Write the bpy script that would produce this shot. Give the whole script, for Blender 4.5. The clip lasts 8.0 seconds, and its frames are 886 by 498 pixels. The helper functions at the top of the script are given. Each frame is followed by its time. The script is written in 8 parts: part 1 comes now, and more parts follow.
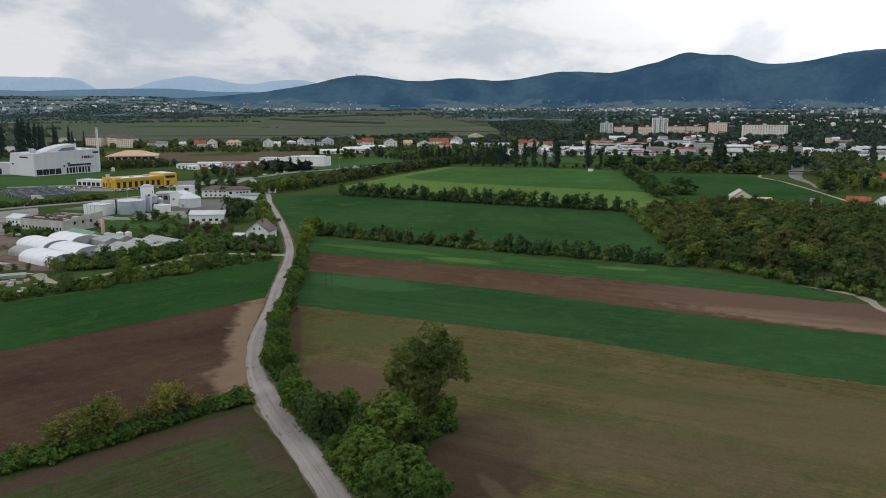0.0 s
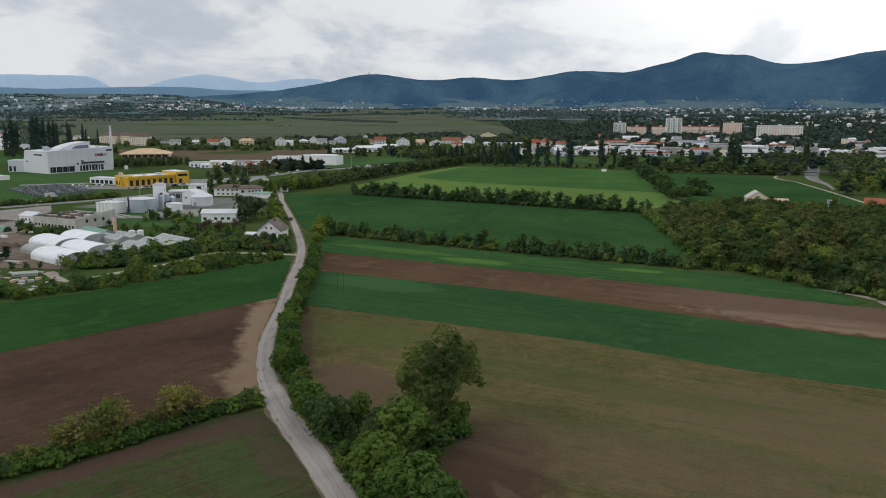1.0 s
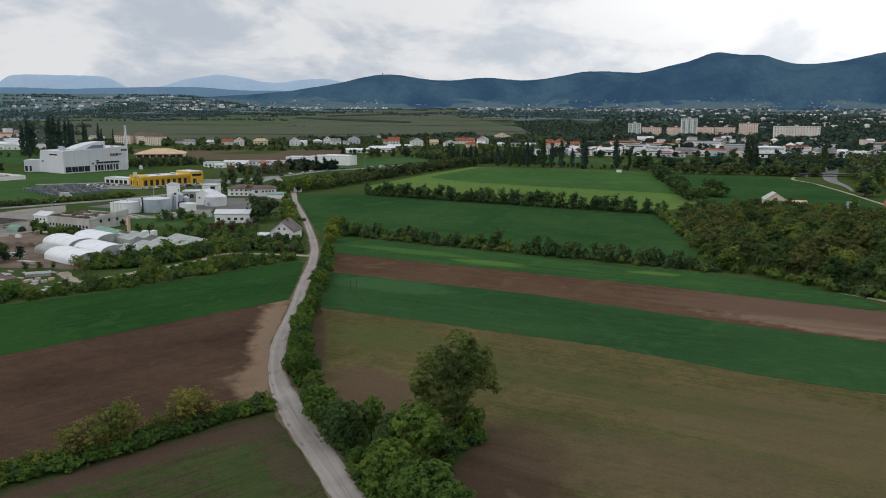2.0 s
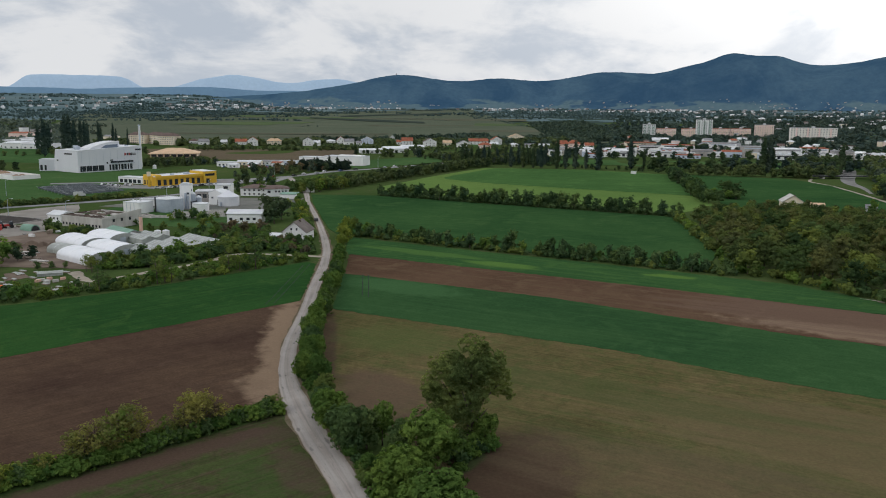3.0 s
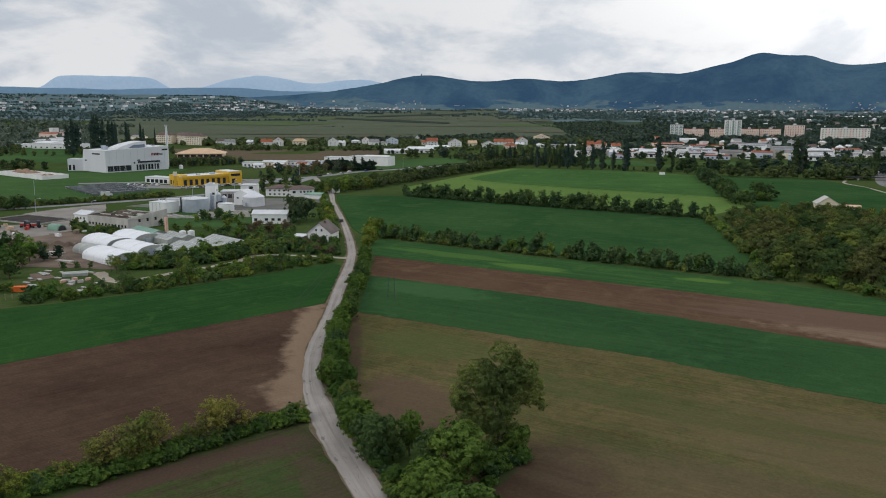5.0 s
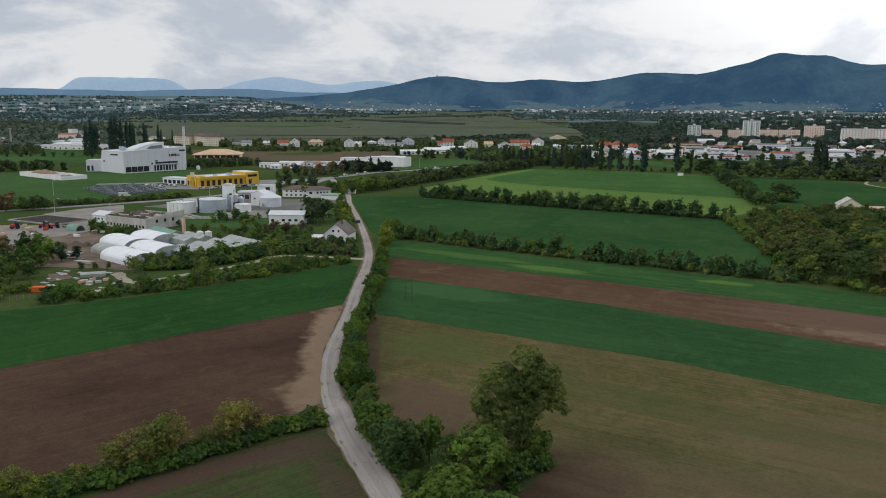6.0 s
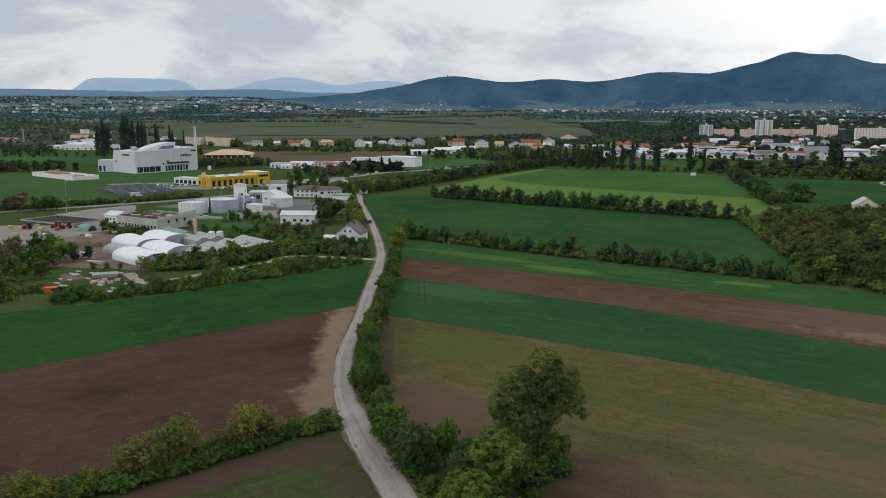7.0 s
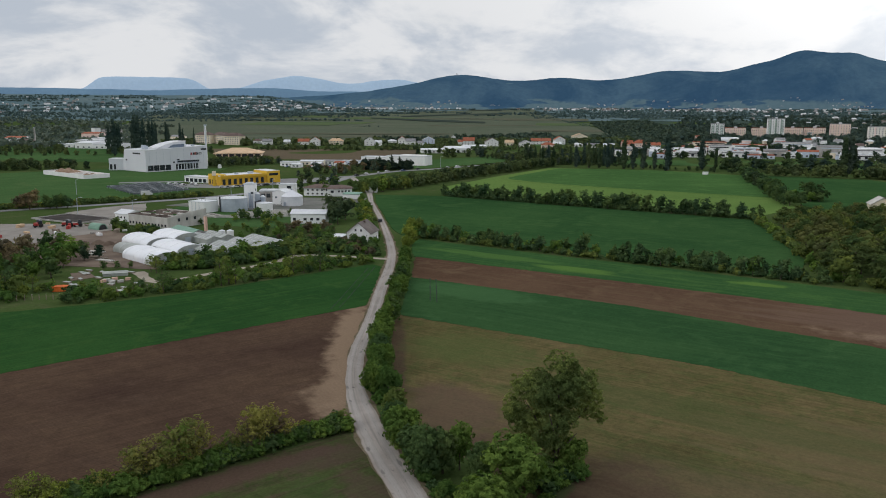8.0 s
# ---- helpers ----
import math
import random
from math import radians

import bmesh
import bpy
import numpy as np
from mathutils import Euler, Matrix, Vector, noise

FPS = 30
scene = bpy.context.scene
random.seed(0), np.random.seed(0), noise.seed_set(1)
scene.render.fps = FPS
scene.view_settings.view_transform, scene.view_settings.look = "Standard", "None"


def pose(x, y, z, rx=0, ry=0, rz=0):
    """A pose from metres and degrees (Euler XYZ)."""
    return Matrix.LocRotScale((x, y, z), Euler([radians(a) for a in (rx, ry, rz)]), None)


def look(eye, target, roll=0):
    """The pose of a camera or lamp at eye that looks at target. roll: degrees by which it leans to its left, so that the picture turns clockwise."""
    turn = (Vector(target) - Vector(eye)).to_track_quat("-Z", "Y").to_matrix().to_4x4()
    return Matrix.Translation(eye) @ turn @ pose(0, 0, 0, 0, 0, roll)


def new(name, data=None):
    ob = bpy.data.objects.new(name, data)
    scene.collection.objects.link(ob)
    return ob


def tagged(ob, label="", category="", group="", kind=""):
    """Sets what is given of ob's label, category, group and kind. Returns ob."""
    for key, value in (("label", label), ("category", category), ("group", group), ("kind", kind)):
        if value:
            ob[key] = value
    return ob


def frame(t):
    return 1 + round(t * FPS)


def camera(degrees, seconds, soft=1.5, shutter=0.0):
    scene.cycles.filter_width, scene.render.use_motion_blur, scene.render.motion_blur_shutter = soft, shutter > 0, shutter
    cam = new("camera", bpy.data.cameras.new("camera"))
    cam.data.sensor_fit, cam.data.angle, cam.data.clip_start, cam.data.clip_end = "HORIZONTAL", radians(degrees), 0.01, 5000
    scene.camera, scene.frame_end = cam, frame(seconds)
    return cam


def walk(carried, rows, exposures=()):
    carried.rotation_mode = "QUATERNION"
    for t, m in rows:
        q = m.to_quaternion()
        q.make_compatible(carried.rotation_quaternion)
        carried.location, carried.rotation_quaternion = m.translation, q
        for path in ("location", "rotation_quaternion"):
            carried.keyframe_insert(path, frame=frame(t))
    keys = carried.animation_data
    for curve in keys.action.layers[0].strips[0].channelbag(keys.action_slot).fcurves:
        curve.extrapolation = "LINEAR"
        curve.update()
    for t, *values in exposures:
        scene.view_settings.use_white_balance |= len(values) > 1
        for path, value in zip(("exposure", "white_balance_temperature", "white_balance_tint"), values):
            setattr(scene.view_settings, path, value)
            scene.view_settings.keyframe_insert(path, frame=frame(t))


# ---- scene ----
cam = camera(58.5, 8.0, soft=1.0)
PATH = [
    (0, (1.293, -4.148, 52.088), (1.491, -2.188, 51.74), -0.1),
    (0.5, (1.229, -2.866, 52.104), (1.414, -0.906, 51.755), 0.0),
    (1, (1.15, -1.585, 52.118), (1.319, 0.377, 51.768), 0.1),
    (1.5, (1.061, -0.302, 52.119), (1.214, 1.661, 51.769), 0.1),
    (3, (1.17, 3.469, 51.972), (1.274, 5.436, 51.624), 0.3),
    (3.5, (1.141, 4.675, 51.913), (1.232, 6.642, 51.565), 0.3),
    (4, (1.039, 5.865, 51.868), (1.112, 7.833, 51.52), 0.3),
    (4.5, (0.804, 7.006, 51.805), (0.864, 8.974, 51.457), 0.3),
    (6, (-0.354, 10.151, 51.433), (-0.349, 12.121, 51.088), 0.2),
    (6.5, (-0.807, 11.154, 51.338), (-0.816, 13.124, 50.993), 0.2),
    (7, (-1.288, 12.159, 51.213), (-1.308, 14.129, 50.868), 0.1),
    (7.5, (-1.72, 13.166, 51.09), (-1.752, 15.135, 50.744), 0.1),
    (8, (-2.101, 14.223, 51.026), (-2.144, 16.192, 50.678), 0.1),
]
walk(cam, [(t, look(eye, target, roll)) for t, eye, target, roll in PATH])

# ---- world, sun, exposure ----
SUN_AZ, SUN_EL = -112.0, 36.0        # degrees to the right of +y, above the horizon
THIN_AZ, THIN_EL = 36.0, 30.0        # where the cloud is thinnest and brightest


def tie(tree, socket, value):
    if isinstance(value, bpy.types.NodeSocket):
        tree.links.new(value, socket)
    else:
        socket.default_value = value


class Nodes:
    """A short way to write node trees."""

    def __init__(self, tree):
        self.tree = tree
        tree.nodes.clear()

    def add(self, kind, **ins):
        node = self.tree.nodes.new(kind)
        for key, value in ins.items():
            tie(self.tree, node.inputs[key.replace("_", " ")], value)
        return node

    def math(self, op, a, b=0.0, clamp=False):
        node = self.tree.nodes.new("ShaderNodeMath")
        node.operation, node.use_clamp = op, clamp
        tie(self.tree, node.inputs[0], a)
        tie(self.tree, node.inputs[1], b)
        return node.outputs[0]

    def vmath(self, op, a, b=(0, 0, 0)):
        node = self.tree.nodes.new("ShaderNodeVectorMath")
        node.operation = op
        tie(self.tree, node.inputs[0], a)
        tie(self.tree, node.inputs[1], b)
        return node

    def mix(self, fac, a, b, blend="MIX"):
        node = self.tree.nodes.new("ShaderNodeMix")
        node.data_type, node.blend_type = "RGBA", blend
        for k, v in ((0, fac), (6, a), (7, b)):
            if k and isinstance(v, tuple) and len(v) == 3:
                v = (*v, 1.0)
            tie(self.tree, node.inputs[k], v)
        return node.outputs[2]

    def span(self, v, a, b, c=0.0, d=1.0):
        node = self.tree.nodes.new("ShaderNodeMapRange")
        node.interpolation_type = "SMOOTHSTEP"
        for k, x in enumerate((v, a, b, c, d)):
            tie(self.tree, node.inputs[k], x)
        return node.outputs[0]

    def noise(self, where, scale, detail=3.0, rough=0.55, warp=0.0):
        return self.add("ShaderNodeTexNoise", Vector=where, Scale=scale, Detail=detail, Roughness=rough, Distortion=warp).outputs["Fac"]

    def turned(self, where, degrees, sx=1.0, sy=1.0, at=(0, 0)):
        """where in axes turned by degrees about z and scaled."""
        moved = self.vmath("SUBTRACT", where, (at[0], at[1], 0)).outputs[0]
        turn = self.tree.nodes.new("ShaderNodeVectorRotate")
        turn.rotation_type = "Z_AXIS"
        tie(self.tree, turn.inputs["Vector"], moved)
        turn.inputs["Angle"].default_value = radians(-degrees)
        return self.vmath("MULTIPLY", turn.outputs[0], (sx, sy, 1)).outputs[0]

    def spot(self, where, at, rx, ry, degrees, wobble=0.55, streaky=False):
        """1 inside an uneven oval, 0 outside."""
        p = self.turned(where, degrees, 1 / rx, 1 / ry, at)
        flat = self.vmath("MULTIPLY", p, (1, 1, 0)).outputs[0]
        d = self.vmath("LENGTH", flat).outputs["Value"]
        n = self.noise(self.turned(where, degrees, 0.035 if rx > ry else 0.3, 0.3 if rx > ry else 0.035) if streaky else where, 1.0 if streaky else 0.25, 5)
        d = self.math("ADD", d, self.math("MULTIPLY", self.math("SUBTRACT", n, 0.5), wobble * 2))
        return self.span(d, 0.6, 1.15, 1.0, 0.0)


def make_world():
    world = bpy.data.worlds.new("overcast_sky")
    world.use_nodes = True
    n = Nodes(world.node_tree)
    d = n.tree.nodes.new("ShaderNodeTexCoord").outputs["Generated"]
    sky = n.tree.nodes.new("ShaderNodeTexSky")
    sky.sky_type, sky.sun_disc = "NISHITA", False
    sky.sun_elevation, sky.sun_rotation = radians(SUN_EL), radians(SUN_AZ)
    sky.air_density, sky.dust_density = 1.2, 2.0
    clear = n.mix(1.0, sky.outputs[0], (0.09, 0.09, 0.09), "MULTIPLY")
    puff = n.vmath("MULTIPLY", d, (1.0, 1.0, 2.4)).outputs[0]
    big = n.noise(puff, 4.2, 7, 0.56, 0.5)
    small = n.noise(n.vmath("ADD", puff, (3.1, 1.7, 0.4)).outputs[0], 11.0, 8, 0.62, 0.6)
    body = n.math("ADD", n.math("MULTIPLY", big, 0.8), n.math("MULTIPLY", small, 0.2))
    grey = n.mix(n.span(body, 0.42, 0.57), (0.478, 0.530, 0.604), (0.740, 0.752, 0.772))
    s = Vector((math.sin(radians(THIN_AZ)) * math.cos(radians(THIN_EL)), math.cos(radians(THIN_AZ)) * math.cos(radians(THIN_EL)), math.sin(radians(THIN_EL))))
    toward = n.math("MAXIMUM", n.vmath("DOT_PRODUCT", d, tuple(s)).outputs["Value"], 0.0)
    glow = n.math("MULTIPLY", n.math("POWER", toward, 15.0), 1.8)
    lit = n.mix(1.0, grey, n.mix(glow, (0, 0, 0), (1.0, 0.97, 0.92)), "ADD")
    cover = n.span(n.noise(puff, 2.5, 5), 0.2, 0.42, 0.88, 1.0)
    all_ = n.mix(cover, clear, lit)
    back = n.add("ShaderNodeBackground", Color=all_, Strength=1.0)
    out = n.tree.nodes.new("ShaderNodeOutputWorld")
    n.tree.links.new(back.outputs[0], out.inputs[0])
    scene.world = world


make_world()
sun = new("sun", bpy.data.lights.new("sun", "SUN"))
sun.data.energy, sun.data.angle, sun.data.color = 0.7, radians(25), (1.0, 0.96, 0.9)
sun.matrix_world = look((1000 * math.sin(radians(SUN_AZ)), 1000 * math.cos(radians(SUN_AZ)), 1000 * math.tan(radians(SUN_EL))), (0, 0, 0))
scene.view_settings.exposure = 0.0

# ---- materials ----


def material(name, shade):
    m = bpy.data.materials.new(name)
    m.use_nodes = True
    n = Nodes(m.node_tree)
    where = n.tree.nodes.new("ShaderNodeTexCoord").outputs["Object"]
    surface = shade(n, where)
    out = n.tree.nodes.new("ShaderNodeOutputMaterial")
    n.tree.links.new(surface, out.inputs[0])
    return m


def principled(n, colour, rough=0.9, bump=None, strength=0.3, metal=0.0, reach=0.05, gloss=0.3):
    p = n.add("ShaderNodeBsdfPrincipled", Base_Color=colour if isinstance(colour, bpy.types.NodeSocket) else (*colour, 1.0), Roughness=rough, Metallic=metal)
    p.inputs["Specular IOR Level"].default_value = gloss
    if bump is not None:
        b = n.add("ShaderNodeBump", Height=bump, Strength=strength, Distance=reach)
        n.tree.links.new(b.outputs[0], p.inputs["Normal"])
    return p.outputs[0]


def field_mat(name, dark, light, accent, angle, streak=0.35, spots=(), blotch=0.02, rows=0.0, fine=2.2, accent_at=(0.52, 0.68), bump=0.12, furrow=0.0, uneven=0.09):
    """Soil or crop with drill rows and streaks that run at angle degrees."""
    def shade(n, w):
        large = n.noise(w, blotch, 5, 0.6, 0.6)
        col = n.mix(n.span(large, 0.32, 0.68), dark, light)
        lanes = n.noise(n.turned(w, angle, 0.018, 0.55), 1.0, 4, 0.6)
        col = n.mix(n.math("MULTIPLY", n.span(lanes, 0.45, 0.7), streak), col, accent)
        mid = n.noise(w, blotch * 6, 4, 0.6, 1.0)
        col = n.mix(n.math("MULTIPLY", n.span(mid, *accent_at), 0.55), col, accent)
        grain = n.noise(w, fine, 4, 0.7)
        col = n.mix(1.0, col, n.mix(grain, (0.6, 0.6, 0.6), (1.4, 1.4, 1.4)), "MULTIPLY")
        mottle = n.noise(w, 0.32, 5, 0.72, 0.8)
        drill = n.noise(n.turned(w, angle, 0.03, 1.3), 1.0, 3, 0.6)
        col = n.mix(1.0, col, n.mix(n.span(n.math("ADD", n.math("MULTIPLY", mottle, 0.6), n.math("MULTIPLY", drill, 0.4)), 0.34, 0.66), (1 - uneven, 1 - uneven * 0.95, 1 - uneven * 0.9), (1 + uneven, 1 + uneven * 0.95, 1 + uneven * 0.9)), "MULTIPLY")
        height = grain
        if furrow:
            cut = n.noise(n.turned(w, angle, 0.012, 2.0), 1.0, 3, 0.5)
            col = n.mix(n.math("MULTIPLY", n.span(cut, 0.58, 0.7), furrow), col, n.mix(1.0, col, (0.45, 0.42, 0.42), "MULTIPLY"))
        if rows:
            wave = n.tree.nodes.new("ShaderNodeTexWave")
            wave.bands_direction = "Y"
            tie(n.tree, wave.inputs["Vector"], n.turned(w, angle))
            wave.inputs["Scale"].default_value = rows
            wave.inputs["Distortion"].default_value = 3.5
            wave.inputs["Detail"].default_value = 2.0
            col = n.mix(n.math("MULTIPLY", n.math("MULTIPLY", wave.outputs["Fac"], n.span(lanes, 0.3, 0.6)), 0.32), col, n.mix(1.0, col, (0.62, 0.6, 0.62), "MULTIPLY"))
            height = n.math("ADD", height, wave.outputs["Fac"])
        for tint, at, rx, ry, deg, amount, *streaky in spots:
            col = n.mix(n.math("MULTIPLY", n.spot(w, at, rx, ry, deg, 0.9 if streaky else 0.55, bool(streaky)), amount), col, n.mix(1.0, tint if isinstance(tint, bpy.types.NodeSocket) else (*tint, 1.0), n.mix(grain, (0.7, 0.7, 0.7), (1.3, 1.3, 1.3)), "MULTIPLY"))
        return principled(n, col, 1.0, height, 0.5, reach=bump, gloss=0.0)
    return material(name, shade)


def plain_mat(name, a, b, scale=0.6, rough=0.8, fine=6.0, bump=0.02, metal=0.0, gloss=0.3, streaks=False):
    """A built surface: two tones at two scales, streaked by rain if asked."""
    def shade(n, w):
        big = n.noise(n.vmath("MULTIPLY", w, (1, 1, 0.25)).outputs[0] if streaks else w, scale, 5, 0.6, 0.4)
        grain = n.noise(w, fine, 3, 0.6)
        col = n.mix(n.span(big, 0.35, 0.7), a, b)
        col = n.mix(1.0, col, n.mix(grain, (0.88, 0.88, 0.88), (1.12, 1.12, 1.12)), "MULTIPLY")
        return principled(n, col, rough, grain, 0.3, metal, bump, gloss)
    return material(name, shade)


def leaf_mat(name, dark, light, through_=0.3):
    """Leaves: every clump its own tone, every tree its own."""
    def shade(n, w):
        one = n.tree.nodes.new("ShaderNodeNewGeometry").outputs["Random Per Island"]
        tree = n.tree.nodes.new("ShaderNodeObjectInfo").outputs["Random"]
        crown = n.span(n.noise(w, 0.11, 2, 0.5), 0.34, 0.66)
        col = n.mix(n.math("ADD", n.math("MULTIPLY", n.math("POWER", one, 1.2), 0.6), n.math("MULTIPLY", crown, 0.34)), dark, light)
        col = n.mix(1.0, col, n.mix(crown, (0.80, 0.84, 0.86), (1.20, 1.12, 0.98)), "MULTIPLY")
        col = n.mix(1.0, col, n.mix(tree, (0.72, 0.8, 0.8), (1.25, 1.15, 1.0)), "MULTIPLY")
        a = n.add("ShaderNodeBsdfDiffuse", Color=col)
        b = n.add("ShaderNodeBsdfTranslucent", Color=n.mix(1.0, col, (1.15, 1.2, 0.6), "MULTIPLY"))
        return joined(n, through_, a, b)
    return material(name, shade)


def joined(n, fac, a, b):
    m = n.tree.nodes.new("ShaderNodeMixShader")
    m.inputs[0].default_value = fac
    n.tree.links.new(a.outputs[0], m.inputs[1])
    n.tree.links.new(b.outputs[0], m.inputs[2])
    return m.outputs[0]


def distance_mat(name, dark, light, haze, scale=0.004, bare=None, fields=None):
    """Wooded land many kilometres off: its own colour, with blue haze put in as emission."""
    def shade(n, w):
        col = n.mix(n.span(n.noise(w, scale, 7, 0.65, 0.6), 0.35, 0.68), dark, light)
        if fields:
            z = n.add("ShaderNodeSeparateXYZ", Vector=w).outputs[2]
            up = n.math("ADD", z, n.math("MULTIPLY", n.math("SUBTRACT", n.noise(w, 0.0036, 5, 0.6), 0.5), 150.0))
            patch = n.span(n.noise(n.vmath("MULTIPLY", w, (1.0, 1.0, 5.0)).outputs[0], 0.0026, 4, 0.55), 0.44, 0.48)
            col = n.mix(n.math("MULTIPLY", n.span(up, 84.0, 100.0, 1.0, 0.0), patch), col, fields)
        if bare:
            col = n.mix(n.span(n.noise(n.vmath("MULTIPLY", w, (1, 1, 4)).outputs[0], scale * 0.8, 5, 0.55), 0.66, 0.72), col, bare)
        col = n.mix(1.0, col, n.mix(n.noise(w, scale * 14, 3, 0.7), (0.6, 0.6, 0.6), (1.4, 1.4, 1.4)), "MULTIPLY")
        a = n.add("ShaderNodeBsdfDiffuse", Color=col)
        e = n.add("ShaderNodeEmission", Color=(*haze, 1.0))
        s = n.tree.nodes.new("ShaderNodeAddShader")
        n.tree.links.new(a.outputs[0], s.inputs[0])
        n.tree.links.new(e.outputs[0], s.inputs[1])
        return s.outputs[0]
    return material(name, shade)


def glass_mat(name, tint, rough=0.12):
    return material(name, lambda n, w: principled(n, n.mix(n.noise(w, 0.7, 2), tint, tuple(c * 1.8 for c in tint)), rough, gloss=0.6))


SOIL_D, SOIL_L, TAN = (0.053, 0.033, 0.026), (0.092, 0.060, 0.041), (0.235, 0.168, 0.116)
M_PLOUGH = field_mat("ploughed_soil", SOIL_D, SOIL_L, (0.088, 0.058, 0.042), 40, 0.5, ((TAN, (-24.2, 178), 6.6, 48, 6, 1.0), (TAN, (-22, 148), 8, 12, 40, 0.8)), 0.02, 0.55, uneven=0.16)
M_PLOUGH_STRIP = field_mat("ploughed_strip_soil", (0.092, 0.056, 0.037), (0.122, 0.077, 0.050), (0.145, 0.100, 0.063), -32.6, 0.5, ((TAN, (117, 174), 40, 7.5, -33.5, 0.9), ((0.15, 0.10, 0.075), (118, 190), 50, 18, -32.6, 0.7, 1)), 0.02, 0.5)
M_WHEAT = field_mat("green_wheat", (0.024, 0.064, 0.025), (0.037, 0.086, 0.032), (0.046, 0.102, 0.039), -32.6, 0.4, (((0.055, 0.125, 0.05), (2, 232), 22, 9, -32.6, 0.6),), 0.015, 0.0)
M_WHEAT_FAR = field_mat("green_barley", (0.025, 0.067, 0.024), (0.039, 0.091, 0.031), (0.050, 0.105, 0.036), -32.6, 0.4, (), 0.012, 0.0)
M_MEADOW = field_mat("bright_meadow", (0.030, 0.078, 0.028), (0.040, 0.096, 0.032), (0.058, 0.125, 0.036), -32.6, 0.6, (((0.095, 0.18, 0.042), (36, 265), 16, 4, -33, 0.75, 1), ((0.075, 0.15, 0.04), (8, 290), 26, 5, -33, 0.7, 1), ((0.10, 0.185, 0.042), (86, 245), 9, 2.8, -28, 0.8)), 0.02, 0.0)
M_LIGHT = field_mat("light_young_grain", (0.096, 0.166, 0.046), (0.124, 0.198, 0.056), (0.110, 0.182, 0.048), -32.6, 0.3, (), 0.012, 0.0)
M_UPPER = field_mat("mid_green_grain", (0.046, 0.106, 0.034), (0.062, 0.132, 0.041), (0.082, 0.158, 0.048), -20, 0.35, (), 0.012, 0.0)
M_LEFT = field_mat("dark_green_crop", (0.019, 0.058, 0.018), (0.028, 0.076, 0.022), (0.042, 0.092, 0.026), 42, 0.4, (), 0.02, 0.0)
M_STUBBLE = field_mat("sprouting_stubble", (0.094, 0.082, 0.036), (0.136, 0.106, 0.053), (0.072, 0.087, 0.032), -32.6, 0.5,
                      (((0.064, 0.040, 0.031), (16.5, 107), 12, 19, -12, 0.85), ((0.085, 0.057, 0.043), (-15.2, 172), 2.2, 36, 4, 0.75), ((0.112, 0.075, 0.055), (-3, 144), 9, 15, 20, 0.75), ((0.088, 0.060, 0.045), (1, 126), 7, 8, 20, 0.7),
                       ((0.15, 0.115, 0.075), (19, 96), 1.6, 6, 15, 0.35), ((0.20, 0.17, 0.085), (104, 129.5), 40, 2.2, -33, 0.9), ((0.138, 0.106, 0.060), (80, 112), 50, 18, -33, 0.6, 1),
                       ((0.068, 0.084, 0.032), (40, 142), 40, 7, -33, 0.5, 1), ((0.072, 0.082, 0.034), (60, 104), 44, 6, -36, 0.4, 1), ((0.108, 0.082, 0.052), (40, 106), 34, 12, -33, 0.5, 1),
                       ((0.085, 0.105, 0.038), (0, 178), 16, 12, -33, 0.55), ((0.042, 0.080, 0.026), (11.2, 114.8), 2.0, 6.0, -25, 0.6)), 0.03, 0.0, fine=1.6, accent_at=(0.45, 0.65), furrow=0.22, uneven=0.2)
M_NEARLEFT = field_mat("patchy_green_seedbed", (0.044, 0.064, 0.022), (0.057, 0.073, 0.027), (0.078, 0.056, 0.040), 40, 0.6,
                       (((0.082, 0.054, 0.042), (-38, 114), 26, 3.0, 40, 0.9), ((0.048, 0.082, 0.026), (-20, 109), 4, 12, 25, 0.45), ((0.085, 0.062, 0.045), (-14, 112), 3.4, 9, 25, 0.6), ((0.078, 0.055, 0.042), (-22, 124), 7, 4, 40, 0.7)), 0.05, 0.0, furrow=0.3, accent_at=(0.46, 0.6), uneven=0.2)
M_GROUND = field_mat("rough_grassland", (0.045, 0.078, 0.024), (0.066, 0.098, 0.032), (0.085, 0.090, 0.046), 20, 0.2, (), 0.012, 0.0, fine=1.0)
M_HEATH = field_mat("olive_vineyard_land", (0.094, 0.114, 0.080), (0.115, 0.128, 0.092), (0.080, 0.105, 0.072), -4, 0.6, (), 0.006, 0.0, fine=0.4)
M_BARE = field_mat("bare_brown_field", (0.115, 0.092, 0.066), (0.135, 0.108, 0.076), (0.09, 0.09, 0.05), -8, 0.4, (), 0.006, 0.0, fine=0.5)
M_MEADOW_FAR = field_mat("far_meadow", (0.043, 0.096, 0.034), (0.062, 0.122, 0.044), (0.084, 0.126, 0.050), 50, 0.4, (), 0.01, 0.0, fine=0.6)
M_OLIVEFAR = field_mat("far_grass_parcel", (0.075, 0.115, 0.055), (0.10, 0.135, 0.066), (0.11, 0.12, 0.07), -8, 0.4, (), 0.01, 0.0, fine=0.5)
M_HEATHPALE = field_mat("dry_vineyard_grass", (0.098, 0.102, 0.072), (0.126, 0.128, 0.092), (0.085, 0.100, 0.066), -6, 0.5, (), 0.008, 0.0, fine=0.4)
# dark green pulled towards blue, so haze lies in the land's colour
M_TOWNLAND = field_mat("hazed_town_land", (0.040, 0.064, 0.056), (0.056, 0.082, 0.070), (0.072, 0.092, 0.076), 15, 0.3, (), 0.006, 0.0, fine=0.15)

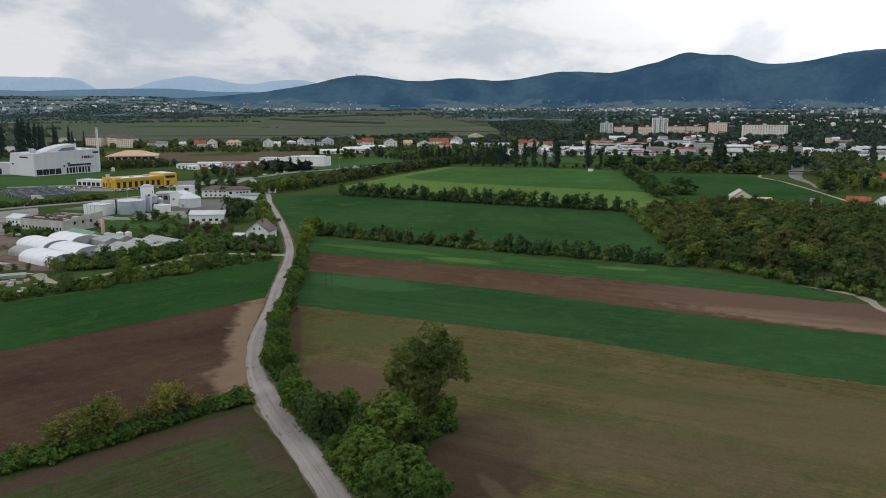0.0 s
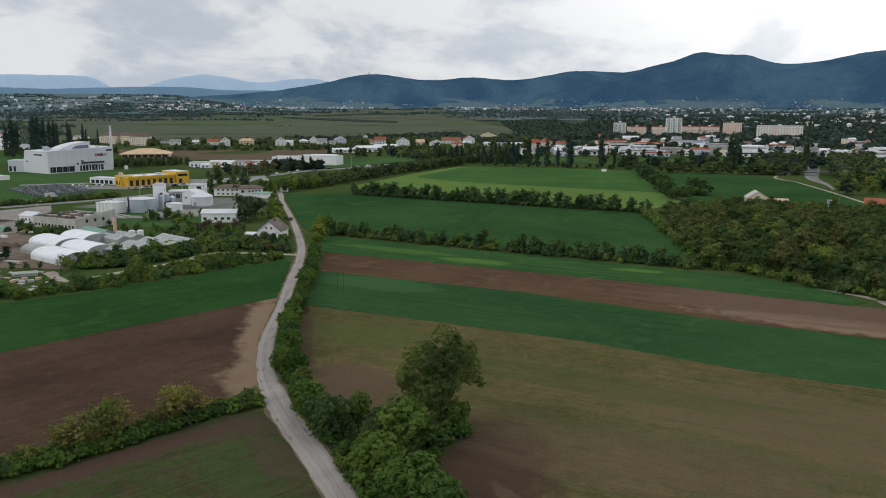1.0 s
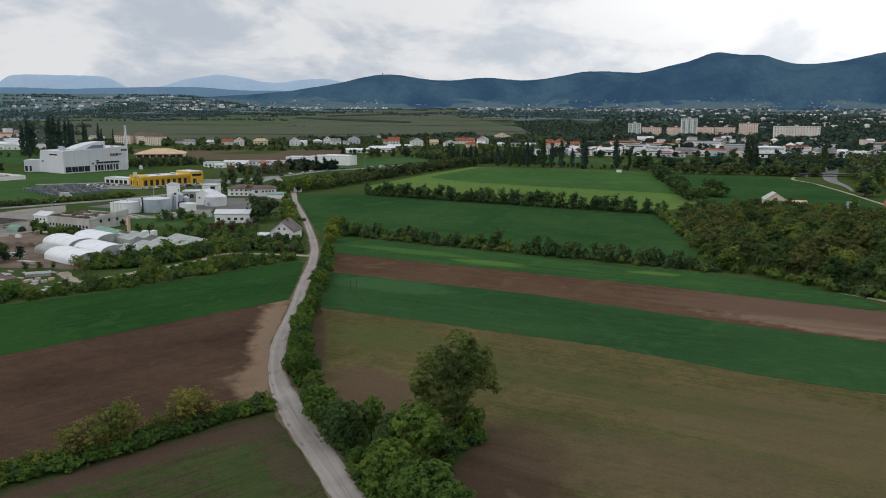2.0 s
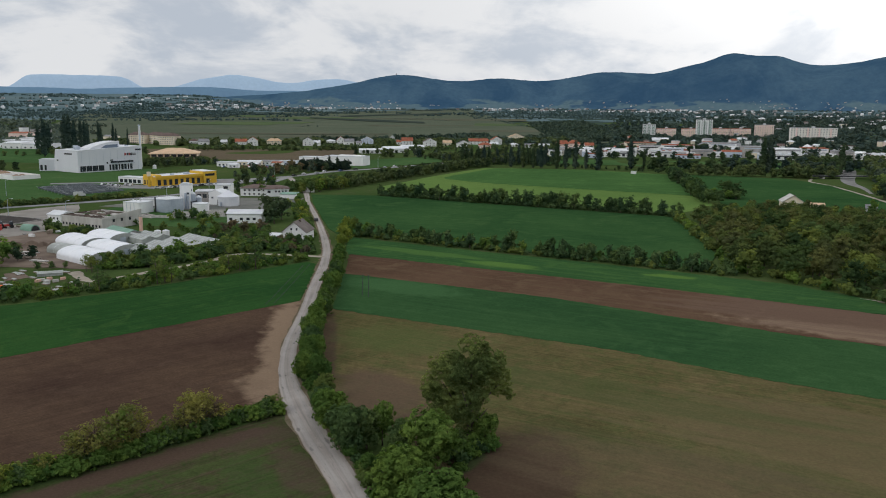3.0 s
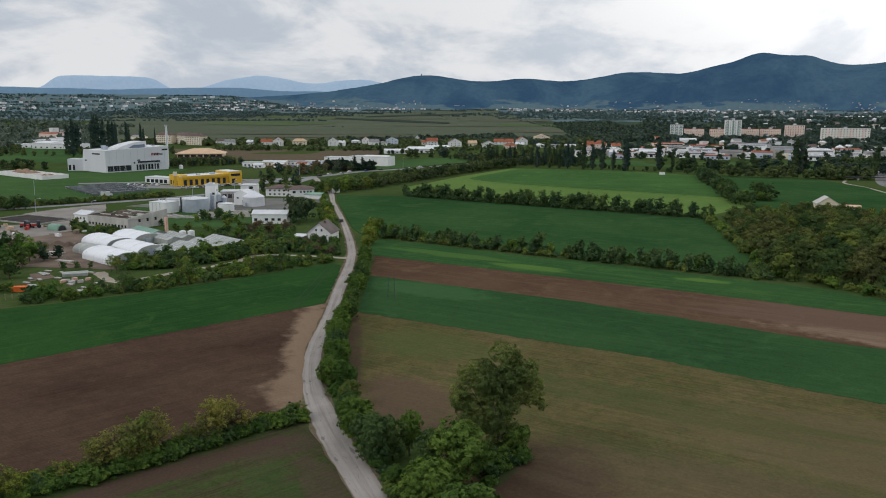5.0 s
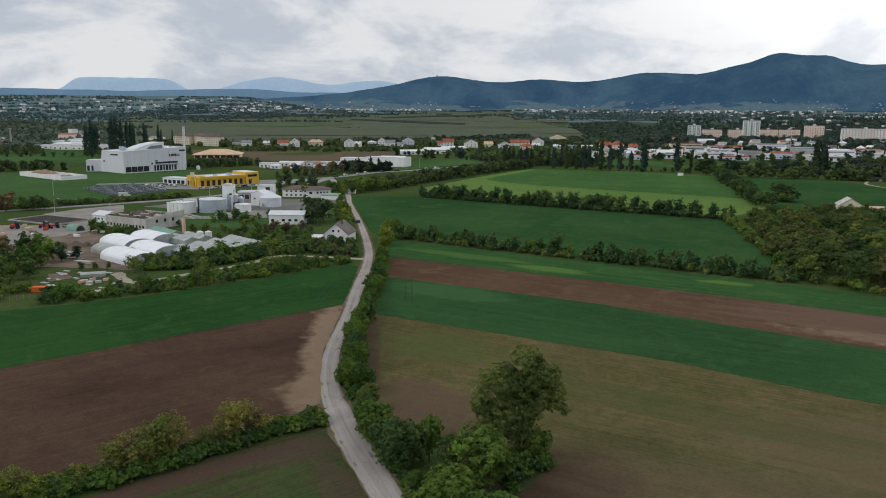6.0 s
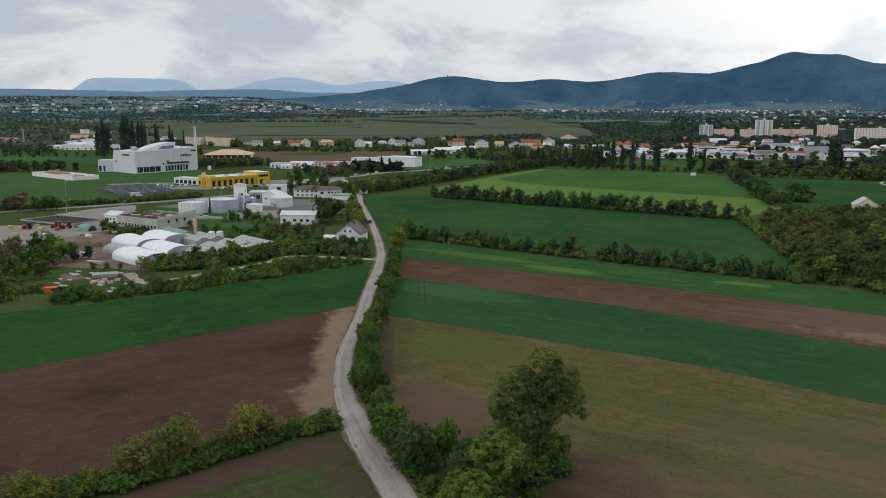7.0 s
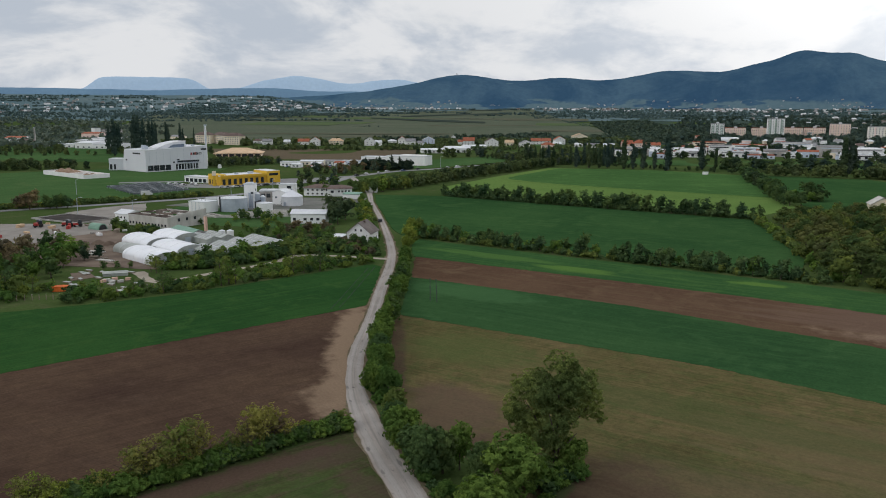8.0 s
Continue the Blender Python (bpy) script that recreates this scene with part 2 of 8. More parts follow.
M_DARKSTRIP = field_mat("dark_vine_rows", (0.036, 0.052, 0.046), (0.052, 0.066, 0.056), (0.07, 0.08, 0.06), -8, 0.4, (), 0.01, 0.0, fine=0.5)
M_YARD = plain_mat("gravel_yard", (0.21, 0.19, 0.17), (0.28, 0.26, 0.235), 0.08, 0.95, 1.5, 0.03)
M_DIRT = plain_mat("bare_earth", (0.12, 0.085, 0.065), (0.19, 0.145, 0.11), 0.1, 0.95, 1.0, 0.1)
M_VERGE = field_mat("trodden_verge", (0.120, 0.094, 0.064), (0.185, 0.150, 0.108), (0.085, 0.100, 0.046), 20, 0.4, (), 0.12, 0.0, fine=2.5)
M_SOILTRACK = plain_mat("trodden_soil", (0.010, 0.026, 0.012), (0.016, 0.034, 0.015), 0.3, 1.0, 2.0, 0.03)
M_CHANNEL = plain_mat("pale_river_gravel", (0.14, 0.138, 0.135), (0.22, 0.215, 0.21), 0.1, 0.9, 1.0, 0.03)
M_TRACK = plain_mat("sandy_track", (0.30, 0.26, 0.21), (0.38, 0.34, 0.28), 0.2, 0.95, 2.0, 0.03)
M_CONCRETE = plain_mat("weathered_concrete", (0.30, 0.285, 0.265), (0.42, 0.405, 0.385), 0.25, 0.85, 3.0, 0.01, streaks=True)


def road_shade(n, w):
    """Worn asphalt; u runs across the lane from 0 to 1, v along it in metres."""
    uv = n.tree.nodes.new("ShaderNodeTexCoord").outputs["UV"]
    base = n.mix(n.span(n.noise(w, 0.12, 5, 0.6, 0.5), 0.35, 0.65), (0.305, 0.272, 0.246), (0.378, 0.340, 0.310))
    along = n.noise(n.vmath("MULTIPLY", uv, (9, 0.035, 0)).outputs[0], 1.0, 5, 0.6)
    base = n.mix(n.math("MULTIPLY", n.span(along, 0.42, 0.7), 0.6), base, (0.19, 0.176, 0.165))
    across = n.add("ShaderNodeSeparateXYZ", Vector=uv).outputs[0]
    for centre in (0.27, 0.73):
        off = n.math("ABSOLUTE", n.math("SUBTRACT", across, centre))
        base = n.mix(n.math("MULTIPLY", n.span(off, 0.05, 0.16, 1.0, 0.0), 0.45), base, (0.385, 0.362, 0.345))
    patch = n.noise(n.vmath("MULTIPLY", uv, (3, 0.22, 0)).outputs[0], 1.0, 2, 0.4)
    base = n.mix(n.math("MULTIPLY", n.span(patch, 0.66, 0.69), 0.6), base, (0.13, 0.125, 0.12))
    crack = n.noise(n.vmath("MULTIPLY", uv, (16, 0.5, 0)).outputs[0], 1.0, 6, 0.75, 1.2)
    base = n.mix(n.math("MULTIPLY", n.span(crack, 0.60, 0.66), 0.75), base, (0.115, 0.108, 0.102))
    hole = n.noise(n.vmath("MULTIPLY", uv, (4.5, 0.8, 0)).outputs[0], 1.0, 3, 0.6, 0.8)
    base = n.mix(n.math("MULTIPLY", n.span(hole, 0.70, 0.73), 0.9), base, (0.075, 0.07, 0.066))
    edge = n.math("ABSOLUTE", n.math("SUBTRACT", across, 0.5))
    base = n.mix(n.math("MULTIPLY", n.span(n.math("ADD", edge, n.math("MULTIPLY", n.noise(w, 0.7, 4), 0.12)), 0.49, 0.56), 0.8), base, (0.21, 0.17, 0.13))
    grain = n.noise(w, 5.0, 3, 0.7)
    base = n.mix(1.0, base, n.mix(grain, (0.8, 0.8, 0.8), (1.2, 1.2, 1.2)), "MULTIPLY")
    return principled(n, base, 0.95, grain, 0.3, reach=0.01, gloss=0.1)


M_ROAD = material("worn_grey_asphalt", road_shade)
M_APRON = plain_mat("stained_apron", (0.11, 0.115, 0.10), (0.19, 0.185, 0.17), 0.06, 0.95, 1.0, 0.01)
M_HIGHWAY = plain_mat("highway_asphalt", (0.20, 0.20, 0.205), (0.26, 0.26, 0.265), 0.1, 0.9, 2.0, 0.01)
M_WHITE = plain_mat("white_render", (0.80, 0.80, 0.80), (0.88, 0.88, 0.87), 0.15, 0.8, 3.0, 0.005, streaks=True)
M_PANEL = plain_mat("pale_metal_cladding", (0.68, 0.69, 0.74), (0.74, 0.75, 0.79), 0.05, 0.5, 2.0, 0.003, streaks=True)
M_GREYWALL = plain_mat("stained_grey_render", (0.30, 0.285, 0.27), (0.46, 0.44, 0.42), 0.2, 0.9, 1.5, 0.01, streaks=True)
M_CREAM = plain_mat("cream_render", (0.80, 0.69, 0.53), (0.86, 0.77, 0.63), 0.2, 0.85, 2.0, 0.005, streaks=True)
M_PINK = plain_mat("salmon_render", (0.84, 0.64, 0.57), (0.90, 0.73, 0.67), 0.1, 0.85, 1.5, 0.005, streaks=True)
M_IVORY = plain_mat("ivory_render", (0.80, 0.76, 0.68), (0.86, 0.83, 0.76), 0.1, 0.85, 1.5, 0.005, streaks=True)
M_BLUEWALL = plain_mat("pale_blue_render", (0.56, 0.62, 0.74), (0.62, 0.68, 0.80), 0.1, 0.85, 1.5, 0.005)
M_YELLOW = plain_mat("yellow_cladding", (0.66, 0.40, 0.035), (0.74, 0.47, 0.05), 0.1, 0.6, 2.0, 0.005, streaks=True)
M_REDROOF = plain_mat("red_clay_tiles", (0.30, 0.095, 0.055), (0.42, 0.15, 0.085), 0.3, 0.9, 2.5, 0.03)
M_BROWNROOF = plain_mat("brown_tiles", (0.12, 0.085, 0.075), (0.17, 0.125, 0.11), 0.3, 0.9, 2.5, 0.03)
M_LANEROOF = plain_mat("weathered_grey_brown_tiles", (0.14, 0.118, 0.108), (0.21, 0.18, 0.165), 0.3, 0.9, 2.5, 0.03)
M_GREYROOF = plain_mat("grey_roof_sheet", (0.22, 0.22, 0.23), (0.32, 0.32, 0.33), 0.12, 0.7, 2.0, 0.01)
M_LIGHTROOF = plain_mat("light_metal_roof", (0.62, 0.64, 0.67), (0.76, 0.77, 0.79), 0.12, 0.45, 2.0, 0.01)
M_TANROOF = plain_mat("tan_timber_roof", (0.60, 0.42, 0.27), (0.70, 0.50, 0.33), 0.15, 0.8, 2.0, 0.02)
M_CHIPS = plain_mat("brown_wood_chips", (0.24, 0.16, 0.11), (0.34, 0.235, 0.165), 0.4, 0.95, 2.0, 0.1)
M_RUIN = plain_mat("mossy_broken_roof", (0.06, 0.045, 0.038), (0.17, 0.135, 0.11), 0.18, 0.95, 0.9, 0.15)
M_TEAL = plain_mat("faded_green_sheet", (0.16, 0.29, 0.22), (0.22, 0.36, 0.28), 0.2, 0.6, 2.0, 0.01)
M_FILM = plain_mat("white_plastic_film", (0.80, 0.82, 0.86), (0.88, 0.89, 0.92), 0.2, 0.35, 2.0, 0.02, gloss=0.5)
M_GLASSHOUSE = plain_mat("dusty_greenhouse_glass", (0.30, 0.32, 0.30), (0.44, 0.46, 0.44), 0.3, 0.5, 2.0, 0.01, gloss=0.6)
M_STEEL = plain_mat("galvanised_steel", (0.40, 0.45, 0.52), (0.50, 0.55, 0.61), 0.3, 0.45, 3.0, 0.003, metal=0.2)
M_SALMON = plain_mat("salmon_brickwork", (0.64, 0.40, 0.32), (0.72, 0.48, 0.39), 0.3, 0.9, 2.0, 0.01)
M_PALECONC = plain_mat("pale_stained_concrete", (0.46, 0.44, 0.41), (0.60, 0.58, 0.55), 0.25, 0.85, 3.0, 0.01, streaks=True)
M_DARK = plain_mat("dark_steel", (0.03, 0.03, 0.034), (0.06, 0.06, 0.065), 0.5, 0.6, 4.0, 0.005)
M_SOLAR = plain_mat("solar_cells", (0.040, 0.050, 0.058), (0.056, 0.068, 0.074), 0.5, 0.6, 4.0, 0.002, gloss=0.15)
M_REDPAINT = plain_mat("red_paint", (0.36, 0.04, 0.035), (0.44, 0.06, 0.05), 0.8, 0.5, 4.0, 0.003)
M_ORANGE = plain_mat("orange_paint", (0.72, 0.15, 0.03), (0.80, 0.20, 0.05), 0.8, 0.5, 4.0, 0.003)
M_BLACK = plain_mat("black_rubber", (0.015, 0.015, 0.015), (0.03, 0.03, 0.03), 1.0, 0.8, 6.0, 0.003)
M_WOOD = plain_mat("grey_weathered_wood", (0.20, 0.16, 0.12), (0.30, 0.25, 0.20), 0.6, 0.9, 4.0, 0.01)
M_BARK = plain_mat("brown_grey_bark", (0.075, 0.06, 0.045), (0.13, 0.105, 0.085), 1.2, 0.95, 5.0, 0.05)
M_GLASS = glass_mat("dark_window_glass", (0.022, 0.026, 0.032))
M_BLUEGLASS = glass_mat("blue_grey_glass", (0.10, 0.13, 0.17), 0.2)
M_WATER = plain_mat("dark_sludge", (0.035, 0.030, 0.028), (0.06, 0.052, 0.046), 0.2, 0.8, 1.0, 0.02, gloss=0.1)
M_CARS = [plain_mat("car_paint_" + w, a, b, 0.5, 0.3, 3.0, 0.001, gloss=0.5) for w, a, b in (
    ("white", (0.6, 0.6, 0.6), (0.68, 0.68, 0.68)), ("silver", (0.36, 0.37, 0.39), (0.42, 0.43, 0.45)), ("black", (0.02, 0.02, 0.022), (0.03, 0.03, 0.034)),
    ("red", (0.38, 0.03, 0.025), (0.45, 0.04, 0.03)), ("blue", (0.04, 0.08, 0.2), (0.06, 0.10, 0.25)))]

L_DARK = leaf_mat("dark_green_leaves", (0.056, 0.102, 0.045), (0.148, 0.220, 0.094))
L_TALL = leaf_mat("grey_green_tree_leaves", (0.086, 0.130, 0.052), (0.215, 0.276, 0.106))
L_MID = leaf_mat("green_leaves", (0.072, 0.140, 0.037), (0.188, 0.292, 0.080))
L_FRESH = leaf_mat("fresh_spring_leaves", (0.110, 0.160, 0.036), (0.28, 0.34, 0.088))
L_LANE = leaf_mat("green_hedge_leaves", (0.060, 0.120, 0.034), (0.160, 0.252, 0.072))
L_OLIVE = leaf_mat("olive_spring_leaves", (0.112, 0.152, 0.048), (0.21, 0.268, 0.088))
L_WOOD = leaf_mat("dull_olive_leaves", (0.082, 0.099, 0.048), (0.166, 0.186, 0.082))
L_ROW = leaf_mat("grey_green_row_leaves", (0.052, 0.096, 0.050), (0.128, 0.202, 0.100))
L_TWIG = leaf_mat("yellow_budding_twigs", (0.155, 0.165, 0.056), (0.31, 0.315, 0.115))
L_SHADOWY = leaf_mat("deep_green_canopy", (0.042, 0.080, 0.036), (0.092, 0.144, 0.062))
L_CANOPY = leaf_mat("olive_green_canopy", (0.068, 0.102, 0.042), (0.158, 0.202, 0.080))
L_RUST = leaf_mat("reddish_brown_buds", (0.124, 0.102, 0.074), (0.232, 0.192, 0.138))
L_NEEDLE = leaf_mat("dark_needles", (0.020, 0.040, 0.030), (0.054, 0.088, 0.058), 0.1)
# blue mixed into a dull green, as haze over the poplars and belts
L_HAZY = leaf_mat("hazed_dull_leaves", (0.044, 0.072, 0.066), (0.090, 0.128, 0.112), 0.15)
# duller, bluer takes on the dark and mid greens; far off they paint haze
L_FARDARK = leaf_mat("muted_dark_leaves", (0.044, 0.074, 0.044), (0.104, 0.142, 0.080), 0.2)
L_FARMID = leaf_mat("hazed_green_leaves", (0.058, 0.094, 0.046), (0.130, 0.176, 0.086), 0.2)
# green shifted towards blue: haze painted into the leaf colour
L_FAR = leaf_mat("hazed_distant_foliage", (0.080, 0.120, 0.122), (0.126, 0.166, 0.162), 0.15)
L_CONIFER = leaf_mat("black_green_needles", (0.022, 0.040, 0.032), (0.052, 0.080, 0.062), 0.1)
# these two greens are blued as well, to put haze over far trees
L_FOOT = leaf_mat("hazed_foothill_foliage", (0.060, 0.104, 0.128), (0.092, 0.140, 0.164), 0.1)
L_TOWN = leaf_mat("hazed_town_leaves", (0.048, 0.080, 0.078), (0.094, 0.126, 0.116), 0.12)

# ---- small tools for meshes and things ----


class Shape:
    """Collects vertices and faces for one mesh."""

    def __init__(self):
        self.v, self.f = [], []

    def face(self, *pts):
        k = len(self.v)
        self.v += [tuple(p) for p in pts]
        self.f.append(tuple(range(k, k + len(pts))))
        return self

    def box(self, x0, y0, z0, x1, y1, z1):
        return self.prism([(x0, y0), (x1, y0), (x1, y1), (x0, y1)], z0, z1)

    def prism(self, ring, z0, z1, top=None):
        """ring: counter-clockwise plan; top: another plan of as many corners for the upper end."""
        top, n, k = top or ring, len(ring), len(self.v)
        self.v += [(x, y, z0) for x, y in ring] + [(x, y, z1) for x, y in top]
        self.f += [tuple(range(k + n - 1, k - 1, -1)), tuple(range(k + n, k + 2 * n))]
        self.f += [(k + i, k + (i + 1) % n, k + n + (i + 1) % n, k + n + i) for i in range(n)]
        return self

    def round(self, x, y, z0, z1, r0, r1=None, n=16):
        r1 = r0 if r1 is None else r1
        ring = [(math.cos(2 * math.pi * i / n), math.sin(2 * math.pi * i / n)) for i in range(n)]
        return self.prism([(x + r0 * c, y + r0 * s) for c, s in ring], z0, z1, [(x + r1 * c, y + r1 * s) for c, s in ring])

    def along(self, profile, y0, y1):
        """A plan profile of (x, z) points, counter-clockwise seen from -y, drawn out along y."""
        n, k = len(profile), len(self.v)
        self.v += [(x, y0, z) for x, z in profile] + [(x, y1, z) for x, z in profile]
        self.f += [tuple(range(k, k + n)), tuple(range(k + 2 * n - 1, k + n - 1, -1))]
        self.f += [(k + (i + 1) % n, k + i, k + n + i, k + n + (i + 1) % n) for i in range(n)]
        return self

    def tube(self, points, radii, n=6):
        """A tapered tube through points."""
        k = len(self.v)
        for i, (p, r) in enumerate(zip(points, radii)):
            a = Vector(points[min(i + 1, len(points) - 1)]) - Vector(points[max(i - 1, 0)])
            side = a.cross(Vector((0.31, 0.95, 0.07))).normalized()
            other = a.cross(side).normalized()
            for j in range(n):
                w = 2 * math.pi * j / n
                self.v.append(tuple(Vector(p) + r * (math.cos(w) * side + math.sin(w) * other)))
        for i in range(len(points) - 1):
            for j in range(n):
                a, b = k + i * n + j, k + i * n + (j + 1) % n
                self.f.append((a, b, b + n, a + n))
        self.f.append(tuple(k + (len(points) - 1) * n + j for j in range(n)))
        return self

    def mesh(self, name):
        m = bpy.data.meshes.new(name)
        m.from_pydata(self.v, [], self.f)
        m.update()
        return m


def part(name, shape, mat, parent, label="", soft=0.0):
    """One mesh object under a thing or a part; shape: a Shape or a mesh."""
    m = shape.mesh(name) if isinstance(shape, Shape) else shape
    ob = new(name, m)
    if not m.materials:
        m.materials.append(mat)
    elif m.materials[0] != mat:
        ob.material_slots[0].link = "OBJECT"
        ob.material_slots[0].material = mat
    if soft:
        b = ob.modifiers.new("edges", "BEVEL")
        b.width, b.segments, b.limit_method = soft, 2, "ANGLE"
    ob.parent = parent
    if label:
        ob["label"] = label
    return ob


def thing(name, label, category, m=Matrix(), group="", kind=""):
    ob = new(name)
    ob.empty_display_size = 0.5
    ob.matrix_basis = m
    return tagged(ob, label, category, group, kind)


def solo(name, shape, mat, label, category, m=Matrix(), group="", kind=""):
    ob = part(name, shape, mat, None)
    ob.matrix_basis = m
    return tagged(ob, label, category, group, kind)


def ground_z(x, y):
    """Flat to 1.5 km, then rising slowly to the foot of the hills, and higher under the low range."""
    r = math.hypot(x, y)
    if r < 1500:
        return 0.0
    far = min(1.0, max(0.0, (r - 3250) / 1150))
    side = min(1.0, max(0.0, (-math.degrees(math.atan2(x, y)) - 7) / 7))
    return 68 * ((r - 1500) / 3000) ** 1.5 + 52 * far ** 1.4 * side * side * (3 - 2 * side)


def rough_line(points, step, amount, rng):
    """The closed line through points, with small irregular wanderings."""
    out = []
    for (x0, y0), (x1, y1) in zip(points, points[1:] + points[:1]):
        d = math.hypot(x1 - x0, y1 - y0)
        k = max(1, int(d / step))
        for i in range(k):
            u = i / k
            w = 0.0 if i == 0 else rng.uniform(-amount, amount)
            out.append((x0 + (x1 - x0) * u - (y1 - y0) / d * w, y0 + (y1 - y0) * u + (x1 - x0) / d * w))
    return out


def field(name, label, outline, mat, top, step=4.0, amount=0.35, low=-0.2, category="field"):
    rng = random.Random(name + label)
    if sum(a[0] * b[1] - b[0] * a[1] for a, b in zip(outline, outline[1:] + outline[:1])) < 0:
        outline = outline[::-1]
    return solo(name, Shape().prism(rough_line(outline, step, amount, rng), low, top), mat, label, category, kind="structure")


def land(name, label, corners, mat, lift, nx=24, ny=24):
    """A four-cornered stretch of far land laid over the rising ground."""
    (ax, ay), (bx, by), (cx, cy), (dx, dy) = corners
    s = Shape()
    for j in range(ny + 1):
        for i in range(nx + 1):
            u, v = i / nx, j / ny
            x = (ax * (1 - u) + bx * u) * (1 - v) + (dx * (1 - u) + cx * u) * v
            y = (ay * (1 - u) + by * u) * (1 - v) + (dy * (1 - u) + cy * u) * v
            s.v.append((x, y, ground_z(x, y) + lift + 0.6 * noise.noise((x * 0.01, y * 0.01, 3))))
    s.f = [(j * (nx + 1) + i, j * (nx + 1) + i + 1, (j + 1) * (nx + 1) + i + 1, (j + 1) * (nx + 1) + i) for j in range(ny) for i in range(nx)]
    return solo(name, s, mat, label, "field", kind="structure")


def smooth_path(points, step):
    """Points along a Catmull-Rom curve through points."""
    out = []
    p = [points[0]] + list(points) + [points[-1]]
    for a, b, c, d in zip(p, p[1:], p[2:], p[3:]):
        k = max(1, int(math.hypot(c[0] - b[0], c[1] - b[1]) / step))
        for i in range(k):
            t = i / k
            out.append(tuple(0.5 * (2 * q + (r - o) * t + (2 * o - 5 * q + 4 * r - s) * t * t + (3 * q - o - 3 * r + s) * t ** 3) for o, q, r, s in zip(a, b, c, d)))
    return out + [tuple(points[-1])]


def ribbon(name, label, centre, widths, mat, top, low=-0.15, step=2.0, ragged=0.12, category="road"):
    """A road or track: centre line, widths along it, its edges a little broken."""
    rng = random.Random(label)
    rows = smooth_path([(*c, w) for c, w in zip(centre, widths)], step)
    s = Shape()
    for i, (x, y, w) in enumerate(rows):
        a, b = rows[max(i - 1, 0)], rows[min(i + 1, len(rows) - 1)]
        dx, dy = b[0] - a[0], b[1] - a[1]
        d = math.hypot(dx, dy) or 1
        l, r = w / 2 + rng.uniform(-ragged, ragged), w / 2 + rng.uniform(-ragged, ragged)
        px, py = -dy / d, dx / d
        s.v += [(x + px * (l + 0.15), y + py * (l + 0.15), low), (x + px * l, y + py * l, top), (x, y, top + 0.04), (x - px * r, y - py * r, top), (x - px * (r + 0.15), y - py * (r + 0.15), low)]
    for i in range(len(rows) - 1):
        for j in range(4):
            k = i * 5 + j
            s.f.append((k + 1, k, k + 5, k + 6))
    ob = solo(name, s, mat, label, category, kind="structure")
    run = [0.0]
    for a, b in zip(rows, rows[1:]):
        run.append(run[-1] + math.hypot(b[0] - a[0], b[1] - a[1]))
    layer = ob.data.uv_layers.new(name="way")
    for loop in ob.data.loops:
        layer.data[loop.index].uv = ((0.0, 0.02, 0.5, 0.98, 1.0)[loop.vertex_index % 5], run[loop.vertex_index // 5])
    return ob

# ---- ground, hills, fields, roads ----


def make_ground():
    s, radii, n = Shape(), [0, 60, 120, 200, 300, 450, 650, 900, 1200, 1500, 1700, 1950, 2250, 2600, 3000, 3400, 3800, 4200, 4600, 4880], 120
    for r in radii:
        for i in range(n):
            a = 2 * math.pi * i / n
            x, y = r * math.sin(a), r * math.cos(a)
            s.v.append((x, y, ground_z(x, y)))
    for j in range(len(radii) - 1):
        for i in range(n):
            a, b = j * n + i, j * n + (i + 1) % n
            s.f.append((a, a + n, b + n, b) if j else (a, a + n, b + n))
    ob = solo("ground", s, M_GROUND, "rough green grassland of a wide plain", "ground", kind="structure")
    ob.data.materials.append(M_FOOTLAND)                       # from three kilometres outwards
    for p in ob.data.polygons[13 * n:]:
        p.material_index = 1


def hump(a, at, width, height):
    return height * math.exp(-((a - at) / width) ** 2)


def crest_hills(a):
    """Height of the wooded range at the bearing a (degrees right of +y)."""
    h = 85 + sum(hump(a, *q) for q in ((-10.5, 3.4, 32), (-5.4, 3, 60), (-1.8, 2.5, 84), (0.8, 2.5, 92), (4, 3, 76), (7.5, 3, 96), (11, 2.8, 59), (14, 3, 115), (17.5, 3, 108), (20.2, 2, 122), (22.4, 1.7, 152), (24.8, 2.2, 177), (28.2, 3, 151), (31.5, 2.5, 105), (34.5, 3, 165), (40, 5, 177), (49, 7, 163)))
    return h + 2 * noise.noise((a * 0.55, 1.7, 0)) + 2.0 * noise.noise((a * 2.1, 4.2, 0))


def crest_middle(a):
    return 148 + hump(a, -14.6, 4, 16) + hump(a, -30, 8, 8) + 6 * noise.noise((a * 0.35, 8.1, 0)) + 2 * noise.noise((a * 1.5, 2.1, 0))


def crest_mountains(a):
    table = 72 / (1 + math.exp(-(a + 24.75) * 3.6)) / (1 + math.exp((a + 17.9) * 3.4))
    return 152 + table + hump(a, -11.2, 2.5, 82) + hump(a, -13.8, 1.6, 30) + hump(a, -4.8, 3.4, 72) + 4 * noise.noise((a * 0.8, 5.5, 0)) + 2.0 * noise.noise((a * 3, 5.5, 0))


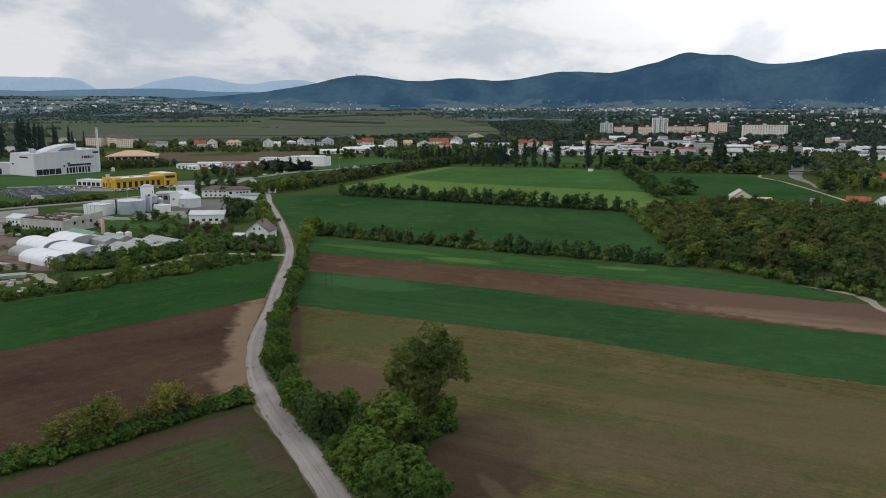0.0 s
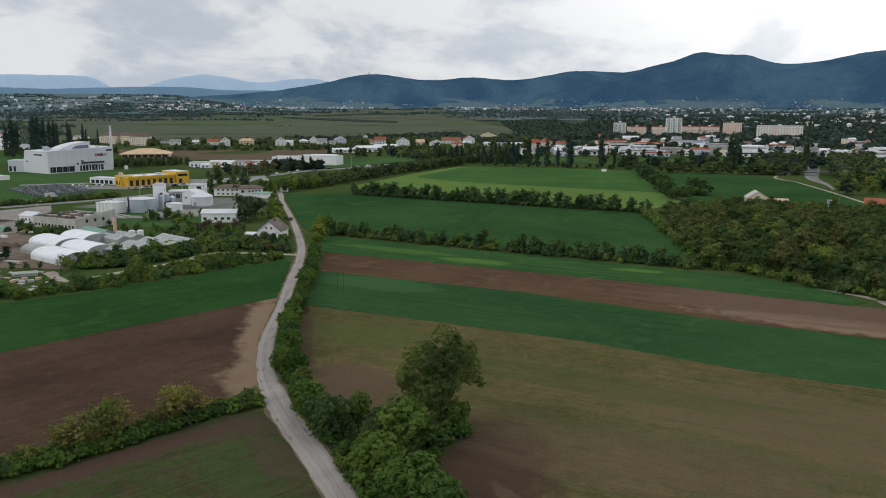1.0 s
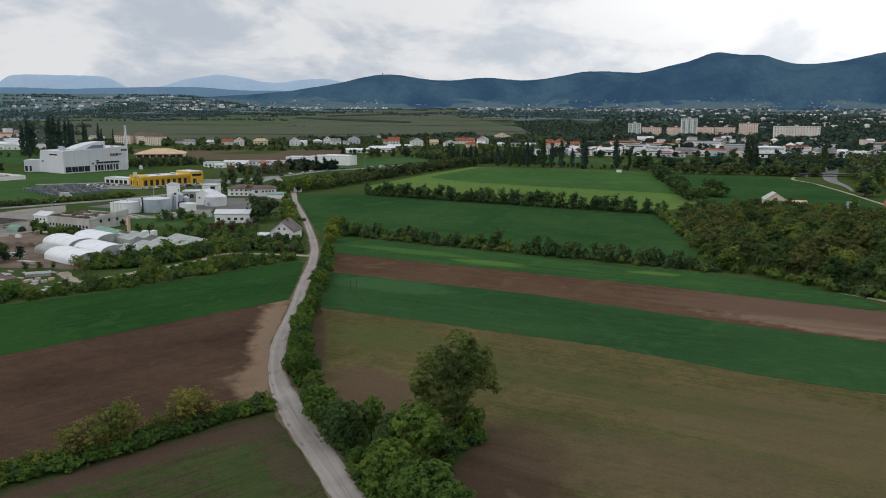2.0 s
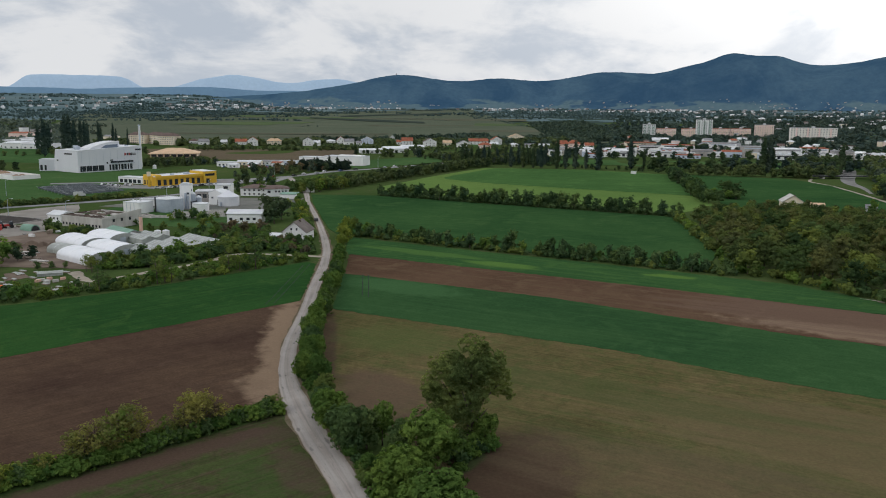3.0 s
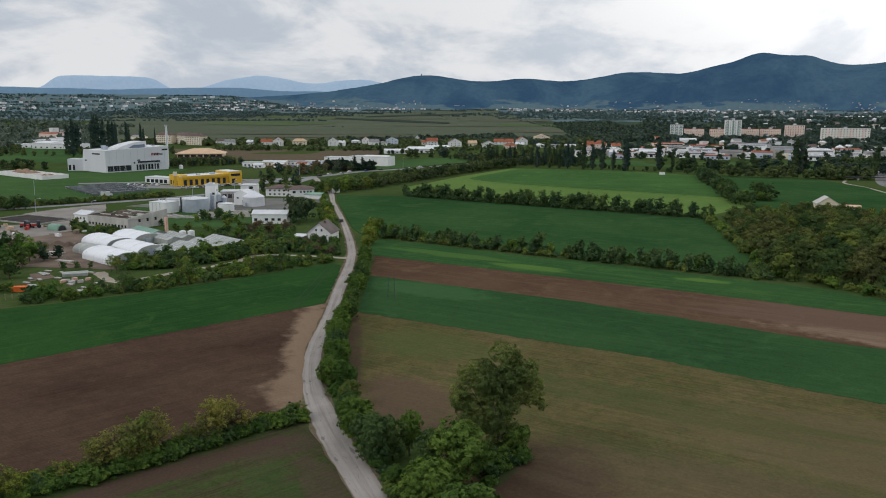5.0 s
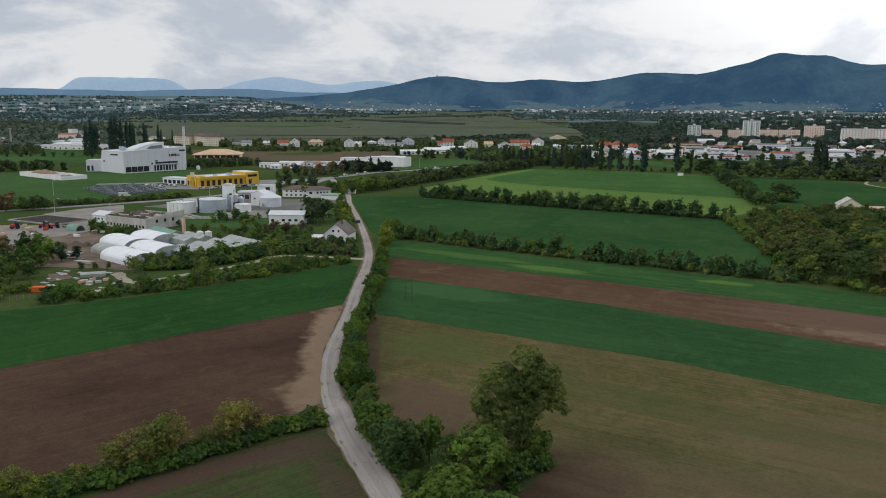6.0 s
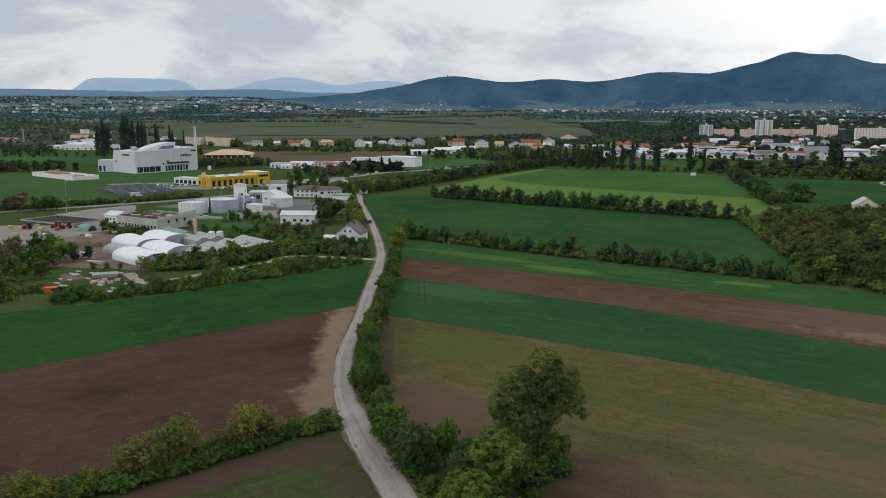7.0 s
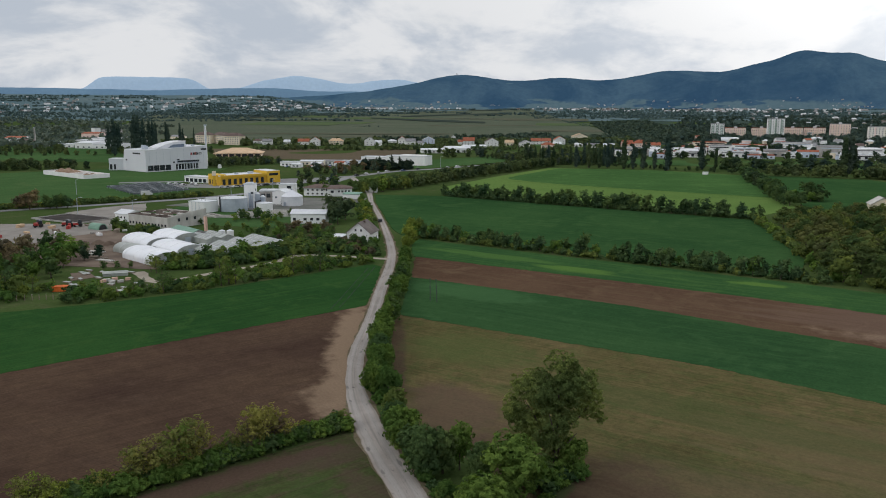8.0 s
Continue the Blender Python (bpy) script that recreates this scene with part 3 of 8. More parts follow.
def make_range(name, label, crest, mat, a0, a1, r0, r1, r2, step=0.25, rows=14, relief=10.0):
    """A range of hills as one sheet: from its foot at r0 up to the crest at r1 and down to r2."""
    s, n = Shape(), int((a1 - a0) / step)
    for i in range(n + 1):
        a = a0 + (a1 - a0) * i / n
        top = crest(a) * min(1.0, (a - a0) / 6 + 0.02) if a - a0 < 6 else crest(a)
        for j in range(rows + 4):
            u = j / rows
            r = r0 + (r1 - r0) * u if u <= 1 else r1 + (r2 - r1) * (u - 1) * rows / 3
            x, y = r * math.sin(radians(a)), r * math.cos(radians(a))
            if u <= 1:
                rise = 0.5 - 0.5 * math.cos(math.pi * u ** 0.85)
                z = 20 + (top - 20) * rise + relief * math.sin(math.pi * u) * (noise.fractal((x * 0.0045, y * 0.0045, 1), 1.0, 2.0, 4))
            else:
                z = top * (1 - 0.5 * (u - 1) * rows / 3)
            s.v.append((x, y, z))
    m = rows + 4
    s.f = [(i * m + j, i * m + j + 1, (i + 1) * m + j + 1, (i + 1) * m + j) for i in range(n) for j in range(m - 1)]
    ob = solo(name, s, mat, label, "hills", kind="structure")
    for p in ob.data.polygons:
        p.use_smooth = True
    return ob


# third colour: blue haze, put in as a glow over the land's own
M_HILLS = distance_mat("hazy_wooded_hillside", (0.016, 0.032, 0.040), (0.052, 0.082, 0.086), (0.016, 0.043, 0.090), 0.0030, (0.085, 0.12, 0.110), (0.084, 0.112, 0.086))
M_FOOTLAND = distance_mat("hazy_foothill_land", (0.068, 0.086, 0.070), (0.104, 0.116, 0.092), (0.026, 0.056, 0.084), 0.006, (0.12, 0.14, 0.11))
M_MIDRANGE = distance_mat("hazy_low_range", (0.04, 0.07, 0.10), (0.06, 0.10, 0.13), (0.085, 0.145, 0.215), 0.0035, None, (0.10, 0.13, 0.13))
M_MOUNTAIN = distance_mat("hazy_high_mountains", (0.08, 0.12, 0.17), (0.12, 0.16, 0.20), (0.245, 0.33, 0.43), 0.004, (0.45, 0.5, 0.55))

make_ground()
make_range("backdrop_hills", "dark wooded hills behind the plain under blue haze", crest_hills, M_HILLS, -19, 75, 3900, 4400, 4560, relief=24.0)
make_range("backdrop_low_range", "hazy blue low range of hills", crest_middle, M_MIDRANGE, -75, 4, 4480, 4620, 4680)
make_range("backdrop_mountains", "mountains with traces of snow, pale with blue haze", crest_mountains, M_MOUNTAIN, -75, 8, 4690, 4790, 4850)

# fields right of the lane: strips that run at about -32.6 degrees
field("stubble_field", "brown and olive stubble field with sprouting weeds",
      [(-18.2, 209), (-17.5, 176), (-14.0, 150), (-6.5, 131.0), (4.0, 117), (9.5, 108), (10.5, 96), (13, 70), (18, 20), (120, -40), (170, 62), (107, 128), (77, 147.5), (47.5, 171), (9.5, 194)], M_STUBBLE, 0.06)
field("wheat_field", "dark green wheat field", [(-17.2, 207.2), (8.8, 191.5), (46.9, 169.0), (76.3, 145.3), (106, 126), (170, 78), (205, 105), (121.1, 161.6), (92.9, 179.0), (42.8, 217.7), (-17.2, 252.6)], M_WHEAT, 0.12, step=1.6, amount=0.35)
field("ploughed_strip", "reddish brown freshly ploughed strip", [(-17.2, 252.0), (42.0, 216.1), (92.9, 179.4), (121.1, 162.0), (133, 154), (150, 176), (139.5, 189.0), (127.8, 194.9), (80.2, 228.4), (-17.6, 287.8)], M_PLOUGH_STRIP, 0.09, step=1.6, amount=0.4)
field("meadow_strip", "bright green grass strip with yellow patches", [(-18.4, 287.0), (79.8, 227.4), (127.8, 195.3), (133.6, 197.2), (132.5, 212.3), (118.0, 233.0), (72.0, 264.5), (34.4, 288.2), (-20.6, 325.6), (-20, 300)], M_MEADOW, 0.13, step=1.6, amount=0.35)
field("barley_field", "deep green barley field between tree rows", [(-26.5, 336), (-18, 332), (36, 296), (100, 252), (116.5, 283.0), (121, 310), (137.0, 383.0), (60, 434), (-13.3, 483.5), (-53.6, 489), (-49.2, 452), (-37.4, 385), (-31, 350)], M_WHEAT_FAR, 0.2, step=8)
field("young_grain_field", "light green young grain field", [(-14.8, 536.4), (-8, 492), (58.4, 449), (140.0, 394), (174.8, 433.2), (195, 520), (222.7, 640), (160, 696), (76, 714), (30, 632)], M_LIGHT, 0.16, step=8)
field("upper_green_field", "green grain field with a pale curved edge", [(30, 606), (60, 566), (110, 530), (182, 480), (195, 530), (222.0, 638), (160, 694.5), (80, 709), (58, 668)], M_UPPER, 0.24, step=8, amount=1.2)
field("right_meadow", "green meadow beyond the wood", [(234, 640), (300, 604), (304, 548), (289, 480), (277, 431.6), (262, 400), (190, 410), (182, 440), (198, 490), (212, 550)], M_WHEAT_FAR, 0.2, step=8)
# fields left of the lane
field("ploughed_field", "dark brown ploughed field with a pale sandy end", [(-120, 48), (-55.4, 111.5), (-37, 125.5), (-20.6, 138.6), (-23.9, 158.0), (-25.9, 176), (-25.9, 204), (-26.6, 217.4), (-79.6, 174.5), (-160, 103)], M_PLOUGH, 0.08)
field("green_crop_field", "dark green young crop field", [(-78.2, 171.6), (-160, 100.4), (-230, 150), (-140, 195), (-97.5, 216.6), (-79.3, 228.6), (-59.7, 246.5), (-31, 272.5), (-28.0, 268), (-26.9, 243.6), (-26.9, 216.2)], M_LEFT, 0.13, step=1.6, amount=0.3)
field("seedbed_field", "patchy green and brown seedbed", [(-51.7, 107.5), (-120, 44), (-80, -30), (0, 20), (2, 60), (-3.6, 88), (-6.0, 97.5), (-8.0, 103), (-11.5, 113.0), (-15.9, 125), (-19.8, 134)], M_NEARLEFT, 0.07)
field("plant_lawn", "mown green lawn before the large hall", [(-235, 426), (-180, 470), (-172, 533), (-196, 560), (-205, 700), (-300, 690), (-420, 600), (-300, 420)], M_MEADOW_FAR, 0.08, step=12, category="lawn")
field("yard_lawn", "green lawn between the tanks", [(-160, 368), (-60, 350), (-58, 420), (-150, 430)], M_MEADOW_FAR, 0.05, step=12, category="lawn")
field("gravel_yard", "pale gravel storage yard", [(-230, 300), (-172, 300), (-150, 345), (-158, 362), (-230, 360)], M_YARD, 0.10, step=6, amount=1.0, category="yard")
field("earth_yard", "brown churned earth yard", [(-152, 345), (-170, 302), (-140, 268), (-100, 262), (-100, 300), (-128, 322)], M_DIRT, 0.09, step=6, amount=1.2, category="yard")
field("plant_apron", "concrete apron round the tanks", [(-160, 432), (-60, 398), (-56, 470), (-130, 476)], M_APRON, 0.07, step=8, amount=0.4, category="yard")
field("yard_apron", "grey concrete lanes and slabs between basin and hall", [(-198.1, 399.9), (-188.7, 423.0), (-173.6, 440.2), (-162.4, 411.9), (-167.4, 400.6), (-157.9, 367.7), (-151.9, 346.1), (-168.3, 358.6), (-169.8, 374.9), (-185.7, 391.7)], M_YARD, 0.085, step=6, amount=0.4, category="yard")
field("car_park", "grey asphalt car park by the yellow building", [(-204, 545), (-186, 530), (-160, 527), (-112, 562), (-92, 605), (-128, 592), (-163, 546), (-184, 556)], M_HIGHWAY, 0.09, step=8, amount=0.2, category="car park")
field("garden_soil", "dark dug vegetable bed", [(-124.5, 255), (-119.5, 257.5), (-113.8, 249.5), (-119, 244)], M_DIRT, 0.11, step=3, category="garden bed")

# the lane and the other ways
ribbon("road", "narrow worn grey asphalt lane with broken edges",
       [(6, 60), (-1.0, 88), (-3.4, 97.3), (-5.2, 102.9), (-8.6, 112.6), (-12.9, 124.2), (-17.4, 138), (-21.6, 154.6), (-23.8, 175), (-23.9, 201), (-24.7, 235), (-25.5, 277), (-29.0, 314), (-39.4, 382.5), (-51.2, 449.6), (-62, 520), (-84, 612)],
       [4.2, 4.2, 4.3, 4.4, 4.7, 4.7, 4.6, 3.8, 3.5, 3.3, 3.4, 3.0, 3.0, 2.5, 2.5, 4.0, 4.5], M_ROAD, 0.06, category="road")
ribbon("verge", "bare trodden verge of the lane with weeds",
       [(-1.0, 88), (-3.4, 97.3), (-5.2, 102.9), (-8.6, 112.6), (-12.9, 124.2), (-17.4, 138), (-21.6, 154.6), (-23.8, 175), (-23.9, 201), (-24.7, 235), (-25.5, 277), (-29.0, 314), (-39.4, 382.5), (-51.2, 449.6)],
       [6.0, 6.0, 6.1, 6.4, 6.3, 6.2, 5.4, 5.0, 4.8, 4.8, 4.4, 4.2, 3.8, 3.8], M_VERGE, 0.035, ragged=0.45, category="verge")
ribbon("track_yard", "pale sandy farm track", [(-25.5, 282), (-40, 286), (-58.4, 288), (-65.8, 273.2), (-79.9, 257), (-92.5, 243.5), (-104, 258)], [3.0, 2.4, 2.6, 2.8, 2.8, 2.8, 4.0], M_TRACK, 0.05, ragged=0.35, category="track")
ribbon("track_wood", "pale sandy track along the wood", [(130, 214), (138.0, 205), (139.5, 195.8), (136.5, 183), (139, 160)], [1.4, 1.8, 2.6, 2.2, 2.2], M_TRACK, 0.1, ragged=0.35, category="track")
ribbon("road_main", "grey main road with cars", [(-240, 560), (-127.9, 595.6), (-86, 622), (-56.6, 672), (-19.2, 706), (45.1, 780), (110, 850), (160, 930)], [8] * 8, M_HIGHWAY, 0.12, step=6)
ribbon("road_yard", "grey concrete road past the storage yards", [(-290, 372), (-233.7, 407), (-160.4, 462), (-128, 500), (-99, 545), (-86, 618)], [7] * 6, M_HIGHWAY, 0.12, step=6)
ribbon("path_meadow", "pale sandy path along a meadow", [(318, 600), (306, 578), (304, 545), (290.6, 478.5), (278.5, 428.6), (275, 405)], [2.2] * 6, M_TRACK, 0.06, ragged=0.3, category="track")
ribbon("field_rim", "pale curved edge of the upper grain field", [(168, 486), (110, 527), (62, 562), (31, 604), (58, 666), (82, 708)], [3.0, 3.5, 4.5, 5.0, 4.0, 3.0], M_LIGHT, 0.27, ragged=0.8, category="field edge")
ribbon("canal", "pale concrete river channel", [(560, 962), (527.9, 910), (438, 761), (385, 665.6), (334, 576.5), (317, 528), (301, 492)], [10, 11, 13, 12, 9, 4, 2], M_CHANNEL, 0.08, step=8, category="channel")

# the far plain: vineyards, heath and bare fields
land("vineyard_plain", "olive-brown vineyards on the far plain", [(-600, 1180), (330, 1240), (345, 3950), (-1150, 2950)], M_HEATH, 1.3, 40, 60)
land("bare_field", "bare brown field beside the works", [(-260, 850), (-40, 790), (-60, 1030), (-330, 1040)], M_BARE, 0.25)
land("green_slope", "green meadow on the far slope", [(60, 1090), (210, 1220), (300, 1520), (40, 1330)], M_MEADOW_FAR, 0.5)
land("hall_meadow", "green meadow beside the white hall", [(-40, 700), (40, 785), (50, 900), (-60, 800)], M_MEADOW_FAR, 0.25)
land("works_meadow", "green meadow far behind the works", [(-700, 860), (-300, 760), (-330, 1000), (-800, 1150)], M_MEADOW_FAR, 0.2)
land("shop_meadow", "green strip before the retail park", [(130, 770), (420, 690), (440, 770), (150, 850)], M_MEADOW_FAR, 0.2)
land("town_land", "dark green wooded land round the town", [(290, 990), (1500, 900), (2900, 2900), (330, 3300)], M_TOWNLAND, 0.15, 36, 40)
land("foot_land", "haze-tinted green land at the foot of the hills", [(-2300, 2900), (1000, 3020), (2900, 3200), (-2900, 3250)], M_FOOTLAND, 0.6, 30, 20)
land("far_foot_land", "haze-tinted green land under the hills", [(-2850, 3180), (2850, 3150), (2700, 3700), (-2800, 3700)], M_FOOTLAND, 0.8, 40, 20)
land("middle_foot_land", "haze-tinted green land under the hills", [(-1700, 3500), (1900, 3450), (1500, 4020), (-1500, 4320)], M_FOOTLAND, 1.0, 30, 16)
land("left_land", "dark wooded land beyond the works", [(-1500, 900), (-330, 1060), (-560, 1500), (-1700, 2000)], M_TOWNLAND, 0.12, 20, 20)
parcels = random.Random(77)
for corners in (((-306, 2717), (-116, 2472), (-124, 2652), (-317, 2817)), ((-116, 2472), (68, 2309), (72, 2444), (-124, 2652)), ((-215, 2882), (-35, 3069), (-36, 3214), (-223, 2991)), ((-35, 3069), (185, 3219), (195, 3399), (-36, 3214)),
                ((-291, 3648), (-43, 3780), (-46, 3900), (-300, 3763)), ((-43, 3780), (184, 3660), (191, 3780), (-46, 3900)), ((-726, 2714), (-604, 2872), (-636, 3000), (-755, 2825)), ((-604, 2872), (-504, 3200), (-540, 3400), (-636, 3000))):
    land("vine_strip", "long dark strip of vine rows on the plain", list(corners), M_DARKSTRIP, 2.4, 14, 4)
for k in range(22):                                            # paler and greener parcels of the plain
    y, x, l = 1300 + 1700 * parcels.random(), parcels.uniform(-0.30, 0.16), parcels.uniform(160, 420)
    x0, w, tilt = x * y, parcels.uniform(40, 160) * (y / 1900), parcels.uniform(-0.16, 0.16)
    if x0 + l > 0.2 * y:
        continue
    mat, label = ((M_OLIVEFAR, "green grassy parcel between vineyards"), (M_HEATHPALE, "pale dry parcel between vineyards"))[k % 2]
    land("parcel", label, [(x0, y), (x0 + l, y + l * tilt), (x0 + l + 30, y + l * tilt + w), (x0 + 18, y + w)], mat, 1.8 + 0.012 * k, 10, 3)
# wheel tracks through the crops
for label, pts in (("dark wheel track through the wheat", [(-11.2, 250.5), (-10.6, 236), (-10.0, 221)]), ("dark wheel track through the wheat", [(-9.4, 249.5), (-8.8, 236), (-8.2, 220)]),
                   ("dark wheel track through the green crop", [(-30.0, 268), (-31.6, 240), (-33.4, 213.5)]), ("dark wheel track through the green crop", [(-32.0, 266), (-33.6, 240), (-35.4, 212)])):
    ribbon("wheel_track", label, pts, [0.26] * 3, M_SOILTRACK, 0.135, 0.05, 1.5, 0.1, category="wheel track")

# ---- trees and shrubs ----


def leaf_mesh(name, blobs, count, size, seed, core=0.74, deep=0.66, cores=5, clump=0.8, per=24, three=False):
    """A crown: leaves gathered in many small tufts, the tufts on and in a cluster of ovals, round a dark inner mass."""
    rng = np.random.default_rng(seed)
    b = np.array(blobs, float)
    area = (b[:, 3] * b[:, 4] + b[:, 4] * b[:, 5] + b[:, 3] * b[:, 5])
    tufts = max(8, count // per)
    pick = rng.choice(len(b), tufts, p=area / area.sum())
    d = rng.normal(size=(tufts, 3))
    d /= np.linalg.norm(d, axis=1)[:, None]
    # uneven outline: lumps on every oval
    lump = 1 + 0.13 * np.sin(d[:, 0] * 5 + pick * 1.7) * np.cos(d[:, 1] * 6 + pick) + 0.09 * np.sin(d[:, 2] * 9 + pick * 2.3 + d[:, 0] * 7)
    reach = rng.uniform(deep, 1.0, tufts) ** 0.6 * lump + rng.exponential(0.04, tufts)
    reach = np.where(rng.random(tufts) < 0.25, rng.uniform(0.4, 0.72, tufts), reach)     # tufts further in
    heart = b[pick, :3] + d * b[pick, 3:6] * reach[:, None] * 0.94
    broad = clump * rng.uniform(0.6, 1.3, tufts)
    mine = rng.integers(0, tufts, count)
    e = rng.normal(size=(count, 3)) + d[mine] * 0.7 + np.array([0, 0, 0.35])
    e /= np.linalg.norm(e, axis=1)[:, None]
    pos = heart[mine] + e * (broad[mine] * rng.uniform(0.45, 1.0, count))[:, None] * (1, 1, 0.75)
    pos[:, 2] = np.maximum(pos[:, 2], 0.12)
    nrm = e * 0.6 + d[mine] * 0.6 + rng.normal(size=(count, 3)) * 0.3 + np.array([0, 0, 0.35])
    nrm /= np.linalg.norm(nrm, axis=1)[:, None]
    t = np.cross(nrm, rng.normal(size=(count, 3)))
    t /= np.linalg.norm(t, axis=1)[:, None]
    u = np.cross(nrm, t)
    s = size * rng.uniform(0.5, 1.25, count)[:, None]
    w = s * rng.uniform(0.5, 0.9, count)[:, None]
    drop = nrm * s * 0.28
    if three:
        verts = np.stack([pos - t * s * 0.66 - drop * 0.4, pos + (u * w * 0.62 + drop * 0.4) - t * s * 0.1, pos + t * s * 0.66 - u * w * 0.25], 1).reshape(-1, 3)
        faces = np.arange(count * 3).reshape(-1, 3).tolist()
    else:
        verts = np.stack([pos - t * s * 0.55 - drop * 0.4, pos + u * w * 0.5 + drop * 0.4, pos + t * s * 0.55 - drop * 0.4, pos - u * w * 0.5 + drop * 0.4], 1).reshape(-1, 3)
        faces = np.arange(count * 4).reshape(-1, 4).tolist()
    verts = verts.tolist()
    if core:
        ball = bmesh.new()
        bmesh.ops.create_icosphere(ball, subdivisions=1, radius=1.0)
        bv = np.array([v.co[:] for v in ball.verts])
        bf = [[v.index for v in f.verts] for f in ball.faces]
        ball.free()
        for x, y, z, rx, ry, rz in sorted(blobs, key=lambda q: -q[3] * q[4] * q[5])[:cores]:
            o = len(verts)
            q = bv * (core * rng.uniform(0.85, 1.1, len(bv)))[:, None] * (rx, ry, rz) + (x, y, z)
            q[:, 2] = np.maximum(q[:, 2], 0.1)
            verts += q.tolist()
            faces += [[i + o for i in f] for f in bf]
    m = bpy.data.meshes.new(name)
    m.from_pydata(verts, [], faces)
    m.update()
    return m


def trunk_mesh(name, height, r, seed, limbs=5, spread=0.3, lean=0.04):
    """A tapered trunk with limbs that leave it at different heights."""
    rng, s = random.Random(seed), Shape()
    pts = [(0, 0, -0.3), (0, 0, 0.15)] + [(rng.uniform(-lean, lean) * height * u, rng.uniform(-lean, lean) * height * u, height * u) for u in (0.25, 0.5, 0.75, 1.0)]
    s.tube(pts, [r * 1.5, r * 1.15, r * 0.9, r * 0.7, r * 0.45, r * 0.15], 7)
    for i in range(limbs):
        u = rng.uniform(0.3, 0.8)
        a = 2 * math.pi * (i + rng.random() * 0.6) / limbs
        z, l = height * u, height * spread * rng.uniform(0.7, 1.2)
        s.tube([(0, 0, z), (math.cos(a) * l * 0.5, math.sin(a) * l * 0.5, z + l * 0.35), (math.cos(a) * l, math.sin(a) * l, z + l * 0.9)], [r * 0.42, r * 0.28, r * 0.08], 5)
    return s.mesh(name)


def broad_blobs(seed, h, w, low=0.25, lobes=8):
    """Ovals for a broad crown of height h and width w, bare below low * h."""
    rng = random.Random(seed)
    out = [(0, 0, h * (low + 1) / 2, w * 0.34, w * 0.34, h * (1 - low) * 0.40)]
    for i in range(lobes):
        a, u = 2 * math.pi * (i + rng.random() * 0.7) / lobes * 1.9, rng.random()
        z = h * (low + (1 - low) * (0.18 + 0.62 * u))
        k = w * 0.5 * (0.62 - 0.35 * abs(u - 0.4)) * rng.uniform(0.8, 1.15)
        q = w * rng.uniform(0.15, 0.24)
        out.append((math.cos(a) * k, math.sin(a) * k, z, q, q, q * rng.uniform(0.75, 1.05)))
    out.append((rng.uniform(-0.08, 0.08) * w, rng.uniform(-0.08, 0.08) * w, h * 0.86, w * 0.2, w * 0.2, h * 0.14))
    return out


def column_blobs(seed, h, w):
    rng = random.Random(seed)
    wide = (0.40, 0.48, 0.52, 0.53, 0.52, 0.48, 0.41, 0.28)
    return [(rng.uniform(-0.07, 0.07) * w, rng.uniform(-0.07, 0.07) * w, h * (0.12 + 0.8 * i / 7), w * wide[i] * rng.uniform(0.88, 1.1), w * wide[i] * rng.uniform(0.88, 1.1), h * 0.12) for i in range(8)]


def cone_blobs(seed, h, w):
    rng = random.Random(seed)
    return [(rng.uniform(-0.05, 0.05) * w, rng.uniform(-0.05, 0.05) * w, h * (0.14 + 0.13 * i), w * 0.5 * (1 - i / 7.5), w * 0.5 * (1 - i / 7.5), h * 0.085) for i in range(7)]


def proto(kind, seed, crown, trunk):
    return {"crown": crown, "trunk": trunk, "kind": kind}


BROAD_HI = [proto("broad", k, leaf_mesh("crown", broad_blobs(k, 8, 7.0, 0.06, 10), 6800, 0.42, k, 0.48, 0.72, 8, 0.44, 12, True), trunk_mesh("trunk", 5.5, 0.2, k)) for k in range(4)]
BROAD_LANE = [proto("broad", k, leaf_mesh("crown", broad_blobs(k, 8, 7.0, 0.06, 10), 2000, 0.56, k, 0.58, 0.6, 6, 0.55, 11, True), trunk_mesh("trunk", 5.5, 0.2, k)) for k in range(4)]
BROAD_WOOD = [proto("broad", k, leaf_mesh("crown", broad_blobs(k + 120, 10, 9.4, 0.1, 8), 1560, 0.64, k + 120, 0.52, 0.80, 9, 0.62, 12, True), trunk_mesh("trunk", 7, 0.22, k + 20)) for k in range(5)]
BROAD_MID = [proto("broad", k, leaf_mesh("crown", broad_blobs(k + 20, 10, 8.4, 0.02, 10), 680, 0.90, k + 20, 0.66, 0.7, 6, 0.75, 9, True), trunk_mesh("trunk", 7, 0.22, k + 20)) for k in range(5)]
BROAD_LOW = [proto("broad", k, leaf_mesh("crown", broad_blobs(k + 40, 10, 8.2, 0.02, 7), 280, 1.5, k + 40, 0.7, 0.66, 5, 1.3, 9, True), trunk_mesh("trunk", 6, 0.25, k + 40, 3)) for k in range(4)]
SHRUB_HI = [proto("shrub", k, leaf_mesh("crown", [(x, y, z * 0.9, r, r, r * 0.85) for x, y, z, r in ((0, 0, 1.3, 1.4), (1.2, 0.3, 1.0, 1.0), (-1.1, -0.2, 1.1, 1.05), (0.2, 0.9, 1.6, 0.9), (-0.3, -0.9, 0.9, 0.9), (0.3 * k - 0.4, 0, 2.1, 0.8))], 1050, 0.44, k + 60, 0.52, 0.55, 5, 0.36, 12, True), trunk_mesh("trunk", 1.6, 0.07, k + 60, 4)) for k in range(3)]
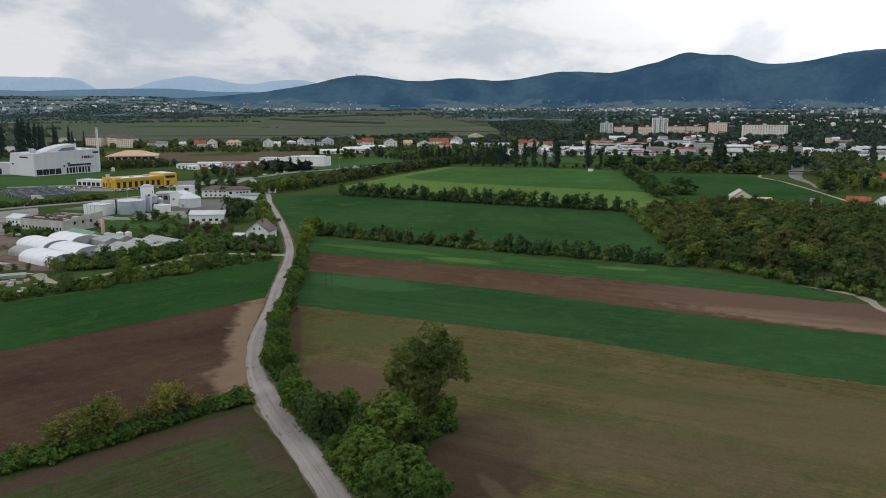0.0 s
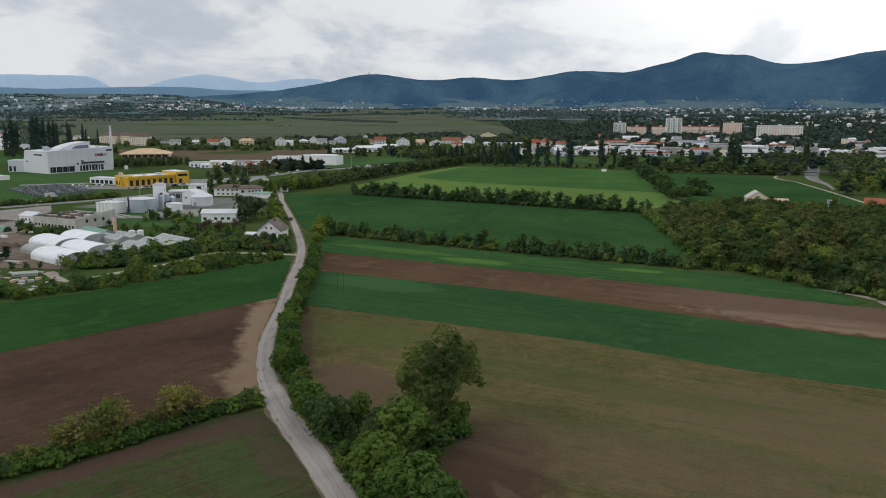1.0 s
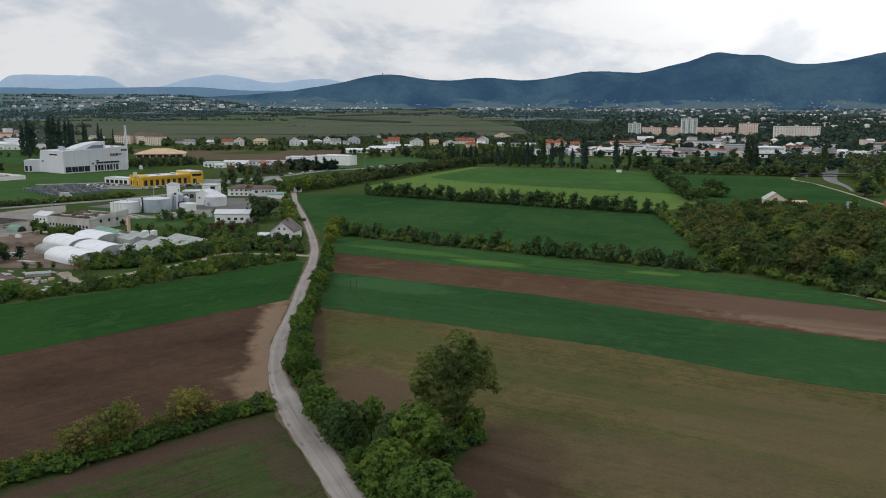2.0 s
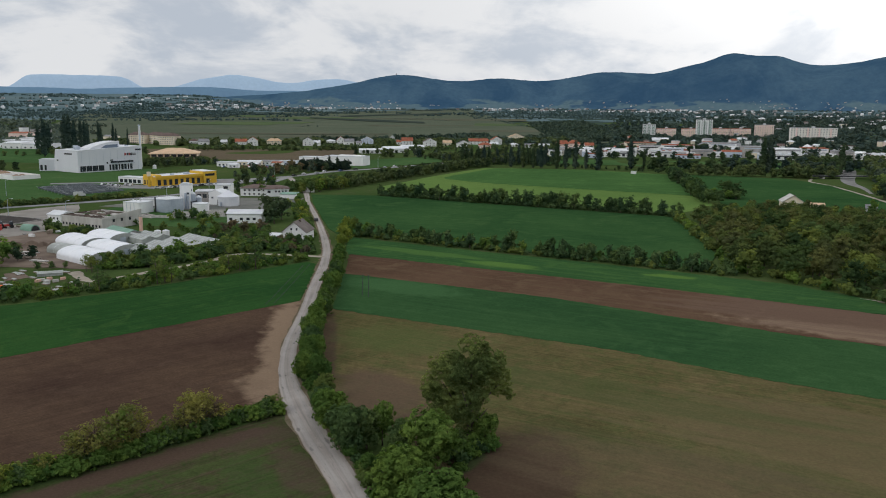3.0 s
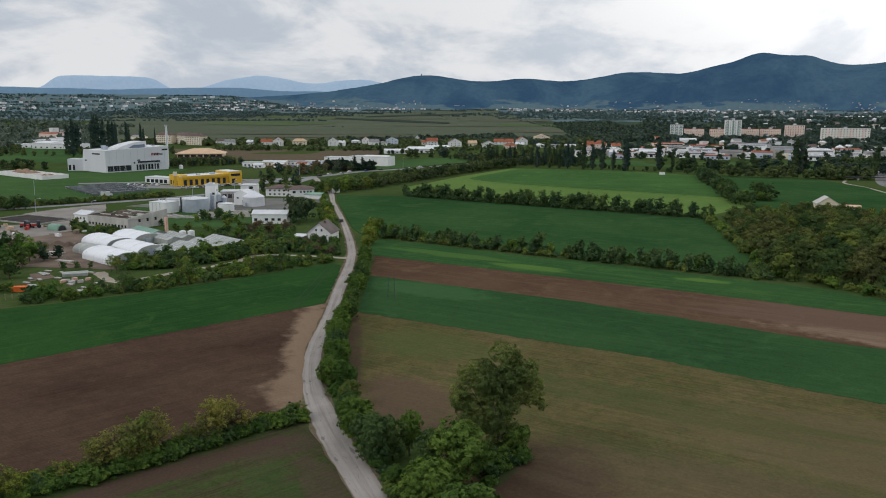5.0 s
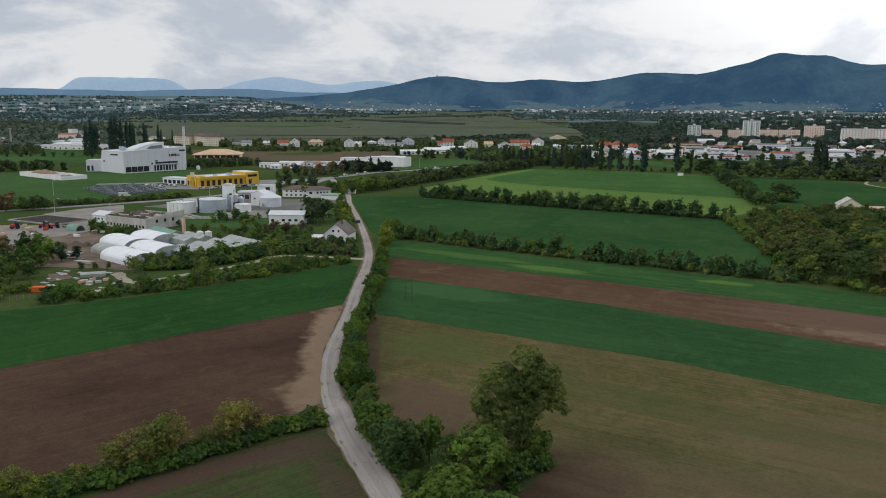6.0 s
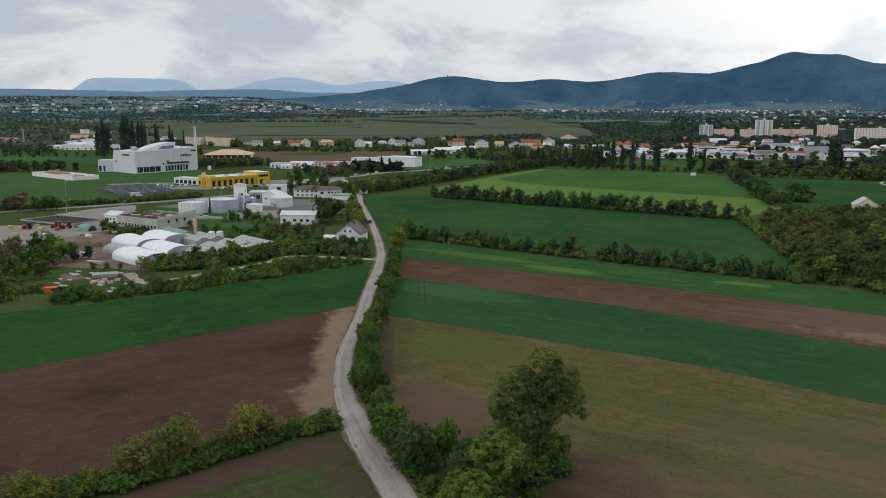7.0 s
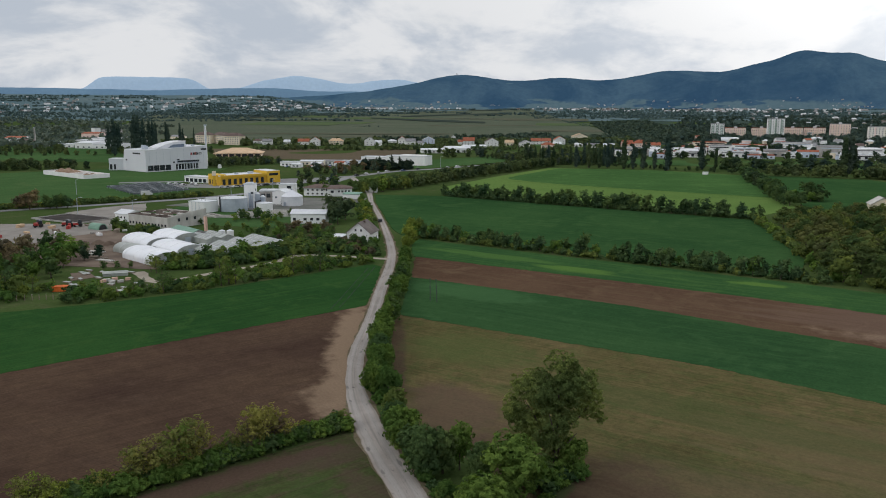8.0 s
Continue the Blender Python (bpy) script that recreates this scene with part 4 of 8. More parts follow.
SHRUB_MID = [proto("shrub", k, leaf_mesh("crown", [(x, y, z, r, r, r * 0.9) for x, y, z, r in ((0, 0, 1.3, 1.4), (1.2, 0.3, 1.0, 1.0), (-1.1, -0.2, 1.1, 1.05), (0.2, 0.9, 1.6, 0.9), (0.3 * k - 0.4, 0, 2.1, 0.8))], 240, 0.62, k + 70, 0.66, 0.62, 5, 0.5, 9, True), trunk_mesh("trunk", 1.6, 0.07, k + 70, 3)) for k in range(3)]
POPLARS = [proto("poplar", k, leaf_mesh("crown", column_blobs(k + 80, 20, 4.6), 1100, 0.95, k + 80, 0.75, 0.7, 8, 0.5, 5, True), trunk_mesh("trunk", 14, 0.3, k + 80, 3, 0.08)) for k in range(3)]
SPRUCES = [proto("spruce", k, leaf_mesh("crown", cone_blobs(k + 90, 14, 5.5), 480, 1.1, k + 90, 0.75, 0.6, 7, 0.7, 7, True), trunk_mesh("trunk", 12, 0.22, k + 90, 3, 0.06)) for k in range(2)]
BARE = [proto("sapling", k, leaf_mesh("crown", broad_blobs(k + 95, 7, 5.0, 0.25, 9), 820, 0.32, k + 95, 0.0, 0.3, 0, 0.5, 9, True), trunk_mesh("trunk", 6, 0.12, k + 95, 11, 0.36)) for k in range(2)]

HEAPED = {
    "olive-green spring tree in a dense wood": "wood_trees", "green shrub at the wood's edge": "wood_trees",
    "green tree in the thick hedge by the main road": "road_thicket", "dark tree behind the upper field": "field_thicket",
    "green tree in the hedge beside the meadow": "meadow_thicket", "dark green tree near the river channel": "river_thicket",
    "dark tree behind the meadow": "river_thicket", "dark tree before the retail park": "field_thicket", "dark tree behind the lawn": "lawn_thicket",
    "low green shrub in the hedge by the lane": "lane_undergrowth", "green shrub under a row of trees": "row_undergrowth",
    "dark green hedge shrub along the yard road": "yard_hedge", "green shrub beside the lane": "lane_undergrowth",
    "green shrub between the gardens and the crop field": "garden_undergrowth", "tall dark tree in the belt behind the upper field": "field_thicket", "dark tree beside the main road": "road_thicket",
    "small garden tree near the house": "garden_thicket", "dark green tree in a garden": "garden_thicket", "dark green tree between greenhouses and track": "garden_thicket"}
HEAP_WORDS = {
    "works_thicket": "dark green trees round the works", "garden_thicket": "tangled green trees and shrubs of the gardens",
    "wood_trees": "dense olive-green spring wood", "road_thicket": "thick green hedge of trees by the main road", "field_thicket": "dark belt of trees behind the upper field",
    "meadow_thicket": "green hedge of trees beside the meadow", "river_thicket": "dark green thicket along the river channel", "lawn_thicket": "dark trees behind the lawn",
    "lane_undergrowth": "low green undergrowth along the lane", "row_undergrowth": "green undergrowth below the tree rows", "yard_hedge": "dark clipped hedge along the yard road",
    "garden_undergrowth": "tangled green shrubs between gardens and crop"}
TREE_WORDS = {"broad": ("tree", "tree"), "shrub": ("shrub", "shrub"), "poplar": ("poplar_tree", "tree"), "spruce": ("spruce_tree", "tree"), "sapling": ("young_tree", "tree")}


HEAP = {}
HAZED_LEAVES = {L_DARK: L_FARDARK, L_MID: L_FARMID, L_OLIVE: L_FARMID, L_FRESH: L_FARMID, L_NEEDLE: L_HAZY}   # beyond the works haze is painted in by swapping to bluer, duller leaves


def join(p, x, y, scale, mat, heap, rng, wide=1.0):
    """Keeps a plant for one of the joined thickets, which are built at the end."""
    if y > 480 and p in BROAD_MID:
        p = BROAD_LOW[BROAD_MID.index(p) % 4]
    if y > 540:
        mat = HAZED_LEAVES.get(mat, mat)
    HEAP.setdefault(heap, []).append((p, x, y, scale, wide, mat, rng.uniform(0, 6.28)))


def build_heaps(words):
    """Each thicket as one mesh of kind stuff."""
    for heap, rows in HEAP.items():
        mats = list(dict.fromkeys([M_BARK] + [r[5] for r in rows]))
        vs, loops, sizes, slots, base = [], [], [], [], 0
        for p, x, y, scale, wide, mat, turn in rows:
            c, s = math.cos(turn), math.sin(turn)
            for mesh, slot in ((p["trunk"], 0), (p["crown"], mats.index(mat)))[1 if p["kind"] == "shrub" or y > 540 else 0:]:
                co = np.empty(len(mesh.vertices) * 3, np.float32)
                mesh.vertices.foreach_get("co", co)
                co = co.reshape(-1, 3)
                vs.append(np.stack([x + scale * wide * (co[:, 0] * c - co[:, 1] * s), y + scale * wide * (co[:, 0] * s + co[:, 1] * c), ground_z(x, y) + scale * co[:, 2]], 1))
                li = np.empty(len(mesh.loops), np.int32)
                mesh.loops.foreach_get("vertex_index", li)
                lt = np.empty(len(mesh.polygons), np.int32)
                mesh.polygons.foreach_get("loop_total", lt)
                loops.append(li + base)
                sizes.append(lt)
                slots.append(np.full(len(lt), slot, np.int32))
                base += len(co)
        v, l, n = np.concatenate(vs).astype(np.float32), np.concatenate(loops), np.concatenate(sizes)
        m = bpy.data.meshes.new(heap)
        m.vertices.add(len(v))
        m.vertices.foreach_set("co", v.ravel())
        m.loops.add(len(l))
        m.loops.foreach_set("vertex_index", l)
        m.polygons.add(len(n))
        m.polygons.foreach_set("loop_start", np.concatenate([[0], np.cumsum(n)[:-1]]).astype(np.int32))
        for q in mats:
            m.materials.append(q)
        m.polygons.foreach_set("material_index", np.concatenate(slots))
        m.update(calc_edges=True)
        solo(heap, m, M_BARK, words[heap], "trees", kind="stuff")


def plant(p, x, y, scale, mat, label, group="", rng=random, wide=1.0, z=None):
    if label in HEAPED:
        return join(p, x, y, scale, mat, HEAPED[label], rng, wide)
    if y > 540:
        mat = HAZED_LEAVES.get(mat, mat)
    name, category = TREE_WORDS[p["kind"]]
    m = Matrix.LocRotScale((x, y, ground_z(x, y) if z is None else z), Euler((0, 0, rng.uniform(0, 6.28))), (scale * wide, scale * wide, scale))
    t = thing(name, label, category, m, group)
    part("trunk", p["trunk"], M_BARK, t)
    part("crown", p["crown"], mat, t)
    return t


def line_of(rng, points, gap, spread):
    """Places along a line, unevenly spaced."""
    for (x0, y0), (x1, y1) in zip(points, points[1:]):
        d = math.hypot(x1 - x0, y1 - y0)
        k = max(1, round(d / gap))
        for i in range(k):
            u = (i + rng.uniform(0.15, 0.85)) / k
            yield x0 + (x1 - x0) * u + rng.gauss(0, spread), y0 + (y1 - y0) * u + rng.gauss(0, spread)


def inside(x, y, ring):
    hit = False
    for (x0, y0), (x1, y1) in zip(ring, ring[1:] + ring[:1]):
        if (y0 > y) != (y1 > y) and x < x0 + (x1 - x0) * (y - y0) / (y1 - y0):
            hit = not hit
    return hit


def big_tree():
    """The tall many-lobed tree in the corner of the stubble field."""
    t = thing("tall_tree", "tall many-lobed green tree at the stubble field's corner", "tree", pose(11.7, 120.4, 0, 0, 0, 0))
    s = Shape()
    s.tube([(0, 0, -0.3), (0, 0, 0.3), (0.0, 0, 4), (-0.2, 0.2, 8), (0.1, 0.2, 12), (0.4, 0.2, 16)], [0.75, 0.55, 0.45, 0.36, 0.25, 0.08], 9)
    for x, y, z0, x1, y1, z1, r in ((0.2, 0, 4, -4.5, 0.5, 10.5, 0.24), (0.4, 0.1, 6, 5.0, -0.5, 11.0, 0.2), (0.3, 0, 5, -1.5, -3.5, 10, 0.2), (0.5, 0.2, 8, 1.5, 3.5, 12, 0.18), (0.3, 0, 3.5, 2.5, -2.5, 7, 0.18), (0.8, 0.2, 10, -2.0, 0.5, 15, 0.16)):
        s.tube([(x, y, z0), ((x + x1) / 2, (y + y1) / 2, z0 + (z1 - z0) * 0.4), (x1, y1, z1)], [r, r * 0.7, r * 0.2], 6)
    part("trunk", s, M_BARK, t)
    blobs = [(0.4, 0.2, 15.7, 2.4, 2.2, 2.3), (3.3, -0.2, 13.6, 2.2, 2.2, 2.1), (1.9, 0.6, 11.0, 2.9, 2.8, 2.9), (-1.5, 0.1, 11.6, 3.0, 2.9, 2.8), (-4.4, 0.2, 13.0, 2.1, 2.0, 2.0), (-6.0, -0.2, 10.1, 1.7, 1.7, 1.8), (-4.9, 0.3, 7.9, 2.3, 2.3, 2.3),
             (-1.6, -0.4, 7.4, 3.2, 3.0, 3.0), (-0.2, 0.2, 4.6, 2.5, 2.5, 2.6), (-3.4, 0.6, 5.4, 2.1, 2.1, 2.3), (4.6, 0.4, 9.0, 1.7, 1.6, 1.2), (5.9, 0.3, 8.2, 0.95, 0.9, 0.75), (4.6, -0.4, 11.4, 1.5, 1.4, 1.3), (1.9, 2.4, 12.6, 1.8, 1.6, 2.0), (-1.2, 2.6, 9.6, 2.3, 1.7, 2.6),
             (-2.6, -1.9, 12.6, 1.5, 1.4, 1.5), (1.2, -1.8, 13.4, 1.5, 1.3, 1.5), (-2.4, 0.4, 14.2, 1.3, 1.3, 1.1), (0.9, -1.4, 8.6, 1.9, 1.6, 1.8), (-6.6, 0.4, 8.6, 0.9, 0.9, 1.0)]
    part("crown", leaf_mesh("crown", blobs, 44000, 0.29, 777, 0.40, 0.74, 20, 0.46, 18), L_TALL, t)


def make_plants():
    rng = random.Random(11)
    big_tree()
    # bushy trees between the lane and the stubble field, from near to far
    lane = [(5.2, 110.4, 1.2, 1.2, L_LANE), (0.2, 102.4, 1.0, 1.24, L_LANE), (4.8, 94.2, 1.04, 1.3, L_LANE), (-4.4, 119.4, 0.84, 0.95, L_DARK), (1.2, 116.4, 0.74, 0.95, L_DARK), (-11.8, 130.0, 0.7, 1.0, L_LANE), (9.2, 90.0, 0.9, 1.2, L_LANE), (-2.0, 120.6, 0.92, 0.66, L_MID), (-6.6, 118.2, 0.98, 0.92, L_DARK), (-10.4, 126.4, 0.92, 0.98, L_LANE), (-8.4, 122.2, 0.78, 1.1, L_DARK),
            (-13.0, 141.0, 0.62, 0.98, L_OLIVE), (-14.8, 149.6, 0.74, 1.0, L_LANE), (-12.4, 134.2, 0.66, 0.95, L_DARK), (1.4, 119.4, 0.62, 1.0, L_DARK), (14.0, 119.8, 0.7, 1.0, L_LANE), (5.8, 109.0, 0.42, 1.0, L_RUST), (-3.6, 111.0, 0.4, 1.1, L_LANE), (9.4, 117.4, 0.5, 1.1, L_DARK)]
    for x, y, k in ((12.8, 117.6, 0.8), (11.4, 116.0, 0.9), (10.2, 113.6, 0.7), (9.4, 111.2, 0.6), (14.6, 118.2, 0.8), (12.0, 118.6, 1.1), (8.6, 115.2, 1.0), (15.2, 120.4, 0.7), (10.4, 118.6, 1.2), (8.8, 108.6, 0.45), (7.4, 105.6, 0.5)):
        plant(rng.choice(SHRUB_HI), x, y, k, rng.choice((L_MID, L_DARK)), "low green shrub at the foot of the tall tree", "shrubs under the tall tree", rng, 1.1)
    for x, y, s, w, m in lane:
        plant(rng.choice(BROAD_HI), x, y, s, m, "dense green bushy tree beside the lane", "trees along the lane", rng, w)
    for x, y in line_of(rng, [(-16.6, 150.5), (-18.0, 164), (-18.9, 178)], 2.3, 0.6):
        plant(rng.choice(BROAD_HI), x, y, rng.uniform(0.58, 0.82), rng.choice((L_LANE, L_LANE, L_DARK)), "dense green bushy tree beside the lane", "trees along the lane", rng, rng.uniform(0.85, 1.05))
    for x, y in line_of(rng, [(-19.0, 179), (-19.2, 205), (-19.4, 252), (-20.4, 285)], 2.3, 0.7):
        plant(rng.choice(BROAD_LANE), x, y, rng.uniform(0.45, 0.72), rng.choice((L_LANE, L_LANE, L_DARK, L_LANE)), "green bushy tree beside the lane", "trees along the lane", rng, rng.uniform(0.85, 1.1))
    for x, y, s, m in ((-21.6, 300, 0.62, L_FRESH), (-20.5, 312, 0.72, L_FRESH), (-22.6, 322, 0.74, L_FRESH), (-21.0, 334, 0.8, L_FRESH), (-19.5, 346, 0.66, L_OLIVE), (-23.5, 350, 0.6, L_FRESH), (-22.0, 308, 0.5, L_OLIVE)):
        plant(rng.choice(BROAD_LANE), x, y, s * 1.15, m, "yellow-green spring tree where the tree row meets the lane", "", rng)
    for x, y in line_of(rng, [(1.6, 90), (-1.2, 97), (-6.2, 112), (-10.4, 124), (-14.8, 138), (-18.8, 152), (-21.6, 180), (-22.0, 250)], 2.3, 0.35):
        plant(rng.choice(SHRUB_HI), x + 1.2, y, rng.uniform(0.5, 0.85), rng.choice((L_MID, L_DARK, L_OLIVE)), "low green shrub in the hedge by the lane", "hedge along the lane", rng)
    # hedge between the ploughed field and the seedbed: low and dense, with thin young trees behind
    for x, y in line_of(rng, [(-57.7, 105.8), (-53.7, 108.6), (-47.4, 112.9), (-41.3, 117.6), (-34.8, 123.1), (-29.1, 129.2), (-23.0, 132.7), (-19.9, 135.1)], 1.0, 0.35):
        plant(rng.choice(SHRUB_HI), x, y, rng.uniform(0.75, 1.1), rng.choice((L_MID, L_MID, L_DARK, L_MID)), "low green shrub in the hedge between two fields", "field hedge", rng)
    for x, y in line_of(rng, [(-57.7, 105.8), (-53.7, 108.6), (-47.4, 112.9), (-41.3, 117.6), (-34.8, 123.1), (-29.1, 129.2), (-23.0, 132.7), (-19.9, 135.1)], 1.5, 0.4):
        plant(rng.choice(SHRUB_HI), x - 0.9, y + 1.3, rng.uniform(0.7, 1.15), rng.choice((L_MID, L_FRESH, L_DARK, L_OLIVE)), "low green shrub in the hedge between two fields", "field hedge", rng)
    for x, y, s in [(-32.9, 126.5, 0.95), (-31.3, 127.6, 0.9), (-29.6, 128.7, 0.75), (-33.6, 125.2, 0.7), (-46.9, 114.7, 0.75), (-45.6, 115.5, 0.8), (-44.5, 116.5, 0.85), (-43.3, 117.4, 0.8), (-41.8, 118.7, 1.0), (-40.4, 119.7, 1.05), (-39.3, 120.7, 0.9), (-36.2, 123.1, 0.6), (-34.6, 124.8, 0.65), (-50.4, 111.9, 0.5), (-49.5, 112.4, 0.45), (-55.1, 108.0, 0.6), (-54.3, 107.3, 0.6), (-56.4, 106.7, 0.7), (-57.6, 106.1, 0.7)]:
        plant(rng.choice(BARE), x, y, s * 1.12, rng.choice((L_TWIG, L_TWIG, L_FRESH)), "thin yellow-green young tree in the field hedge", "field hedge saplings", rng, 1.25)
        plant(rng.choice(BARE), x + rng.uniform(-1.2, 1.2), y + rng.uniform(-0.6, 1.0), s * 0.8, rng.choice((L_TWIG, L_RUST, L_TWIG)), "thin yellow-green young tree in the field hedge", "field hedge saplings", rng, 1.15)
    # row of trees between the meadow strip and the barley
    for x, y in line_of(rng, [(-19.7, 331.5), (40.6, 291.5), (105.3, 249.5)], 1.8, 1.5):
        plant(rng.choice(BROAD_MID), x, y, rng.uniform(0.34, 0.68), rng.choice((L_ROW, L_ROW, L_SHADOWY, L_DARK, L_MID)), "dark green tree in a row between fields", "lower tree row", rng, rng.uniform(0.8, 1.1))
    plant(BROAD_MID[2], 41.5, 291.0, 0.85, L_DARK, "dark round tree standing out of the row", "", rng, 0.95)
    for x, y in line_of(rng, [(-19.7, 330), (40.6, 290), (108, 246)], 1.7, 0.9):
        plant(rng.choice(SHRUB_MID), x, y - 0.6, rng.uniform(0.6, 1.15), rng.choice((L_ROW, L_DARK, L_ROW, L_OLIVE)), "green shrub under a row of trees", "lower tree row shrubs", rng)
    # row between the barley and the young grain
    for x, y in line_of(rng, [(-12, 484.5), (60, 437.5), (139, 387.5)], 3.0, 1.6):
        plant(rng.choice(BROAD_MID), x, y, rng.uniform(0.5, 0.95), rng.choice((L_ROW, L_ROW, L_DARK, L_ROW, L_SHADOWY)), "round green tree in a row between fields", "upper tree row", rng, rng.uniform(0.85, 1.05))
    for x, y in line_of(rng, [(-12, 484), (60, 437), (139, 387)], 1.6, 0.9):
        plant(rng.choice(SHRUB_MID), x, y, rng.uniform(0.8, 1.4), L_ROW, "green shrub under a row of trees", "upper tree row shrubs", rng)
    # thick hedges beside the main road and round the upper field
    for off, gap, lo, hi in ((0, 3.6, 0.55, 0.9), (8, 4.0, 0.5, 0.9), (16, 5.0, 0.5, 0.85)):
        for x, y in line_of(rng, [(-58, 497), (-30, 545), (20, 640), (84, 742)], gap, 2.4):
            plant(rng.choice(BROAD_MID), x - off * 0.85, y + off * 0.5, rng.uniform(lo, hi), rng.choice((L_DARK, L_MID, L_OLIVE, L_DARK)), "green tree in the thick hedge by the main road", "main road hedge", rng, 1.05)
    for x, y in line_of(rng, [(88, 752), (150, 728), (226.8, 660)], 3.2, 4.0):
        plant(rng.choice(BROAD_MID), x, y + 4, rng.uniform(0.22, 0.45), rng.choice((L_DARK, L_MID, L_OLIVE)), "dark tree behind the upper field", "upper field trees", rng, 1.1)
    for x, y in line_of(rng, [(224, 655), (202, 560), (182, 474), (174, 440)], 2.6, 2.0):
        plant(rng.choice(BROAD_MID), x, y, rng.uniform(0.55, 0.95), rng.choice((L_DARK, L_SHADOWY, L_ROW)), "green tree in the hedge beside the meadow", "meadow hedge", rng, 1.05)
    plant(BROAD_MID[1], 197, 470, 1.3, L_SHADOWY, "large dark tree at the hedge's end", "", rng, 1.25, -1.5)
    plant(BROAD_MID[3], 201, 466, 1.15, L_SHADOWY, "large dark tree at the hedge's end", "", rng, 1.3, -1.2)
    for x, y in ((193, 466), (199, 460), (190, 474), (195, 462)):
        plant(rng.choice(BROAD_MID), x, y, 0.6, rng.choice((L_DARK, L_MID)), "green tree in the hedge beside the meadow", "", rng, 1.3)
    # tall poplars
    for x, y, s in ((148.6, 752, 0.95), (157, 752, 0.75), (166.2, 750, 0.9), (184.4, 735, 1.1), (187, 742, 0.9), (218.5, 748, 0.95), (233, 752, 0.6), (176, 748, 0.62), (326.8, 704, 1.05), (332.5, 704, 1.1), (338, 708, 0.75), (392, 690, 0.9),
                    (119, 770, 0.8), (108, 775, 0.7), (135, 760, 0.8), (128, 764, 0.65), (480, 700, 1.0), (495, 690, 0.8)):
        plant(rng.choice(POPLARS), x * 0.94, y * 0.94, s * 1.4, rng.choice((L_HAZY, L_FARDARK, L_HAZY)), "tall slim dark poplar", "poplars behind the fields", rng, 1.0)
    for x, y in line_of(rng, [(58, 748), (100, 770), (150, 752)], 3.2, 5.0):
        plant(rng.choice(POPLARS + BROAD_LOW), x, y, rng.uniform(0.75, 1.0), rng.choice((L_HAZY, L_FARDARK, L_HAZY)), "tall dark tree in the belt behind the upper field", "belt of tall trees", rng, 0.95)
    for bearing, h, wide in ((-22.25, 46, 1.5), (-22.0, 47, 1.4), (-21.65, 42, 1.3), (-21.3, 40, 1.3), (-21.05, 40, 1.2), (-20.85, 40, 0.8), (-20.2, 39, 1.0), (-20.05, 34, 0.9), (-19.35, 36, 0.9), (-19.15, 33, 0.8), (-18.45, 30, 0.7), (-23.2, 36, 2.0), (-23.45, 43, 1.6), (-23.8, 36, 1.5)):
        a, r = radians(bearing), 1010 + 90 * math.sin(bearing * 7)
        plant(rng.choice(POPLARS), r * math.sin(a), r * math.cos(a), (h - 2) / 20.5, L_HAZY, "tall dark poplar behind the large hall", "poplars behind the hall", rng, wide * 0.62)
    # the wood
    ring = [(112, 250), (119, 286), (148, 392), (180, 418), (205, 420), (240, 396), (250, 372), (340, 330), (300, 220), (230, 150), (144, 196), (137, 212), (126, 232)]
    done = []
    for _ in range(9000):
        x, y = rng.uniform(105, 345), rng.uniform(150, 428)
        if inside(x, y, ring) and x < 0.72 * y and all((x - a) ** 2 + (y - b) ** 2 > (46 if y < 370 else 22) for a, b in done):
            done.append((x, y))
    for x, y in done:
        plant(rng.choice(BROAD_WOOD), x, y, rng.uniform(0.74, 1.2) * (0.48 if y > 372 else 0.72 if y > 340 else 1.0), rng.choice((L_CANOPY, L_CANOPY, L_OLIVE, L_WOOD, L_CANOPY, L_WOOD, L_SHADOWY, L_SHADOWY, L_DARK, L_CANOPY)), "olive-green spring tree in a dense wood", "trees of the wood", rng, rng.uniform(1.0, 1.3))
    for x, y in line_of(rng, [(136, 385), (118, 285), (111, 248), (126, 231), (136, 211), (144, 195)], 3.4, 1.0):
        plant(rng.choice(SHRUB_MID), x, y, rng.uniform(0.9, 1.6), rng.choice((L_DARK, L_OLIVE, L_MID)), "green shrub at the wood's edge", "wood's edge shrubs", rng)
    for x, y in ((147, 190), (150, 184), (146, 178), (152, 195)):
        plant(rng.choice(BROAD_MID), x, y, 0.7, L_RUST, "brownish half-bare tree at the wood's edge", "", rng, 1.2)
    # gardens and works on the left
    for x, y in line_of(rng, [(-109, 216), (-98.0, 222), (-79.5, 232.5), (-60, 250), (-42, 268), (-33, 275)], 3.6, 1.2):
        plant(rng.choice(SHRUB_MID + [BARE[0]]), x, y, rng.uniform(0.7, 1.35), rng.choice((L_MID, L_DARK, L_OLIVE, L_FRESH)), "green shrub between the gardens and the crop field", "garden hedge", rng)
    for x, y in line_of(rng, [(-98, 262), (-84, 271), (-70, 285), (-60, 294)], 3.0, 2.0):
        plant(rng.choice(BROAD_MID), x, y, rng.uniform(0.4, 0.62), rng.choice((L_DARK, L_DARK, L_MID, L_OLIVE)), "dark green tree between greenhouses and track", "greenhouse trees", rng, 1.15)
    for x, y in line_of(rng, [(-92, 275), (-72, 296), (-52, 305), (-38, 300)], 4.0, 2.0):
        plant(rng.choice(BROAD_MID), x, y, rng.uniform(0.35, 0.6), rng.choice((L_DARK, L_MID, L_OLIVE)), "dark green tree in a garden", "garden trees", rng, 1.15)
